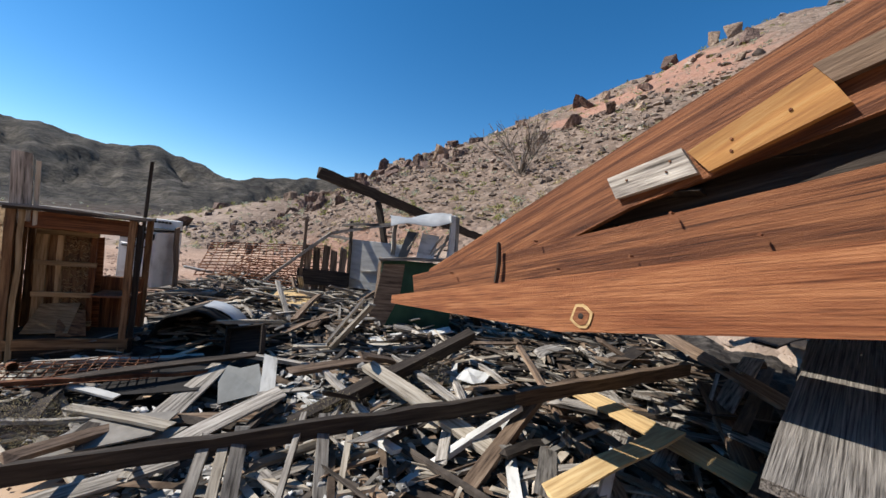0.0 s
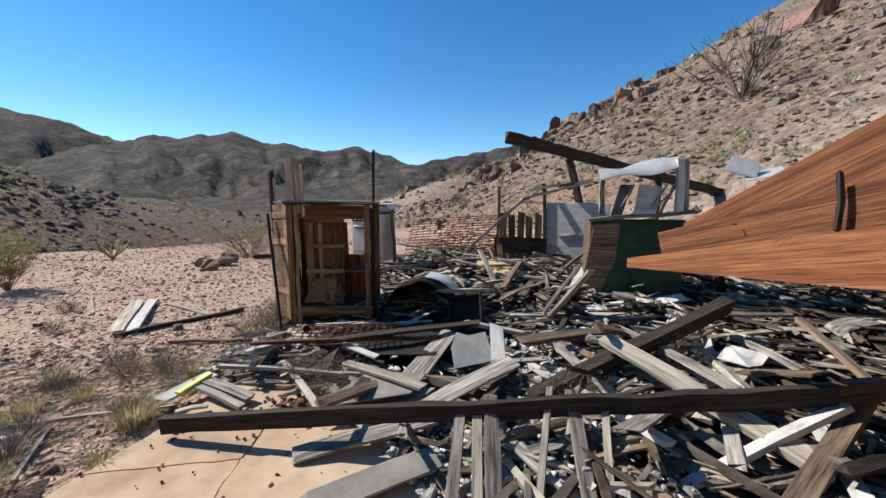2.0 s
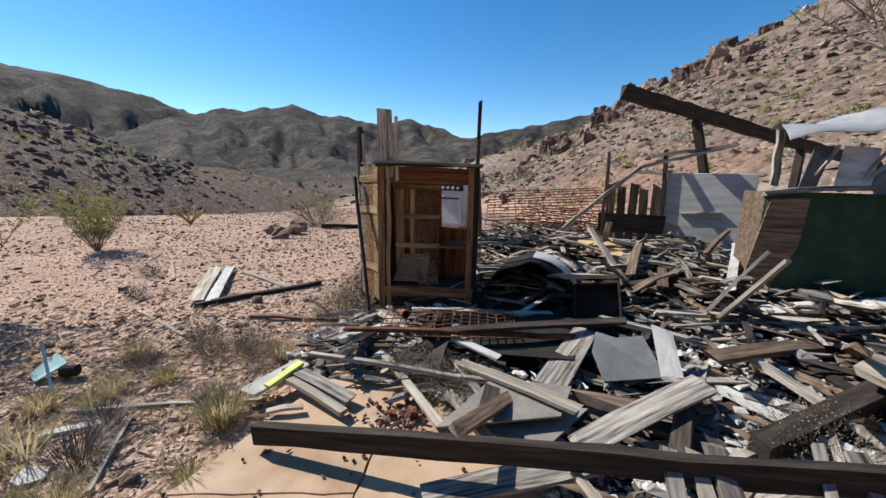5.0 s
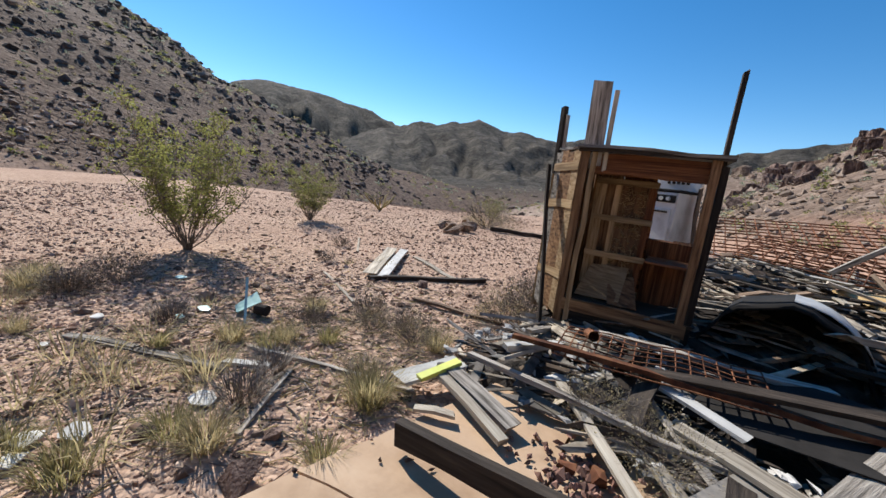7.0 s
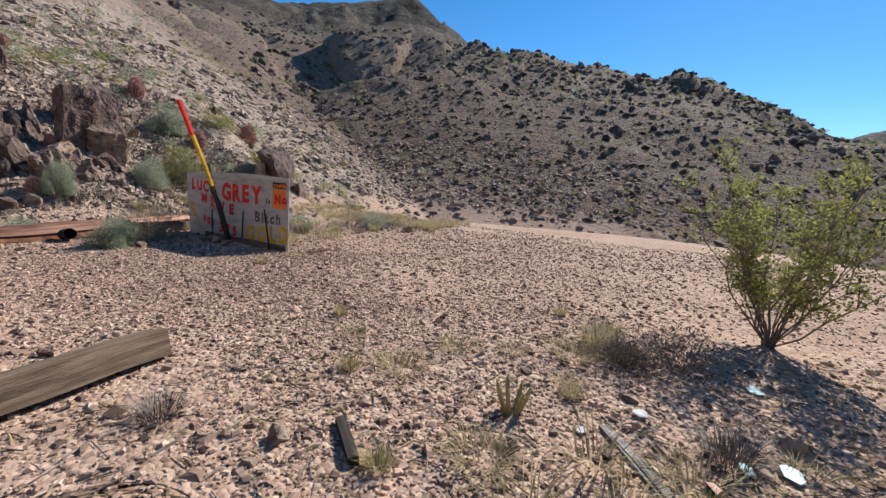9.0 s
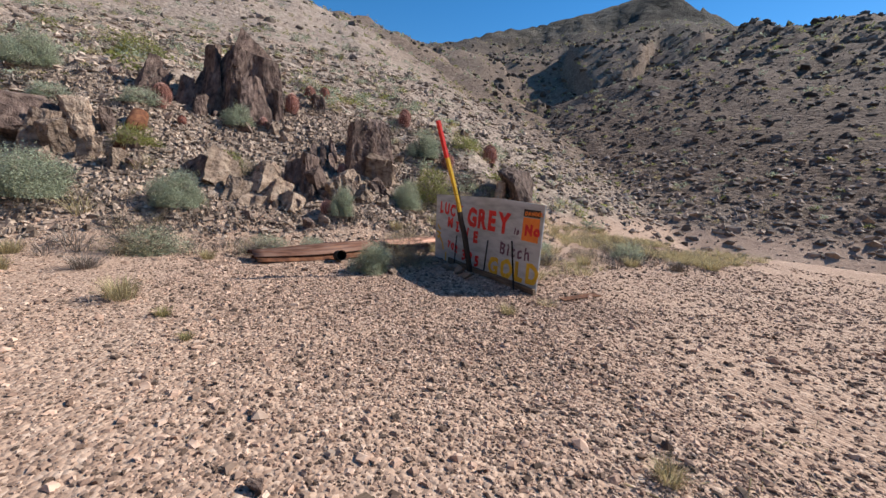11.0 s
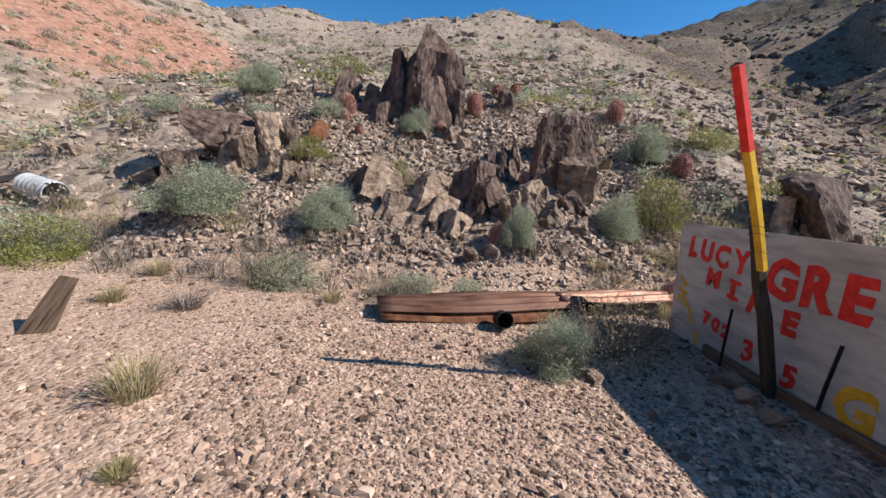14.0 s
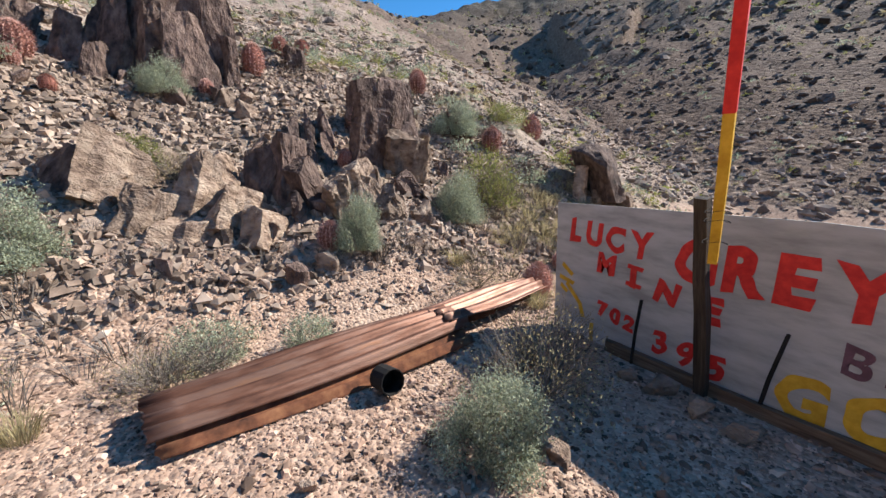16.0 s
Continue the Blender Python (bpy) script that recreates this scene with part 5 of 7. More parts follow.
heap_planks()
# boards behind the siding; dark wood picked twice as often to paint its shade
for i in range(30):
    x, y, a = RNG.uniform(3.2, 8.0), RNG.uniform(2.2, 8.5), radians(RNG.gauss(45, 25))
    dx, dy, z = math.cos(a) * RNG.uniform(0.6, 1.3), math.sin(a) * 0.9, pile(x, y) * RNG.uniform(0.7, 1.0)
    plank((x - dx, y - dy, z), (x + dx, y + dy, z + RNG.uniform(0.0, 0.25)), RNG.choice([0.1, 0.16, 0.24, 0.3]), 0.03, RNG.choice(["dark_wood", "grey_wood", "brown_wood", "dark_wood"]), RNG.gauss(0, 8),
          name="shaded_board", label="weathered board behind the siding, toned dark for the shade there", group="shaded boards", cat="board")


def splinters():
    rs = np.random.RandomState(5)
    n = 4200
    x, y = rs.uniform(-3.4, 4.0, n * 3), rs.uniform(1.5, 9.5, n * 3)
    keep = np.array([heap_mask(a, b) > 0.25 + 0.3 * c and hollow(a, b) < 0.3 + 0.2 * c for a, b, c in zip(x, y, rs.rand(n * 3))])
    x, y = x[keep][:n], y[keep][:n]
    z = np.array([pile(a, b) for a, b in zip(x, y)]) * rs.uniform(0.7, 0.98, len(x)) + 0.01
    cube_v = [(sx, sy, sz) for sx in (-1, 1) for sy in (-1, 1) for sz in (-1, 1)]
    cube_f = [(0, 1, 3, 2), (4, 6, 7, 5), (0, 4, 5, 1), (2, 3, 7, 6), (0, 2, 6, 4), (1, 5, 7, 3)]
    for i, (mat, nm) in enumerate((("grey_wood", "grey"), ("dark_wood", "dark"), ("brown_wood", "brown"), ("tan_wood", "pale"))):
        s = slice(i, None, 4)
        m = M[mat + "_bits"]
        scatter("laths", cube_v, cube_f, x[s][::6], y[s][::6], z[s][::6] + 0.02, rs.uniform(0.15, 0.42, len(x[s][::6])), m, nm + " thin laths tangled over the heap", "laths", (1, 0.055, 0.028), 120 + i)
        scatter("splinters", cube_v, cube_f, x[s], y[s], z[s], rs.uniform(0.05, 0.2, len(x[s])), m, nm + " splinters and lath ends strewn over the heap", "splinters", (1, 0.12, 0.05), 20 + i)


for nm, st in (("grey_wood", [(0.3, (0.1, 0.09, 0.075)), (0.7, (0.4, 0.36, 0.31))]), ("tan_wood", [(0.3, (0.25, 0.2, 0.14)), (0.7, (0.55, 0.48, 0.38))]),
               ("brown_wood", [(0.3, (0.07, 0.045, 0.03)), (0.7, (0.28, 0.2, 0.135))]), ("dark_wood", [(0.3, (0.03, 0.024, 0.019)), (0.7, (0.12, 0.095, 0.075))])):
    M[nm + "_bits"] = surface(nm + "_bits", st, 8.0, rough=0.9, bump=0.4, vary=0.6, island=True)
splinters()

# plaster crumbs and broken board along the heap's sunny foot
rs8 = np.random.RandomState(8)
px, py = rs8.uniform(-3.3, 0.6, 5200), rs8.uniform(1.9, 4.3, 5200)
pk = np.array([heap_mask(a, b) > 0.2 and hollow(a, b) < 0.3 for a, b in zip(px, py)]) & (fbm(px, py, 0.7, 3, 12.0) > rs8.uniform(-0.7, 0.4, 5200))
px, py = px[pk], py[pk]
pz = np.array([pile(a, b) for a, b in zip(px, py)]) * rs8.uniform(0.75, 0.98, len(px)) + 0.01
M["plaster_bits"] = surface("plaster_bits", [(0.3, (0.3, 0.28, 0.25)), (0.7, (0.66, 0.64, 0.6))], 8.0, rough=0.9, bump=0.3, vary=0.6, island=True)
scatter("plaster_crumbs", CHIP_V, CHIP_F, px, py, pz, 0.01 + 0.045 * rs8.rand(len(px)) ** 2.5, M["plaster_bits"], "pale plaster crumbs and board flakes at the heap's foot", "plaster crumbs", (1, 0.7, 0.25), 33)

# rubble of small red bricks on the slab
rs9 = np.random.RandomState(9)
bx, by = rs9.normal(-2.0, 0.16, 110), rs9.normal(2.82, 0.1, 110)
scatter("brick_crumbs", OCTA_V, OCTA_F, bx, by, np.full(110, 0.085), rs9.uniform(0.008, 0.028, 110), M["brick"], "crumbled red and brown brick bits on the slab", "brick crumbs", (1, 1, 0.8), 31)
bx, by = rs9.uniform(-2.8, -0.9, 90), rs9.uniform(1.3, 2.9, 90)
scatter("slab_pebbles", OCTA_V, OCTA_F, bx, by, np.full(90, 0.08), rs9.uniform(0.006, 0.02, 90), M["rock_dark"], "dark pebbles scattered on the slab", "pebbles", (1, 1, 0.8), 32)
for i, (x, y) in enumerate(((-2.05, 2.83), (-1.92, 2.86))):
    b = new("broken_brick", hull_rock("broken_brick", (0.1, 0.08, 0.07), 70 + i, M["rust"]))
    b.location = (x, y, 0.07)
    tagged(b, "broken orange-brown brick end on the slab", "brick", "broken bricks")
# ---- the gravel pad ----
def on(x, y, dz=0.0):
    return (x, y, ground_z(x, y) + dz)


def flat_plank(p, q, w, t, mat, label, name="plank", cat="plank", roll=0, ragged=0.4):
    return plank(on(p[0], p[1], t * 0.6), on(q[0], q[1], t * 0.6), w, t, mat, roll, name, label, None, "", ragged, cat)


# the heavy timber by the path
plank((-3.93, -1.28, 0.1), (-1.5, -0.85, 0.12), 0.2, 0.16, "brown_wood", 12, "timber", "heavy weathered brown railway timber lying on gravel", group="", ragged=0.25, cat="timber")
pal = thing("board_panel", (-5.7, 4.63, 0.0), "pale weathered panel of two boards lying flat", "board panel")
plank((-5.2, 3.98, 0.05), (-6.3, 5.2, 0.07), 0.17, 0.025, "tan_wood", 0, "board", parent=pal)
plank((-5.03, 4.05, 0.05), (-6.1, 5.28, 0.07), 0.13, 0.025, "white_paint", 0, "board", parent=pal)
flat_plank((-4.85, 1.32), (-3.85, 1.97), 0.06, 0.02, "grey_wood", "long thin grey lath lying on the gravel", "lath", "lath")
flat_plank((-5.8, 5.25), (-4.7, 4.95), 0.08, 0.02, "tan_wood", "pale splintered board lying on gravel")
flat_plank((-5.1, 3.9), (-4.4, 5.25), 0.07, 0.05, "dark_wood", "dark brown batten lying on gravel", "batten", "batten")
flat_plank((-3.18, 1.82), (-3.6, 2.26), 0.025, 0.02, "grey_wood", "thin grey stick lying on gravel", "stick", "stick")
flat_plank((-3.95, 2.0), (-3.75, 2.2), 0.06, 0.02, "white_paint", "short pale stake lying on gravel", "stake", "stake")
flat_plank((-4.1, 2.2), (-3.0, 2.75), 0.03, 0.02, "grey_wood", "long thin lath among the dry grass", "lath", "lath")
flat_plank((-5.6, 3.6), (-4.5, 3.3), 0.035, 0.02, "tan_wood", "thin pale lath beside the dark shrub", "lath", "lath")
flat_plank((-4.3, 3.9), (-3.4, 4.2), 0.05, 0.03, "brown_wood", "brown lath at the foot of the heap", "lath", "lath")
flat_plank((-4.8, 1.36), (-4.4, 1.63), 0.05, 0.02, "grey_wood", "grey lath end on gravel", "lath", "lath")
flat_plank((-4.06, 0.14), (-3.86, 0.4), 0.05, 0.04, "dark_wood", "short dark wooden stake lying on gravel", "stake", "stake")
flat_plank((-7.7, 9.7), (-6.6, 10.6), 0.12, 0.1, "dark_wood", "dark timber lying at the pad's edge", "timber", "timber")
flat_plank((-7.4, 5.3), (-6.4, 4.6), 0.03, 0.02, "tan_wood", "thin lath on the gravel", "lath", "lath")
plank((-4.42, 2.28, 0.02), (-4.72, 2.4, 0.3), 0.02, 0.015, "teal_glass", 0, "rod", "thin teal rod propped in the dry grass", group="", ragged=0.1, cat="rod")
plate("teal_sheet", [on(-4.88, 2.36, 0.03), on(-4.72, 2.32, 0.03), on(-4.62, 2.48, 0.12), on(-4.82, 2.52, 0.14)], 0.006, "teal_glass", "pale teal plastic sheet scrap in dry grass", "plastic scrap")
make_can(Matrix.Translation(on(-4.55, 2.5, 0.06)) @ pose(0, 0, 0, 90, 0, -60), 0.045, 0.1, "black", "blackened open tin can lying in grass")
for i, (x, y, s, m, lb) in enumerate(((-3.56, 1.78, 0.14, "white_paint", "white plaster flake lying on gravel"), (-3.66, 1.16, 0.12, "white_paint", "white plaster flake lying on gravel"), (-3.6, 1.3, 0.14, "white_paint", "white plaster flake lying on gravel"),
                                      (-3.52, 1.12, 0.1, "white_paint", "white plaster flake lying on gravel"), (-5.1, 1.5, 0.1, "white_paint", "white plaster flake lying on gravel"), (-4.72, 1.22, 0.07, "white_paint", "small white flake lying on gravel"),
                                      (-4.95, 2.15, 0.12, "teal_glass", "pale teal shard lying on gravel"), (-5.9, 2.2, 0.14, "teal_glass", "long pale teal shard lying on gravel"), (-4.85, 1.95, 0.09, "teal_glass", "pale teal shard lying on gravel"),
                                      (-2.3, -1.9, 0.07, "white_paint", "small white flake lying on gravel"))):
    r = random.Random(i)
    pts = []
    for k in range(6):
        a = k * 1.047 + r.uniform(-0.3, 0.3)
        pts.append(on(x + math.cos(a) * s * r.uniform(0.4, 0.7), y + math.sin(a) * s * r.uniform(0.3, 0.5), 0.02 + 0.01 * r.random()))
    plate("flake", pts, 0.008, m, lb, "flake", "flakes and shards")

# loose stones one can pick out
for i, (x, y, s, m) in enumerate(((-3.8, 0.0, 0.13, "rock_tan"), (-4.35, 0.97, 0.1, "rock_dark"), (-5.25, 2.25, 0.14, "rock_tan"), (-3.55, -1.75, 0.1, "rock_dark"), (-2.9, 1.75, 0.17, "rock_dark"), (-3.1, 1.95, 0.09, "rock_dark"),
                                   (-3.4, 1.5, 0.09, "rock_dark"), (-5.2, 2.75, 0.1, "rock_tan"), (-4.6, 4.3, 0.13, "rock_dark"), (-5.4, 3.3, 0.11, "rock_dark"), (-4.5, -5.75, 0.11, "rock_tan"), (-4.05, -4.9, 0.08, "rock_tan"),
                                   (-5.66, -5.3, 0.14, "rock_tan"), (-4.0, -7.2, 0.14, "rock_tan"), (-6.5, 4.0, 0.1, "rock_dark"), (-4.2, 0.3, 0.07, "rock_tan"), (-2.5, -2.6, 0.14, "rock_dark"), (-3.4, 0.9, 0.12, "rock_dark"), (-3.0, -0.9, 0.08, "rock_dark"),
                                   (-6.75, -5.35, 0.2, "rock_tan"), (-6.72, -5.1, 0.22, "rock_tan"), (-6.7, -4.85, 0.18, "rock_tan"), (-6.75, -5.6, 0.16, "rock_tan"))):
    st = new("stone", hull_rock("stone", (s, s * 0.8, s * 0.65), 200 + i, M[m]))
    st.matrix_basis = Matrix.Translation(on(x, y, -0.015)) @ pose(0, 0, 0, 0, 0, i * 47)
    tagged(st, "loose tan stone lying on the gravel" if m == "rock_tan" else "loose dark stone lying on the gravel", "stone", "loose stones")
for i in range(14):
    x, y = RNG.gauss(-8.2, 0.5), RNG.gauss(8.5, 0.4)
    s = RNG.uniform(0.18, 0.42)
    st = new("rock", hull_rock("rock", (s, s * 0.8, s * 0.7), 300 + i, M["rock_tan"]))
    st.matrix_basis = Matrix.Translation(on(x, y, -0.03)) @ pose(0, 0, 0, 0, 0, i * 63)
    tagged(st, "reddish dark rock of a small heap on the pad", "rock", "rock heap")

# ---- plants ----
def shrub_kind(name, rad, hgt, leaf_mat, leaves, leaf, twig_mat, seed, label, cat="shrub", stems=26):
    root = thing(name, (0, 0, 0), label, cat)
    tv, tf = twigs(stems, rad, hgt, 0.006 * max(0.5, hgt * 1.5), seed, 0.35)
    part("twig_mass", mesh_of("twigs", tv, tf, M[twig_mat]), root)
    if leaves:
        lv, lf = leafy(leaves, rad, hgt, leaf, seed + 1, 0.5, 0.3)
        part("foliage", mesh_of("leaves", lv, lf, M[leaf_mat]), root)
    return root


def put(base, x, y, s=1.0, rz=0.0, sz=None, first=False, label=""):
    m = Matrix.Translation(on(x, y, -0.01)) @ pose(0, 0, 0, 0, 0, rz)
    ob = base if first else copy_thing(base, m)
    ob.matrix_basis = m @ Matrix.Diagonal((s, s, sz or s, 1))
    if label:
        ob["label"] = label
    return ob


sage_a = shrub_kind("sagebrush", 0.5, 0.6, "sage", 24000, 0.024, "dry_twig", 11, "rounded grey-green desert shrub on stony ground")
sage_b = shrub_kind("sagebrush", 0.5, 0.42, "sage", 5200, 0.03, "dry_twig", 21, "ragged grey-green desert shrub on stony ground")
lime_a = shrub_kind("rabbitbrush", 0.5, 0.45, "lime_leaf", 4600, 0.03, "dry_twig", 31, "yellow-green rounded shrub among rocks")
dead_a = shrub_kind("dead_shrub", 0.4, 0.4, "dry_twig", 900, 0.03, "dark_twig", 41, "dark dead twiggy shrub on gravel", stems=46)
pale_a = shrub_kind("dry_shrub", 0.5, 0.4, "straw", 2600, 0.017, "dry_twig", 51, "pale leafless dry shrub on gravel", stems=60)
for o in (sage_a, sage_b, lime_a, dead_a, pale_a):
    o["group"] = "desert shrubs"
put(sage_a, -5.42, -5.5, 0.62, 20, 0.6, True, "dense silvery-green bush beside the fallen iron")
put(pale_a, -5.95, -5.75, 0.95, 0, 1.3, True)
for k, (b, x, y, s, z) in enumerate(((pale_a, -6.35, -6.0, 0.9, 1.1), (sage_a, -0.77, -8.95, 1.5, 1.0), (sage_a, -2.82, -8.55, 0.95, 0.85), (pale_a, -2.4, -7.5, 1.25, 1.1), (sage_b, -2.55, -7.45, 1.0, 0.8), (lime_a, 0.75, -7.9, 1.3, 1.15),
                                     (sage_a, -5.7, -8.2, 0.55, 0.8), (sage_a, -7.43, -8.75, 0.72, 0.95), (lime_a, -3.67, -9.95, 0.62, 0.75), (pale_a, -4.05, -9.75, 0.7, 0.8), (pale_a, -8.5, -9.2, 1.0, 1.5), (lime_a, -8.45, -9.35, 1.05, 1.7), (sage_a, -3.95, -12.05, 0.8, 0.75), (sage_b, -4.75, -13.6, 0.8, 1.2),
                                     (pale_a, -3.9, -7.1, 0.7, 0.7), (sage_b, -4.2, -7.4, 0.7, 0.6), (pale_a, -6.9, -7.6, 0.9, 0.9), (sage_b, 1.3, -8.3, 1.5, 1.2), (pale_a, 0.9, -8.9, 1.0, 0.8), (sage_b, -1.9, -11.9, 1.0, 0.8), (sage_b, -9.6, -6.4, 0.9, 0.7),
                                     (pale_a, -9.0, -6.2, 0.9, 0.6), (pale_a, -10.4, -5.8, 0.8, 0.5), (sage_b, -11.5, -5.5, 0.9, 0.8), (pale_a, -8.5, -6.8, 0.8, 0.7), (pale_a, -12.2, -6.3, 0.9, 0.6), (sage_b, 2.5, -13.5, 1.2, 0.8), (sage_a, 0.6, -14.5, 1.4, 1.2), (lime_a, -1.2, -17.0, 1.8, 1.4),
                                     (sage_b, -0.2, -12.5, 1.0, 0.7), (pale_a, -7.5, -11.2, 1.0, 1.0), (sage_a, -9.2, -11.4, 1.1, 1.0), (lime_a, -11.0, -12.0, 1.2, 0.9), (pale_a, -1.3, -1.6, 0.9, 0.9), (dead_a, -4.2, -7.2, 0.5, 0.5))):
    put(b, x, y, s, k * 71, z)
put(sage_b, -4.9, -7.15, 0.55, 30, 0.6, True)
put(lime_a, -2.05, -10.4, 0.8, 30, 0.8, True)
put(dead_a, -4.15, 3.25, 0.5, 0, 0.6, True)
for k, (x, y, s) in enumerate(((-5.8, 1.4, 0.6), (-6.0, 1.75, 0.8), (-3.75, 3.35, 0.5), (-6.1, 3.9, 0.4), (-6.9, 4.6, 0.45), (-4.3, 2.75, 0.45), (-3.4, 4.6, 0.8), (-3.6, 5.2, 0.9), (-3.15, 3.6, 0.5))):
    put(dead_a, x, y, s, k * 53)
for k, (x, y, s) in enumerate(((-3.5, 3.2, 0.5), (-3.3, 2.6, 0.4), (-3.9, 3.1, 0.45), (-3.45, 4.3, 0.8), (-8.3, 10.3, 1.8), (0.15, 3.0, 0.6), (0.95, 3.6, 0.6), (-1.75, 3.12, 0.55), (-2.1, 3.25, 0.5))):
    ob = put(pale_a, x, y, s, k * 97)
    if x > -2.2:
        ob.location.z = pile(x, y) * 0.75


def creosote(seed, rad, hgt, label):
    root = thing("creosote_bush", (0, 0, 0), label, "bush", "creosote bushes")
    r = random.Random(seed)
    v, f, lv, lf = [], [], [], []
    for s in range(26):
        a = r.uniform(0, 6.283)
        reach = rad * r.uniform(0.35, 1.0)
        top = hgt * r.uniform(0.6, 1.0)
        pts = []
        for i in range(7):
            t = i / 6
            pts.append(Vector((math.cos(a) * reach * t ** 0.9 + r.gauss(0, 0.025), math.sin(a) * reach * t ** 0.9 + r.gauss(0, 0.025), top * t - 0.02)))
        vv, ff = tube_data(pts, [0.01 * (1 - 0.8 * i / 6) for i in range(7)], 4)
        k = len(v)
        v += vv
        f += [tuple(i + k for i in q) for q in ff]
        for i in range(2, 7):
            for _ in range(4):
                d = Vector((r.gauss(0, 1), r.gauss(0, 1), r.uniform(0.3, 1.5))).normalized()
                q = pts[i] + d * r.uniform(0.12, 0.32) * rad
                vv, ff = tube_data([pts[i], q], [0.005, 0.002], 3)
                k = len(v)
                v += vv
                f += [tuple(x + k for x in w) for w in ff]
                for _ in range(20):
                    c = pts[i].lerp(q, r.uniform(0.35, 1.1)) + Vector((r.gauss(0, 0.025), r.gauss(0, 0.025), r.gauss(0, 0.025)))
                    u = Vector((r.gauss(0, 1), r.gauss(0, 1), r.gauss(0.5, 1))).normalized()
                    w = u.orthogonal().normalized()
                    sz = r.uniform(0.018, 0.034)
                    k = len(lv)
                    lv += [c, c + u * sz * 0.5 + w * sz * 0.4, c + u * sz, c + u * sz * 0.5 - w * sz * 0.4]
                    lf.append((k, k + 1, k + 2, k + 3))
    part("branch_mass", mesh_of("branches", v, f, M["dry_twig"]), root)
    part("foliage", mesh_of("leaves", lv, lf, M["creosote"]), root)
    return root


cb = creosote(3, 0.92, 1.7, "airy olive-green creosote bush on the gravel pad")
put(cb, -7.2, 2.55, 1.0, 0, 1.0, True)
for k, (x, y, s) in enumerate(((-9.5, 5.4, 0.68), (-9.0, 11.5, 0.5))):
    put(cb, x, y, s, 40 + k * 77)


def grass_kind(name, seed, mat, count, rad, hgt, label):
    v, f = blades(count * 2, rad, hgt * 0.8, 0.0026, seed, 1.2)
    ob = new(name, mesh_of(name, v, f, M[mat]))
    return tagged(ob, label, "grass", "grass tufts")


tufts = [grass_kind("grass_tuft", 1, "straw", 150, 0.12, 0.17, "dry straw-coloured grass tuft on gravel"), grass_kind("grass_tuft", 2, "green_grass", 110, 0.1, 0.14, "small yellow-green grass tuft on gravel"),
         grass_kind("grass_tuft", 3, "straw", 90, 0.16, 0.1, "low spreading dry grass tuft on gravel"), grass_kind("grass_tuft", 4, "dry_twig", 130, 0.14, 0.16, "dry grey grass tuft on gravel")]
spots = [(-6.1, 1.15, 0, 1.6), (-5.9, 1.35, 3, 1.6), (-3.1, 2.52, 0, 1.6), (-3.05, 2.45, 1, 1.5), (-2.82, 2.05, 1, 1.2), (-4.1, 2.45, 0, 1.1), (-3.35, 1.6, 1, 1.3), (-3.2, 1.7, 0, 1.2), (-4.05, 2.3, 1, 1.2), (-4.4, 1.75, 1, 1.0), (-4.55, -0.22, 1, 1.0), (-4.75, 0.05, 2, 1.4),
         (-6.3, 1.2, 0, 1.5), (-5.1, 1.1, 0, 0.8), (-4.2, 0.85, 2, 1.3), (-3.35, 3.3, 0, 1.3), (-4.3, 2.15, 0, 1.2), (-4.0, 1.9, 2, 1.3), (-3.7, 2.2, 3, 1.2), (-4.9, 1.9, 3, 1.3), (-3.9, 2.7, 1, 1.2), (-4.5, 2.9, 0, 1.2), (-3.0, -4.2, 1, 0.9), (-3.2, -3.6, 1, 0.7), (-2.6, -4.85, 0, 1.8),
         (-6.2, -3.3, 0, 1.0), (-6.9, -3.4, 2, 1.0), (-5.3, -1.0, 0, 0.8), (-5.0, -0.6, 2, 0.9), (-2.4, -0.9, 2, 0.9), (-3.6, -0.6, 3, 1.0), (-2.0, 1.3, 0, 0.1), (-3.6, 0.9, 2, 1.4), (-3.9, 0.5, 1, 0.9), (-5.5, 0.6, 2, 1.0), (-6.8, 0.7, 0, 0.8), (-8.0, -5.2, 0, 1.8), (-8.8, -5.4, 3, 2.0), (-9.7, -5.2, 0, 1.7), (-10.8, -4.9, 0, 1.8), (-11.6, -4.4, 3, 1.8),
         (-7.8, -5.9, 3, 1.8), (-9.3, -6.0, 0, 2.0), (-12.6, -4.2, 0, 1.9), (-2.0, -6.4, 3, 1.6), (-1.2, -6.5, 0, 1.4), (-3.3, -6.9, 0, 1.2), (-6.8, -7.9, 0, 1.6), (-1.0, -7.5, 0, 1.6), (-7.3, -7.0, 0, 1.6), (-3.6, 1.1, 1, 1.2), (-3.3, 1.25, 1, 1.4), (-3.5, 1.95, 3, 1.4), (-5.7, 1.0, 2, 1.5), (-5.3, 0.2, 2, 1.2)]
used = set()
for i, (x, y, k, s) in enumerate(spots):
    ob = tufts[k] if k not in used else tufts[k].copy()
    if k in used:
        scene.collection.objects.link(ob)
    used.add(k)
    ob.matrix_basis = Matrix.Translation(on(x, y)) @ pose(0, 0, 0, 0, 0, i * 83) @ Matrix.Diagonal((s, s, s, 1))


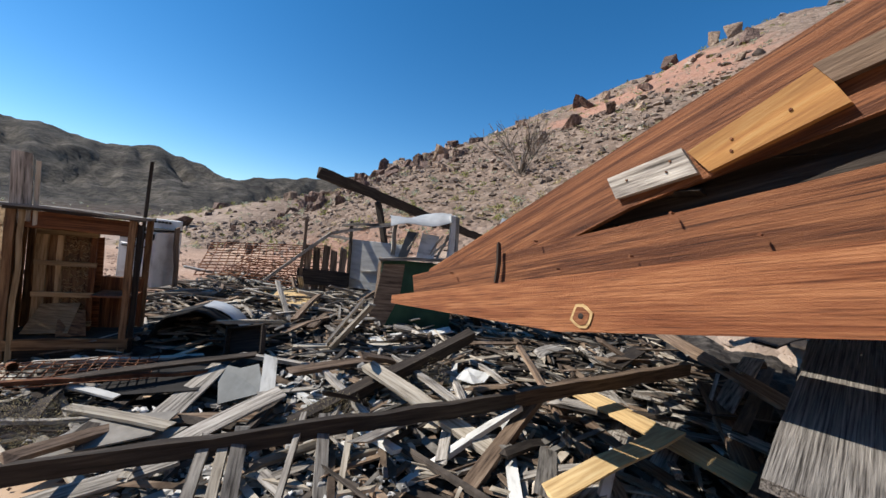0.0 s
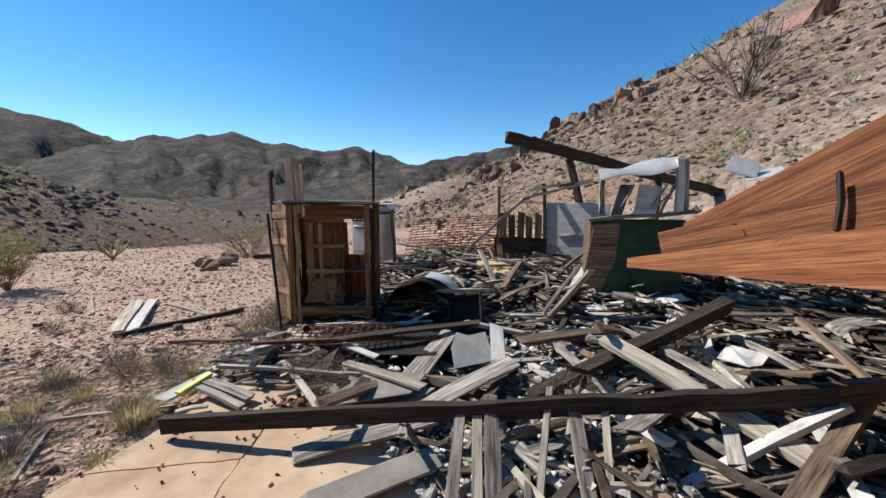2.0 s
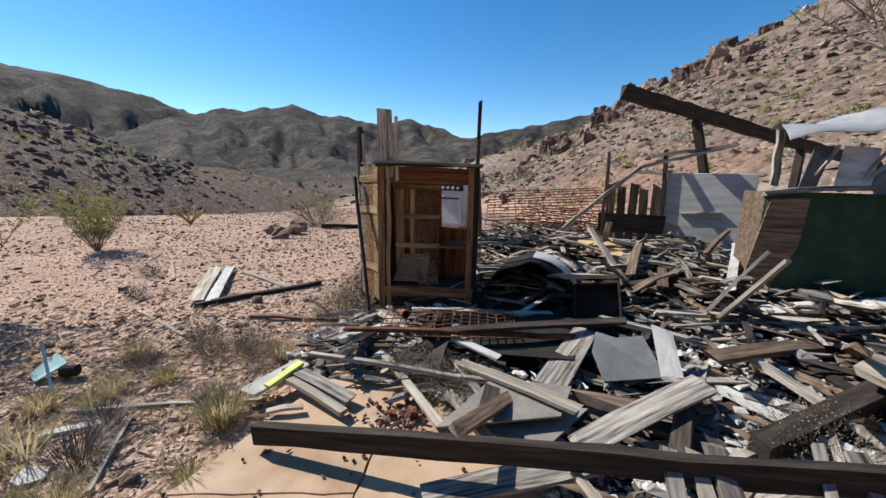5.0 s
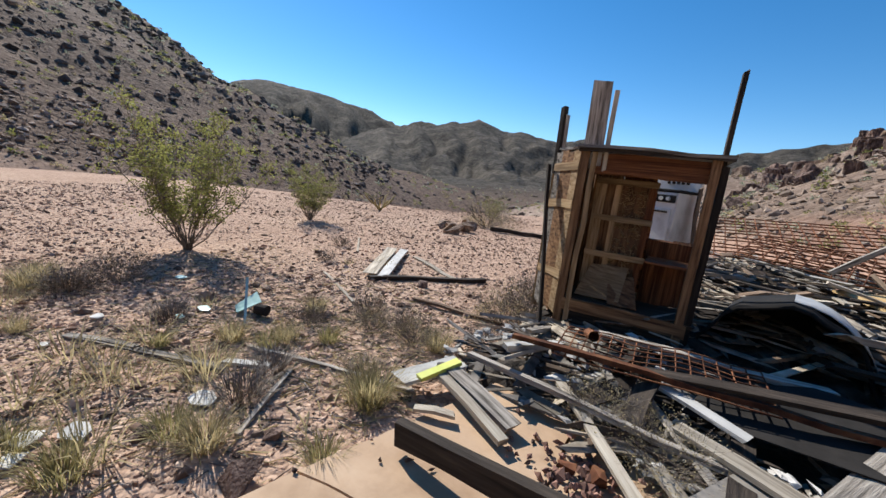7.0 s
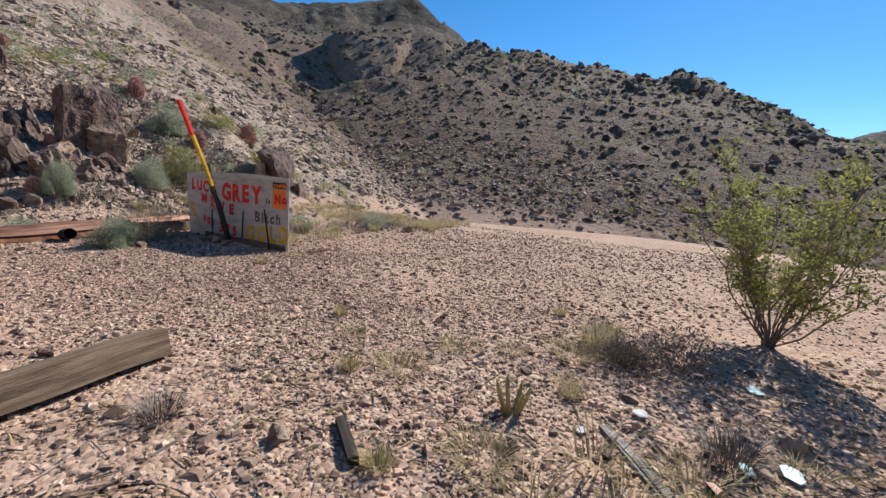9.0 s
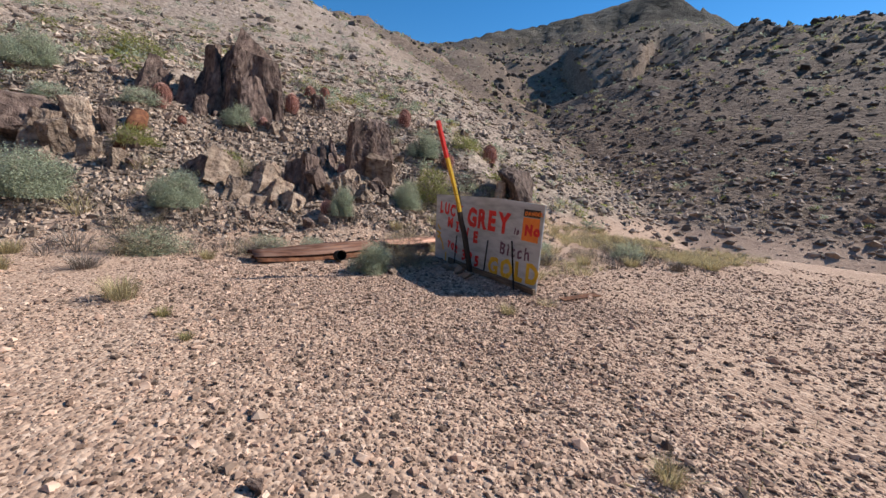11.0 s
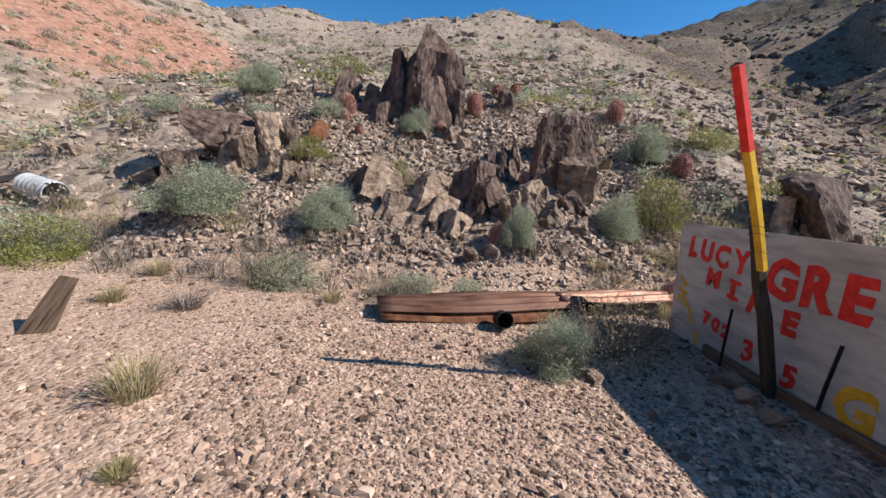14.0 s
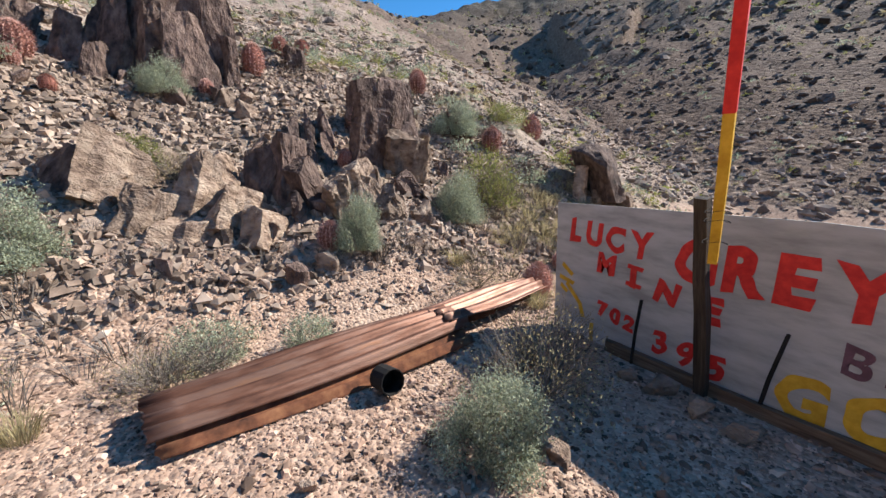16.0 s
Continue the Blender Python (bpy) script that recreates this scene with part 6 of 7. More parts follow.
def cholla():
    root = thing("cholla_cactus", on(-4.69, 0.84), "small pale branching cholla cactus on gravel", "cactus")
    r = random.Random(8)
    for i in range(7):
        a, ln = i * 0.95, r.uniform(0.14, 0.3)
        d = Vector((math.cos(a) * 0.45, math.sin(a) * 0.45, 1)).normalized()
        b = Vector((math.cos(a), math.sin(a), 0)) * 0.03 + Vector((0, 0, -0.02))
        pts = [b + d * ln * t + Vector((0, 0, 0.04 * t * t)) for t in (0, 0.25, 0.5, 0.75, 1.0)]
        part("stem", tube("stem", pts, [0.01, 0.014, 0.015, 0.014, 0.006], "straw", 7), root)
        v, f = [], []
        for _ in range(160):
            t = r.random()
            c = b + d * ln * t + Vector((0, 0, 0.04 * t * t))
            u = Vector((r.gauss(0, 1), r.gauss(0, 1), r.gauss(0, 1))).normalized()
            w = u.orthogonal().normalized() * 0.0012
            k = len(v)
            v += [c - w, c + w, c + u * 0.038]
            f.append((k, k + 1, k + 2))
        part("spine_cover", mesh_of("spines", v, f, M["straw"]), root)


cholla()


def pad_cholla():
    """The pale dead cholla at the pad's far edge."""
    root = thing("dead_cholla", on(-11.6, 8.9), "pale bleached branching cholla at the pad's edge", "cactus")
    r = random.Random(18)
    for i in range(9):
        a, ln = i * 0.7, r.uniform(0.45, 0.8)
        d = Vector((math.cos(a) * 0.8, math.sin(a) * 0.8, 0.7)).normalized()
        pts = [d * ln * t + Vector((r.gauss(0, 0.02), r.gauss(0, 0.02), 0.05 * t)) for t in (0, 0.3, 0.6, 0.85, 1.0)]
        part("stem", tube("stem", pts, [0.02, 0.022, 0.025, 0.028, 0.012], "straw", 6), root)


pad_cholla()
# ---- the mine sign and what lies round it ----
TOWARDS = Matrix(((0, 0, 1, 0), (1, 0, 0, 0), (0, 1, 0, 0), (0, 0, 0, 1)))   # text's x along +y, its up along z
SX = -7.06


def make_sign():
    s = thing("mine_sign", (SX, -5.2, -0.1), "weathered grey plywood mine sign with hand-painted red and yellow letters", "sign")
    part("board", plate_mesh("board", [(0, -1.34, 0.02), (0.0, 1.42, -0.02), (0.0, 1.42, 1.3), (0.0, 0.4, 1.33), (0.0, -1.43, 1.29)], 0.018, M["sign_paint"]), s)
    part("bottom_rail", board_mesh("bottom_rail", 2.2, 0.11, 0.05, M["brown_wood"], 77, 6), s, pose(0.045, 0.35, 0.14, 90, 0, 90))

    def word(text, y, z, size, mat, bold=0.012, step=0.0, spread=1.0, tilt=0.0, narrow=1.0, lift=0.0035):
        """Letters from y on, each a painted shape standing just proud of the board."""
        for ch in text:
            cu = bpy.data.curves.new("letter", "FONT")
            cu.body, cu.size, cu.offset, cu.extrude = ch, size, bold, 0.0012
            tmp = new("letter_tmp", cu)
            dg = bpy.context.evaluated_depsgraph_get()
            me = bpy.data.meshes.new_from_object(tmp.evaluated_get(dg))
            xs = [v.co.x for v in me.vertices]
            wide = max(xs) - min(xs)
            for v in me.vertices:
                v.co.x = (v.co.x - min(xs)) * narrow
                v.co.x += 0.007 * math.sin(v.co.y * 40 + y * 9)
                v.co.y += 0.008 * math.sin(v.co.x * 35 + y * 5)
            bpy.data.objects.remove(tmp)
            bpy.data.curves.remove(cu)
            me.materials.clear()
            me.materials.append(M[mat])
            part("letter", me, s, Matrix.Translation((lift, y + 5.2, z + 0.1)) @ TOWARDS @ pose(0, 0, 0, 0, 0, tilt))
            y += (wide * narrow + size * 0.16) * spread
            z += step
    word("LUCY", -6.45, 0.87, 0.27, "red_paint", 0.014, -0.012, 1.0, 0, 0.85)
    word("GREY", -5.52, 0.74, 0.4, "red_paint", 0.02, 0.0, 0.92, 0, 0.9)
    word("M", -6.15, 0.64, 0.22, "red_paint", 0.014)
    word("I", -5.84, 0.59, 0.22, "red_paint", 0.016)
    word("N", -5.64, 0.55, 0.22, "red_paint", 0.014, 0, 1, -10)
    word("E", -5.31, 0.49, 0.24, "red_paint", 0.016)
    for z in (0.6, 0.74):
        part("paint_stroke", board_mesh("paint_stroke", 0.13, 0.035, 0.002, M["red_paint"], 9, 3, 0.4, 0.0), s, Matrix.Translation((0.003, -0.61, z + 0.1)) @ TOWARDS @ pose(0, 0, 0, 0, 0, -6))
    word("702", -6.1, 0.26, 0.17, "red_paint", 0.01, -0.02)
    word("395", -5.6, 0.14, 0.24, "red_paint", 0.01, -0.02, 1.25)
    word("GOLD", -4.84, 0.08, 0.36, "yellow_paint", 0.018, 0.02, 1.0, 0, 0.9)
    word("is", -4.32, 0.76, 0.13, "purple_paint", 0.006)
    word("Bitch", -4.6, 0.43, 0.24, "purple_paint", 0.006, 0.0, 1.05)
    # faded yellow strokes at the far edge
    for a, b in (((-6.5, 0.62), (-6.4, 0.55)), ((-6.52, 0.5), (-6.38, 0.47)), ((-6.44, 0.45), (-6.28, 0.3)), ((-6.5, 0.42), (-6.44, 0.38)), ((-6.28, 0.3), (-6.24, 0.2)), ((-6.14, 0.15), (-6.13, 0.02))):
        part("paint_stroke", board_mesh("paint_stroke", math.hypot(b[0] - a[0], b[1] - a[1]) + 0.03, 0.04, 0.002, M["yellow_paint"], 5, 3, 0.6, 0.0), s,
             Matrix.Translation((0.003, (a[0] + b[0]) / 2 + 5.2, (a[1] + b[1]) / 2 + 0.1)) @ TOWARDS @ pose(0, 0, 0, 0, 0, math.degrees(math.atan2(b[1] - a[1], b[0] - a[0]))))
    # the danger notice
    n = part("notice", plate_mesh("notice", [(0, -0.16, -0.16), (0, 0.16, -0.16), (0, 0.16, 0.16), (0, -0.16, 0.16)], 0.003, M["orange_paper"]), s, Matrix.Translation((0.006, 1.2, 0.95)), "bright orange notice")
    part("notice_header", plate_mesh("notice_header", [(0, -0.16, 0), (0, 0.16, 0), (0, 0.16, 0.1), (0, -0.16, 0.1)], 0.003, M["dark_wood"]), n, Matrix.Translation((0, 0, 0.17)), "black notice header")
    word("DANGER", -4.13, 1.045, 0.07, "orange_paper", 0.003, 0, 1, 0, 1, 0.0105)
    word("No", -4.1, 0.78, 0.19, "red_paint", 0.012, 0, 1, 0, 1, 0.0105)
    return n


make_sign()
plank((-7.0, -5.19, -0.1), (-6.58, -5.21, 1.34), 0.075, 0.06, "dark_wood", 0, "sign_post", "dark square wooden post leaning before the sign", group="", ragged=0.15, cat="post")
pole = thing("marker_pole", (-6.68, -5.17, 1.0), "square timber pole painted yellow with a red top", "pole")
p0, p1 = Vector((-6.64, -5.13, 0.98)), Vector((-6.05, -4.96, 2.22))
pm = p0.lerp(p1, 0.62)
plank(p0, pm, 0.05, 0.045, "yellow_paint", 0, "yellow_length", parent=pole, ragged=0.1)
plank(pm, p1, 0.052, 0.047, "red_paint", 0, "red_top", parent=pole, ragged=0.1)
for z in (0.1, 0.2, 0.24):
    q = p0.lerp(p1, z)
    part("wire_tie", tube("wire_tie", [Vector((math.cos(a) * 0.06, math.sin(a) * 0.06, 0.01 * math.sin(a * 2))) for a in [k * 0.524 for k in range(13)]], [0.002] * 13, "black", 4), pole, pole.matrix_basis.inverted() @ Matrix.Translation(q))
for a, b in (((-6.98, -5.7, -0.05), (-6.97, -5.68, 0.53)), ((-7.02, -4.9, -0.05), (-6.99, -4.82, 0.58)), ((-6.93, -4.05, -0.05), (-6.97, -4.25, 0.66))):
    plank(a, b, 0.02, 0.015, "black", 0, "iron_stake", "thin dark iron stake before the sign", group="iron stakes", ragged=0.1, cat="stake")


def corrugated(name, p, q, width, waves, depth, mat, label, arch=0.05, seed=1):
    length = (Vector(q) - Vector(p)).length
    r = random.Random(seed)
    nx, ny = 14, waves * 8
    v = []
    for i in range(nx + 1):
        for j in range(ny + 1):
            u, w = i / nx - 0.5, j / ny - 0.5
            end = r.uniform(-0.012, 0.012) if i in (0, nx) else 0
            v.append((u * length + end, w * width, depth * math.cos(w * waves * 2 * math.pi) + arch * (0.25 - w * w) * 4 + 0.02 * math.sin(u * 5 + w * 3)))
    f = [(i * (ny + 1) + j, (i + 1) * (ny + 1) + j, (i + 1) * (ny + 1) + j + 1, i * (ny + 1) + j + 1) for i in range(nx) for j in range(ny)]
    me = mesh_of(name, v, f, M[mat], True)
    ob = new(name, me)
    md = ob.modifiers.new("thickness", "SOLIDIFY")
    md.thickness = 0.003
    ob.matrix_basis = along(p, q)
    return tagged(ob, label, "roof sheet", "fallen roof sheets")


corrugated("corrugated_sheet", (-3.85, -6.58, 0.1), (-6.05, -6.88, 0.17), 0.5, 5, 0.02, "rust_roof", "rust-streaked corrugated iron sheet lying on the ground", 0.06, 1)
corrugated("corrugated_sheet", (-3.9, -6.5, 0.045), (-6.0, -6.75, 0.07), 0.5, 5, 0.02, "rust", "rusted corrugated iron sheet under another", 0.03, 2)
corrugated("corrugated_sheet", (-5.85, -6.85, 0.2), (-7.4, -7.2, 0.18), 0.42, 4, 0.02, "rust_roof", "shorter rust-orange corrugated iron sheet", 0.06, 3)
corrugated("corrugated_sheet", (-5.6, -6.95, 0.1), (-7.2, -7.25, 0.1), 0.42, 5, 0.014, "rust", "rusted corrugated iron sheet under another", 0.03, 4)
make_can(Matrix.Translation(on(-5.13, -6.35, 0.09)) @ pose(0, 0, 0, -78, 0, 5), 0.085, 0.16, "black", "blackened open tin can on its side")
plate("propped_board", [on(-1.16, -5.6, -0.01), on(-1.38, -5.66, -0.01), on(-1.5, -5.8, 0.42), on(-1.38, -5.78, 0.44)], 0.03, "brown_wood", "weathered brown board propped up from the gravel", "board")
plate("rust_plate", [on(-8.0, -3.6, 0.02), on(-7.2, -3.5, 0.03), on(-7.2, -3.4, 0.03), on(-8.0, -3.45, 0.02)], 0.006, "rust", "flat rusty strip lying by the sign", "iron strip")


def culvert():
    v, f = [], []
    n, m = 20, 26
    for i in range(m + 1):
        for k in range(n):
            a = 2 * math.pi * k / n
            rr = 0.2 + 0.012 * math.sin(i * 1.57)
            v.append((math.cos(a) * rr, i * 0.03, math.sin(a) * rr))
    for i in range(m):
        for k in range(n):
            k2 = (k + 1) % n
            f.append((i * n + k, i * n + k2, i * n + n + k2, i * n + n + k))
    ob = new("culvert_pipe", mesh_of("culvert_pipe", v, f, M["zinc"], True))
    md = ob.modifiers.new("thickness", "SOLIDIFY")
    md.thickness = 0.004
    ob.matrix_basis = Matrix.Translation(on(2.9, -10.0, 0.16)) @ pose(0, 0, 0, -8, 0, 70)
    tagged(ob, "short ribbed zinc culvert pipe half sunk in gravel", "pipe")
    plate("charred_board", [on(2.95, -9.75, 0.36), on(3.4, -9.7, 0.32), on(3.5, -10.05, 0.3), on(3.0, -10.1, 0.34)], 0.02, "dark_wood", "dark charred board lying on the culvert pipe", "board")
    # the rusted stove pipe among the boulders
    pipe = thing("rusty_pipe", (0, 0, 0), "crushed rusty stovepipe sloping down between boulders", "pipe")
    part("tube", tube("tube", [(-1.75, -10.2, 1.45), (-1.85, -10.55, 1.75), (-1.95, -10.9, 2.1), (-2.0, -11.2, 2.4)], [0.15, 0.17, 0.19, 0.16], "rust", 12), pipe)
    # black disc on the closed end paints the dark inside of the pipe
    part("mouth", tube("mouth", [(-1.74, -10.19, 1.445), (-1.75, -10.2, 1.455)], [0.13, 0.13], "black", 12), pipe)


culvert()

# ---- outcrops and boulders ----
def shard_rock(name, size, seed, mat):
    """A block split along flat cleavage faces, with a slanting broken top and chipped edges."""
    r = random.Random(seed)
    w, d, h = size
    bm = bmesh.new()
    bmesh.ops.create_cube(bm, size=1, matrix=Matrix.Translation((0, 0, h / 2)) @ Matrix.Diagonal((w, d, h, 1)))

    def cut(co, no):
        bmesh.ops.bisect_plane(bm, geom=bm.verts[:] + bm.edges[:] + bm.faces[:], plane_co=co, plane_no=no, clear_outer=True)
        bmesh.ops.holes_fill(bm, edges=[e for e in bm.edges if e.is_boundary])
    # the broken top: two slanting faces; the flanks: steep cleavage planes
    for _ in range(2):
        a = r.uniform(0, 6.283)
        cut((0, 0, h * r.uniform(0.86, 0.96)), Vector((math.cos(a) * r.uniform(0.1, 0.7), math.sin(a) * 0.4, 1)).normalized())
    for _ in range(6):
        a = r.uniform(0, 6.283)
        k = r.uniform(0.62, 0.92)
        cut((math.cos(a) * w / 2 * k, math.sin(a) * d / 2 * k, h * 0.5), Vector((math.cos(a) * d, math.sin(a) * w, r.uniform(-0.06, 0.22) * max(w, d))).normalized())
    big = max(size)
    bmesh.ops.triangulate(bm, faces=bm.faces[:])
    for _ in range(4 if big > 0.9 else 3 if big > 0.4 else 2 if big > 0.25 else 1):
        bmesh.ops.subdivide_edges(bm, edges=[e for e in bm.edges if e.calc_length() > 0.035 * big + 0.015], cuts=1)
        bmesh.ops.triangulate(bm, faces=bm.faces[:])
    for v in bm.verts:
        p = Vector((v.co.x * 3.0, v.co.y * 3.0, v.co.z * 1.3)) / max(big, 0.3) + Vector((seed * 1.7, 0, 0))
        step = math.floor(noise.noise(p * 1.7) * 4) / 4
        v.co += (noise.noise_vector(p * 1.2) * 0.035 + noise.noise_vector(p * 3.6) * 0.024 + noise.noise_vector(p * 9) * 0.016) * min(big, 1.0)
        v.co += Vector((v.co.x, v.co.y, 0)).normalized() * step * 0.13 * min(w, d)
    return mesh_bm(name, bm, mat)


def rock_at(x, y, size, mat, seed, rz=0, tip=0, sink=0.15, label="angular brown rock of the outcrop", dz=0.0, group="outcrop rocks", name="rock", lean=0):
    if name in ("rock_slab", "rock_spike") or (name == "boulder" and size[2] < 0.9) or (group == "bank stones" and seed % 2):
        me = shard_rock(name, size, seed, M[mat])
    else:
        me = hull_rock(name, size, seed, M[mat], 22 if name == "boulder" else 13, 0.2)
    ob = new(name, me)
    ob.matrix_basis = Matrix.Translation((x, y, ground_z(x, y) - sink + dz)) @ pose(0, 0, 0, tip, lean, rz)
    return tagged(ob, label, "rock", group)


# the tall dark block and its fins
OUTCROP = [(-4.5, -12.75, 1.1, 0.7, 1.75, 4, 3, 2), (-4.15, -12.95, 1.1, 0.9, 2.0, 14, 3, -3), (-4.35, -12.3, 0.8, 0.4, 1.4, 10, 5, -3), (-3.85, -13.2, 0.6, 0.8, 1.85, 26, 3, -5), (-3.62, -12.75, 0.42, 0.8, 1.95, 24, 3, -8), (-3.33, -13.1, 0.5, 0.7, 1.8, 30, 2, -7),
           (-3.12, -12.7, 0.4, 0.7, 1.7, 34, 4, -18), (-2.88, -12.9, 0.42, 0.6, 1.3, 28, 4, -20), (-2.6, -12.75, 0.42, 0.4, 0.85, 10, 6, -16), (-3.05, -12.3, 0.34, 0.3, 0.65, 50, 8, -12), (-5.0, -12.55, 0.4, 0.4, 0.75, 15, 0, 4), (-1.72, -13.0, 0.34, 0.4, 1.35, 30, 4, -22), (-2.0, -13.1, 0.4, 0.4, 0.75, 30, 4, -24)]
for i, (x, y, w, d, hh, rz, tip, lean) in enumerate(OUTCROP):
    rock_at(x, y, (w, d, hh + 0.35), "rock_dark", 400 + i, rz, tip, 0.35, "tall dark upright fin of the outcrop", 0.0, "tall outcrop", "rock_slab", lean)
# the middle outcrop: two pillars, a spire before them, leaning thin slabs
for i, (x, y, w, d, hh, rz, tip, lean, m) in enumerate(((-7.35, -10.75, 0.75, 0.6, 1.35, 12, 4, 4, "rock_dark"), (-6.85, -10.65, 0.5, 0.5, 1.2, 20, 6, -4, "rock_dark"), (-6.45, -9.75, 0.72, 0.4, 1.15, 14, -8, -6, "rock_dark"), (-6.95, -9.75, 0.7, 0.4, 0.7, 5, -20, 8, "rock_tan"),
                                                        (-7.3, -9.9, 0.5, 0.4, 0.55, 40, -12, 6, "rock_tan"), (-6.1, -10.4, 0.5, 0.18, 0.85, 65, 14, -28, "rock_dark"), (-5.85, -10.5, 0.5, 0.16, 0.75, 62, 12, -32, "rock_dark"), (-5.6, -10.45, 0.5, 0.16, 0.65, 66, 12, -34, "rock_dark"),
                                                        (-5.95, -9.9, 0.45, 0.15, 0.6, 64, 10, -30, "rock_dark"), (-5.7, -9.9, 0.4, 0.15, 0.5, 60, 10, -34, "rock_dark"), (-7.5, -11.9, 0.5, 0.4, 0.5, 20, 4, 8, "rock_dark"), (-7.9, -11.95, 0.45, 0.4, 0.6, 70, 6, -6, "rock_dark"),
                                                        (-7.2, -11.85, 0.35, 0.3, 0.5, 120, 8, 6, "rock_dark"), (-8.2, -11.7, 0.5, 0.4, 0.3, 10, 12, 10, "rock_tan"), (-6.3, -13.2, 0.4, 0.4, 0.6, 33, 6, 5, "rock_dark"), (-9.3, -11.6, 0.5, 0.4, 0.6, 15, 4, 12, "rock_dark"))):
    rock_at(x, y, (w, d, hh + 0.2), m, 430 + i, rz, tip, 0.2, "jagged brown spike of the middle outcrop", 0.0, "middle outcrop", "rock_spike", lean)
# broken blocks at the bank's foot, with a dark alcove between them
for i, (x, y, w, d, hh, rz, lean, m) in enumerate(((-3.42, -9.45, 0.8, 0.6, 0.66, 20, -22, "rock_tan"), (-3.72, -8.95, 0.6, 0.5, 0.5, 35, -30, "rock_tan"), (-4.12, -9.15, 0.62, 0.5, 0.66, 25, -26, "rock_tan"), (-4.0, -8.72, 0.6, 0.45, 0.34, 30, -30, "rock_tan"),
                                                   (-4.5, -8.95, 0.66, 0.5, 0.52, 22, -24, "rock_tan"), (-4.8, -8.66, 0.62, 0.45, 0.42, 40, -28, "rock_tan"), (-4.9, -9.35, 0.5, 0.4, 0.72, 12, -12, "rock_dark"), (-5.22, -9.3, 0.46, 0.4, 0.85, 18, -8, "rock_dark"),
                                                   (-5.52, -9.2, 0.5, 0.4, 0.62, 30, 14, "rock_dark"), (-5.3, -8.9, 0.3, 0.2, 0.34, 60, 18, "rock_dark"), (-5.75, -8.95, 0.5, 0.35, 0.5, 75, 26, "rock_tan"), (-6.08, -8.9, 0.6, 0.45, 0.5, 20, 18, "rock_tan"),
                                                   (-6.4, -8.75, 0.5, 0.4, 0.36, 50, 20, "rock_tan"), (-3.1, -9.6, 0.6, 0.5, 0.5, 10, -20, "rock_dark"), (-4.6, -9.7, 0.6, 0.4, 0.4, 30, 20, "rock_tan"), (-6.8, -8.65, 0.4, 0.35, 0.22, 80, 12, "rock_tan"),
                                                   (-5.05, -9.7, 0.6, 0.4, 0.4, 15, -25, "rock_tan"), (-5.5, -9.6, 0.55, 0.35, 0.4, 40, -20, "rock_tan"), (-4.2, -9.6, 0.5, 0.4, 0.36, 60, -24, "rock_tan"), (-6.2, -9.3, 0.5, 0.4, 0.4, 20, 24, "rock_tan"), (-6.9, -9.2, 0.5, 0.4, 0.35, 35, 18, "rock_dark"))):
    rock_at(x, y, (w, d, hh + 0.15), m, 480 + i, rz, 10, 0.18, "angular broken block at the slope's foot", 0, "foot blocks", "rock_slab", lean)
rr = random.Random(12)
for i in range(150):
    x, y = (rr.uniform(-8.6, -1.8), rr.uniform(-12.6, -8.1)) if i % 3 else (rr.gauss(-5.0, 0.9), rr.gauss(-9.2, 0.45))
    s = 0.09 + 0.26 * rr.random() ** 2
    rock_at(x, y, (s, s * rr.uniform(0.5, 0.9), s * rr.uniform(0.6, 1.1)), rr.choice(["rock_tan", "rock_tan", "rock_dark"]), 1460 + i, rr.uniform(0, 360), rr.uniform(-30, 35), s * 0.2, "angular broken stone on the rubble bank", 0, "bank stones")
for i, (x, y, w, d, hh, m, lean) in enumerate(((-0.35, -10.9, 1.7, 0.9, 0.85, "rock_dark", 0), (-0.42, -10.35, 0.46, 0.3, 0.95, "rock_tan", -16), (-0.95, -10.35, 0.42, 0.4, 0.72, "rock_tan", 8), (0.35, -10.45, 0.9, 0.6, 0.5, "rock_dark", 10), (-1.15, -10.8, 0.5, 0.4, 0.8, "rock_tan", 4),
                                               (-1.35, -10.1, 0.4, 0.35, 0.4, "rock_tan", 0), (-1.8, -9.85, 0.4, 0.36, 0.42, "rock_tan", -6), (-0.75, -10.0, 0.36, 0.3, 0.3, "rock_tan", 12), (0.95, -10.4, 0.7, 0.5, 0.3, "rock_tan", 8), (-1.55, -10.9, 0.3, 0.3, 0.5, "rock_dark", 5),
                                               (-11.3, -9.2, 1.9, 0.9, 1.0, "rock_dark", 0), (-10.5, -9.0, 0.34, 0.3, 0.8, "rock_tan", 0), (-11.9, -9.0, 0.6, 0.5, 0.45, "rock_tan", 0), (-10.9, -8.85, 0.5, 0.3, 0.35, "rock_tan", 0))):
    rock_at(x, y, (w, d, hh + 0.2), m, 520 + i, 12 + (i * 17) % 40, 4, 0.22, "large brown boulder on the slope" if m == "rock_dark" else "large tan boulder on the slope", 0, "boulders", "boulder" if w > 1.5 else "rock_slab", lean)
for i in range(100):
    x, y = rr.uniform(-14, 6), rr.uniform(-19, -9.4)
    s = 0.12 + 0.34 * rr.random() ** 1.8
    rock_at(x, y, (s, s * 0.8, s * rr.uniform(0.5, 1.0)), rr.choice(["rock_tan", "rock_dark"]), 560 + i, rr.uniform(0, 360), rr.uniform(-15, 20), s * 0.25, "brown rock lying on the rubble slope", 0, "slope rocks")
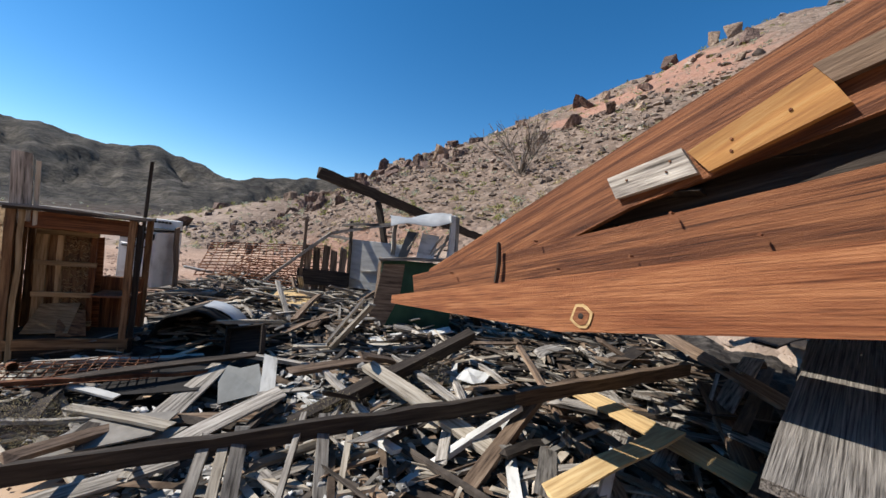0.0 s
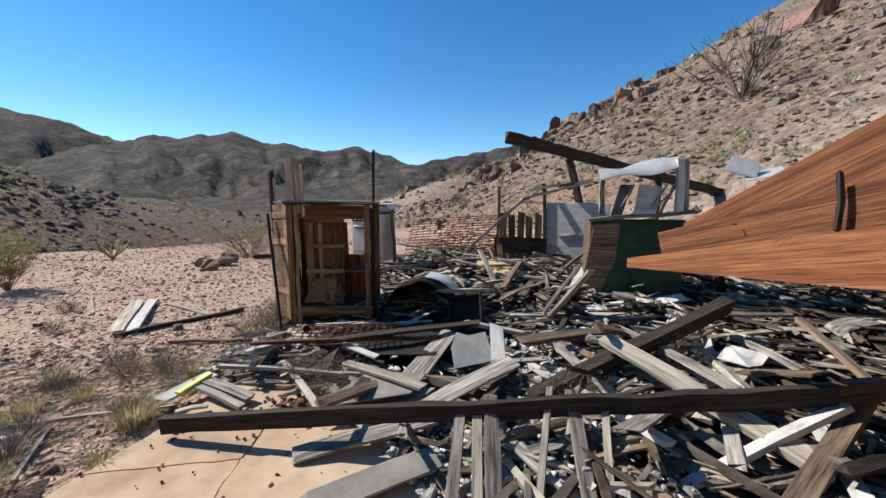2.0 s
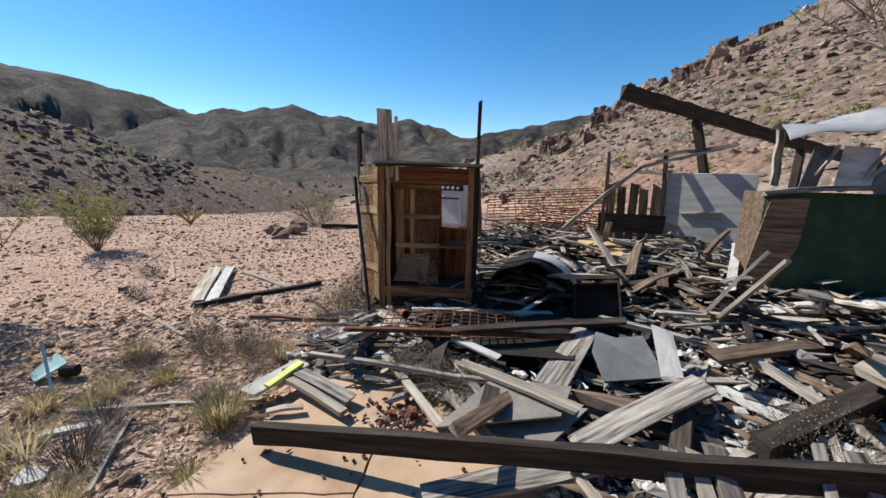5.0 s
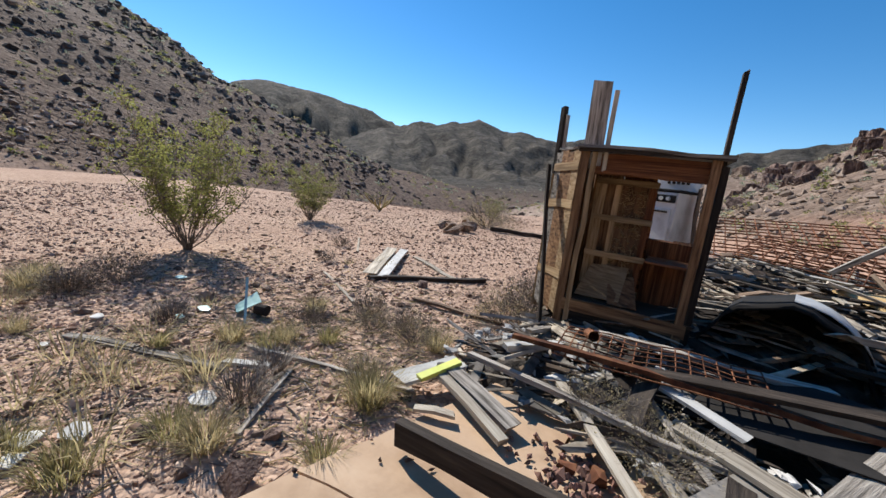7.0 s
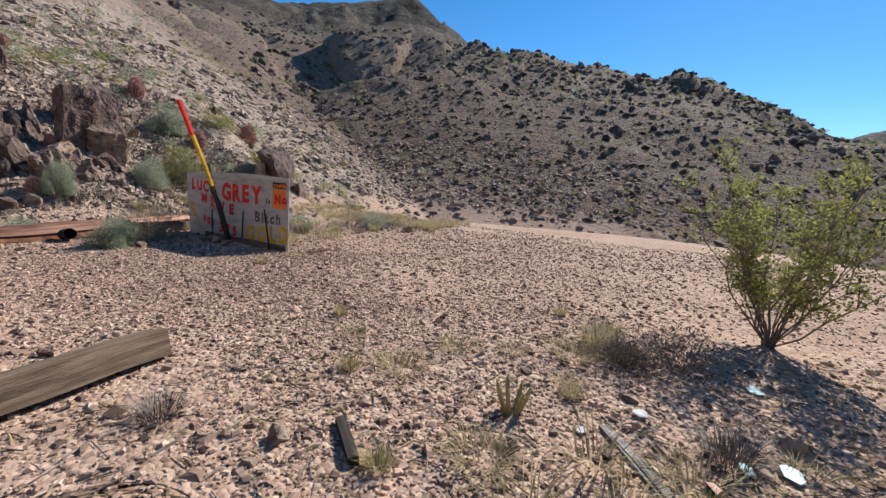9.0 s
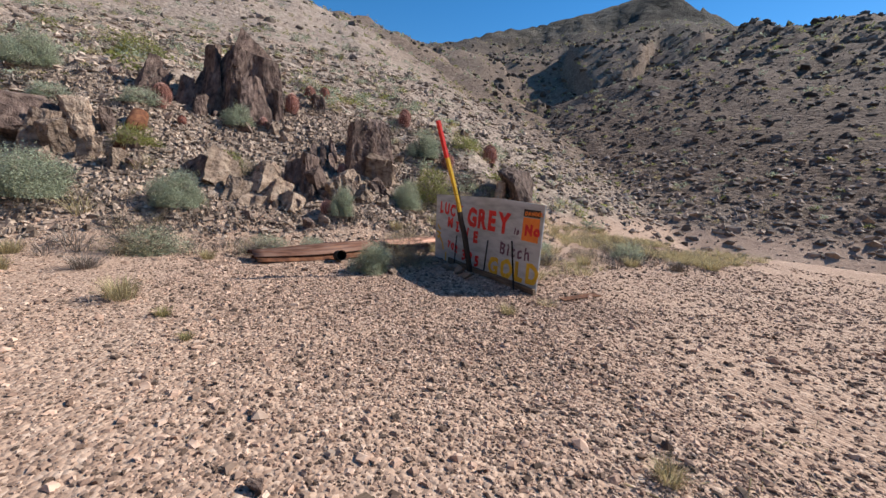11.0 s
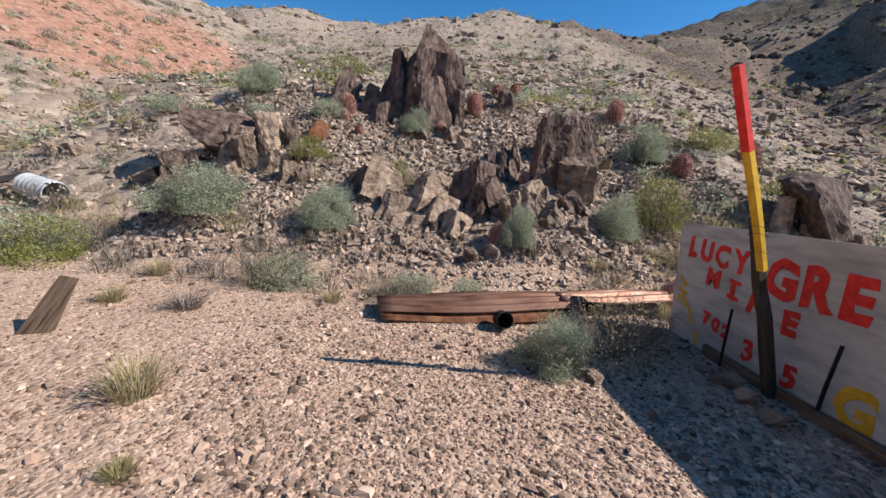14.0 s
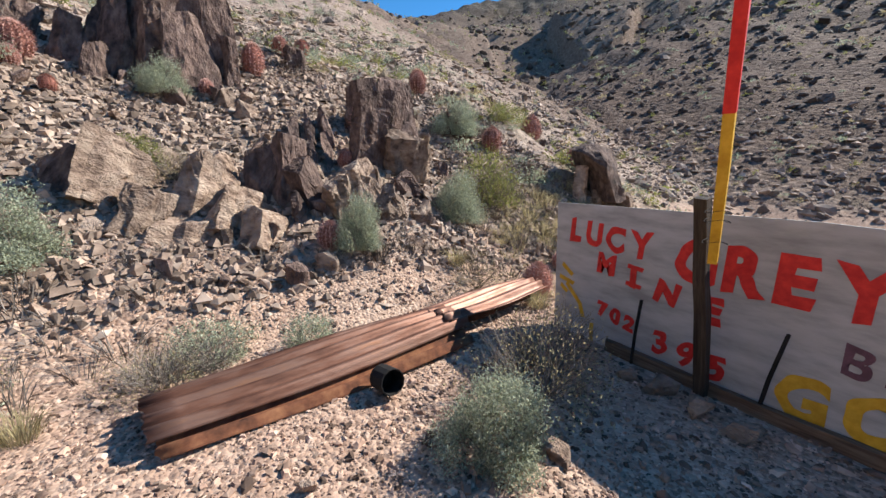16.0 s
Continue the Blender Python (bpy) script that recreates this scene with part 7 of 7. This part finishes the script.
# crags on the rocky spur behind the ruin
for i in range(90):
    a, d = radians(rr.uniform(-18, 9)), rr.uniform(22, 47)
    s = rr.uniform(0.4, 1.5) * d / 40
    rock_at(-0.5 - math.sin(a) * d, math.cos(a) * d, (s, s * 0.8, s * rr.uniform(0.6, 1.1)), rr.choice(["rock_tan", "rock_dark", "rock_dark"]), 760 + i, rr.uniform(0, 360), rr.uniform(-10, 25), s * 0.3, "angular grey-brown crag on the rocky spur", 0, "spur crags", "rock_slab")
# rocks of the spur behind the ruin and of the east slope
for i in range(60):
    a = rr.uniform(-0.35, 0.9)
    d = rr.uniform(22, 46)
    x, y = -1 + math.sin(a) * d, math.cos(a) * d
    s = rr.uniform(0.5, 1.8) * d / 40
    rock_at(x, y, (s, s * 0.8, s * rr.uniform(0.6, 1.2)), rr.choice(["rock_tan", "rock_dark", "rock_dark"]), 660 + i, rr.uniform(0, 360), rr.uniform(-10, 25), s * 0.3, "grey-brown crag on the hillside", 0, "hillside crags", "crag")


def barrel_cactus():
    root = thing("barrel_cactus", (0, 0, 0), "stout barrel cactus covered in pink-red spines", "cactus", "barrel cacti")
    v, f = [], []
    n, m = 32, 12
    for i in range(m + 1):
        e = math.pi * (0.08 + 0.92 * i / m) - math.pi / 2
        for k in range(n):
            a = 2 * math.pi * k / n
            rib = 1 + (0.07 if k % 2 == 0 else -0.07)
            v.append((math.cos(a) * math.cos(e) * 0.2 * rib, math.sin(a) * math.cos(e) * 0.2 * rib, 0.24 + math.sin(e) * 0.27))
    for i in range(m):
        for k in range(n):
            k2 = (k + 1) % n
            f.append((i * n + k, i * n + k2, i * n + n + k2, i * n + n + k))
    part("body", mesh_of("body", v, f, M["cactus"], True), root)
    sv, sf = [], []
    r = random.Random(2)
    for k in range(0, n, 2):
        for i in range(13):
            e = math.pi * (0.12 + 0.85 * i / 12) - math.pi / 2
            a = 2 * math.pi * k / n
            c = Vector((math.cos(a) * math.cos(e) * 0.215, math.sin(a) * math.cos(e) * 0.215, 0.24 + math.sin(e) * 0.28))
            for _ in range(15):
                u = (Vector((math.cos(a) * math.cos(e), math.sin(a) * math.cos(e), math.sin(e))) * 0.7 + Vector((r.gauss(0, 1), r.gauss(0, 1), r.gauss(0, 1)))).normalized()
                w = u.orthogonal().normalized() * 0.005
                q = len(sv)
                sv += [c - w, c + w, c + u * r.uniform(0.04, 0.08)]
                sf.append((q, q + 1, q + 2))
    part("spine_cover", mesh_of("spines", sv, sf, M["spines"]), root, None, "pink-red spines")
    return root


bc = barrel_cactus()
put(bc, -5.38, -12.75, 0.85, 0, 1.05, True)
for i, (x, y, s) in enumerate(((-6.1, -13.9, 0.75), (-6.7, -14.4, 0.7), (-2.75, -11.4, 0.42), (-12.5, -12.45, 1.3), (-6.75, -10.75, 1.0), (-2.3, -12.0, 0.5), (-4.55, -12.1, 0.5), (-9.7, -10.8, 0.9), (-7.6, -7.3, 0.75), (-5.4, -8.3, 0.55), (-9.2, -13.2, 0.9), (-9.4, -13.6, 0.9), (-2.3, -12.3, 0.9), (-11.7, -10.2, 0.9), (-12.0, -10.4, 0.8), (-6.1, -9.75, 0.5), (-8.6, -7.8, 0.5))):
    put(bc, x, y, s, i * 31)

# the bare tree on the east slope
def bare_tree(x, y, hgt, label):
    v, f = twigs(9, hgt * 0.9, hgt, 0.05, 77, 0.4)
    v2, f2 = twigs(14, hgt * 0.8, hgt * 0.9, 0.02, 78, 0.5)
    t = thing("bare_tree", on(x, y), label, "tree")
    part("trunk", tube("trunk", [(0, 0, -0.1), (0.03, 0.02, hgt * 0.2), (0.0, 0.05, hgt * 0.35)], [0.09, 0.07, 0.05], "dry_twig", 6), t)
    part("limb_mass", mesh_of("limbs", v, f, M["dry_twig"]), t)
    part("twig_mass", mesh_of("twigs", v2, f2, M["dry_twig"]), t)


bare_tree(7.5, 17.1, 2.6, "leafless grey tree on the rubble slope")

# ---- loose cover: gravel, rubble, far scrub ----
def gravel_cover():
    rs = np.random.RandomState(3)
    n = 215000
    near = rs.rand(n) < 0.72
    x = np.where(near, rs.normal(-5.2, 2.5, n), rs.uniform(-14, 2.5, n))
    y = np.where(near, rs.normal(-2.6, 3.0, n), rs.uniform(-9.5, 9, n))
    keep = ~((x > -2.85) & (y > 0.95)) & (np.hypot(x + 3, y) < 15) & (fbm(x, y, 1.8, 3, 9.0) > rs.uniform(-1.3, 0.5, n))
    x, y = x[keep], y[keep]
    size = 0.0045 + 0.0095 * rs.rand(len(x)) ** 2.2 + 0.012 * (rs.rand(len(x)) < 0.05)
    scatter("gravel", CHIP_V, CHIP_F, x, y, height(x, y) + size * 0.25, size, M["gravel"], "loose pink and tan gravel on the pad", "gravel", (1, 0.85, 0.45), 41)
    n = 62000
    x, y = rs.uniform(-16, -2.9, n), rs.uniform(-8.5, 17, n)
    keep = (np.hypot(x + 3, y) < 17) & (fbm(x, y, 2.4, 3, 19.0) > rs.uniform(-1.0, 0.5, n))
    x, y = x[keep], y[keep]
    size = 0.009 + 0.026 * rs.rand(len(x)) ** 3.5
    scatter("coarse_gravel", CHIP_V, CHIP_F, x, y, height(x, y) + size * 0.25, size, M["gravel"], "coarse tan and brown gravel out to the pad's edge", "gravel", (1, 0.85, 0.48), 45)
    n = 3000
    x, y = rs.uniform(-13, 2, n), rs.uniform(-9, 10, n)
    keep = ~((x > -2.9) & (y > 0.9))
    x, y = x[keep], y[keep]
    size = 0.016 + 0.034 * rs.rand(len(x)) ** 5
    scatter("cobbles", ICO_V, ICO_F, x, y, height(x, y) + size * 0.2, size, M["gravel"], "scattered fist-sized stones on the pad", "stones", (1, 0.8, 0.6), 42)


def slope_cover():
    rs = np.random.RandomState(6)
    # rubble on the near slopes
    n = 62000
    a = rs.uniform(0, 2 * math.pi, n)
    d = 7.5 + 24 * rs.rand(n) ** 1.4
    x, y = -4 + np.sin(-a) * d, np.cos(a) * d
    z = height(x, y)
    keep = (z > 0.12) & (rs.rand(n) > 0.8 * red_soil(x, y, fbm(x, y, 3.0, 4, 6.0)))
    x, y, z, d = x[keep], y[keep], z[keep], d[keep]
    size = (0.018 + 0.1 * rs.rand(len(x)) ** 4) * np.clip(d / 12, 0.7, 2.2)
    north = y > 6
    scatter("slope_rubble", OCTA_V, OCTA_F, x[north], y[north], z[north] + size[north] * 0.15, size[north], M["hill_rubble"], "grey-brown rubble covering the slope behind the ruin", "rubble", (1, 1, 0.7), 46)
    x, y, z, size = x[~north], y[~north], z[~north], size[~north]
    scatter("slope_rubble", OCTA_V, OCTA_F, x, y, z + size * 0.15, size, M["slope_rubble"], "tan and brown rubble covering the near slope", "rubble", (1, 1, 0.7), 43)
    n = 26000
    x, y = rs.uniform(-10.5, 0.5, n), rs.uniform(-14.0, -7.9, n)
    size = 0.012 + 0.055 * rs.rand(n) ** 3
    scatter("outcrop_rubble", CHIP_V, CHIP_F, x, y, height(x, y) + size * 0.3, size, M["outcrop_rubble"], "small broken rock round the outcrops", "rubble", (1, 0.7, 0.7), 47)
    # boulders over the hills
    n = 24000
    a = np.where(rs.rand(n) < 0.5, rs.uniform(0, 2 * math.pi, n), rs.uniform(radians(215), radians(310), n))
    d = 18 + 130 * rs.rand(n) ** 1.3
    x, y = -3 + np.sin(a) * d, np.cos(a) * d
    z = height(x, y)
    size = (0.08 + 0.42 * rs.rand(n) ** 5) * np.clip(d / 50, 0.5, 1.7)
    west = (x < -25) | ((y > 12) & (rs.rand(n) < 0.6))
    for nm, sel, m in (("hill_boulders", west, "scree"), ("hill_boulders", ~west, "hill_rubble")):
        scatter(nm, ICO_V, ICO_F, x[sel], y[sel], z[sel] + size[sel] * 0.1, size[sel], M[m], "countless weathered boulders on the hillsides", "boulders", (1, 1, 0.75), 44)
    # low scrub on the hills: tufts of short blades
    n = 12000
    a = rs.uniform(0, 2 * math.pi, n)
    d = 14 + 150 * rs.rand(n) ** 1.4
    x, y = -3 + np.sin(a) * d, np.cos(a) * d
    z = height(x, y)
    keep = (z > 0.6) | (d > 22)
    x, y, z, d = x[keep], y[keep], z[keep], d[keep]
    lv, lf = leafy(26, 1.0, 0.8, 0.5, 5, 0.2)
    for j, m in enumerate(("sage", "straw", "creosote")):
        s = slice(j, None, 3)
        size = rs.uniform(0.12, 0.34, len(x[s])) * np.clip(d[s] / 40, 0.8, 1.8)
        scatter("hill_scrub", lv, lf, x[s], y[s], z[s], size, M[m], "low dry scrub dotted over the hillsides", "scrub", (1, 1, 0.9), 50 + j, tilt=0, jitter=0.1)


M["hill_rubble"] = surface("tan_hillside_rubble", [(0.3, (0.12, 0.09, 0.07)), (0.5, (0.28, 0.215, 0.168)), (0.75, (0.48, 0.39, 0.32))], 0.7, rough=0.95, bump=0.6, dist=0.05, fine=5, vary=0.6, island=True)
M["outcrop_rubble"] = surface("outcrop_rubble", [(0.3, (0.14, 0.096, 0.072)), (0.5, (0.4, 0.29, 0.215)), (0.75, (0.62, 0.49, 0.38))], 5.0, rough=0.95, bump=0.3, vary=0.7, island=True)
gravel_cover()
slope_cover()


def dry_cover():
    """Low dry grass and small shrubs over the foot of the slopes."""
    rs = np.random.RandomState(23)
    for j, (cnt, m, x0, x1, y0, y1) in enumerate(((1500, "straw", -16, -7.4, -9.6, -4.4), (500, "dry_twig", -15, -7.6, -10, -4.8), (230, "straw", -2.6, 4, -10.5, -7.2), (160, "dry_twig", -6.5, 2, -9, -7.1), (420, "straw", -14, 8, -22, -9), (110, "straw", -6.5, -2.95, 0.9, 4.6))):
        x, y = rs.uniform(x0, x1, cnt), rs.uniform(y0, y1, cnt)
        keep = fbm(x, y, 2.2, 3, 33.0 + j) > rs.uniform(-0.5, 0.6, cnt)
        x, y = x[keep], y[keep]
        v, f = blades(40, 0.17, 0.17, 0.0045, 90 + j, 1.3)
        f2 = []
        for q in f:
            f2 += [q] if len(q) == 3 else [(q[0], q[1], q[2]), (q[0], q[2], q[3])]
        scatter("dry_grass", v, f2, x, y, height(x, y), rs.uniform(0.6, 1.5, len(x)), M[m], "low dry grass over the stony ground", "grass", (1, 1, 1), 80 + j, tilt=0, jitter=0.02)
    lv, lf = leafy(210, 1.0, 0.8, 0.2, 15, 0.2, 0.9)
    for j, (cnt, m) in enumerate(((330, "sage"), (90, "lime_leaf"), (300, "dry_twig"))):
        x, y = rs.uniform(-16, 14, cnt), -9.5 - 26 * rs.rand(cnt) ** 1.3
        keep = ~((x > -8.5) & (x < 1) & (y > -12.5))
        x, y = x[keep], y[keep]
        scatter("slope_scrub", lv, lf, x, y, height(x, y) - 0.02, rs.uniform(0.14, 0.42, len(x)), M[m], "small grey-green scrub on the rubble slope", "scrub", (1, 1, 0.9), 90 + j, tilt=0, jitter=0.04)


dry_cover()


def litter():
    rs = np.random.RandomState(15)
    n = 5200
    x, y = np.where(rs.rand(n) < 0.6, rs.normal(-3.9, 0.8, n), rs.uniform(-7, -2.7, n)), np.where(rs.rand(n) < 0.6, rs.normal(2.6, 0.7, n), rs.uniform(-1, 5, n))
    keep = x < -2.85
    x, y = x[keep], y[keep]
    blade_v, blade_f = [(-1, -1, 0), (1, -1, 0), (1, 1, 0.6), (-1, 1, 0.6), (0, 0, 1.6)], [(0, 1, 4), (1, 2, 4), (2, 3, 4), (3, 0, 4)]
    for i, m in enumerate(("straw", "dry_twig")):
        s = slice(i, None, 2)
        scatter("dry_litter", blade_v, blade_f, x[s], y[s], height(x[s], y[s]) + 0.006, rs.uniform(0.02, 0.07, len(x[s])), M[m], "dry straw and twig litter strewn on the gravel", "litter", (1, 0.05, 0.07), 60 + i)


litter()
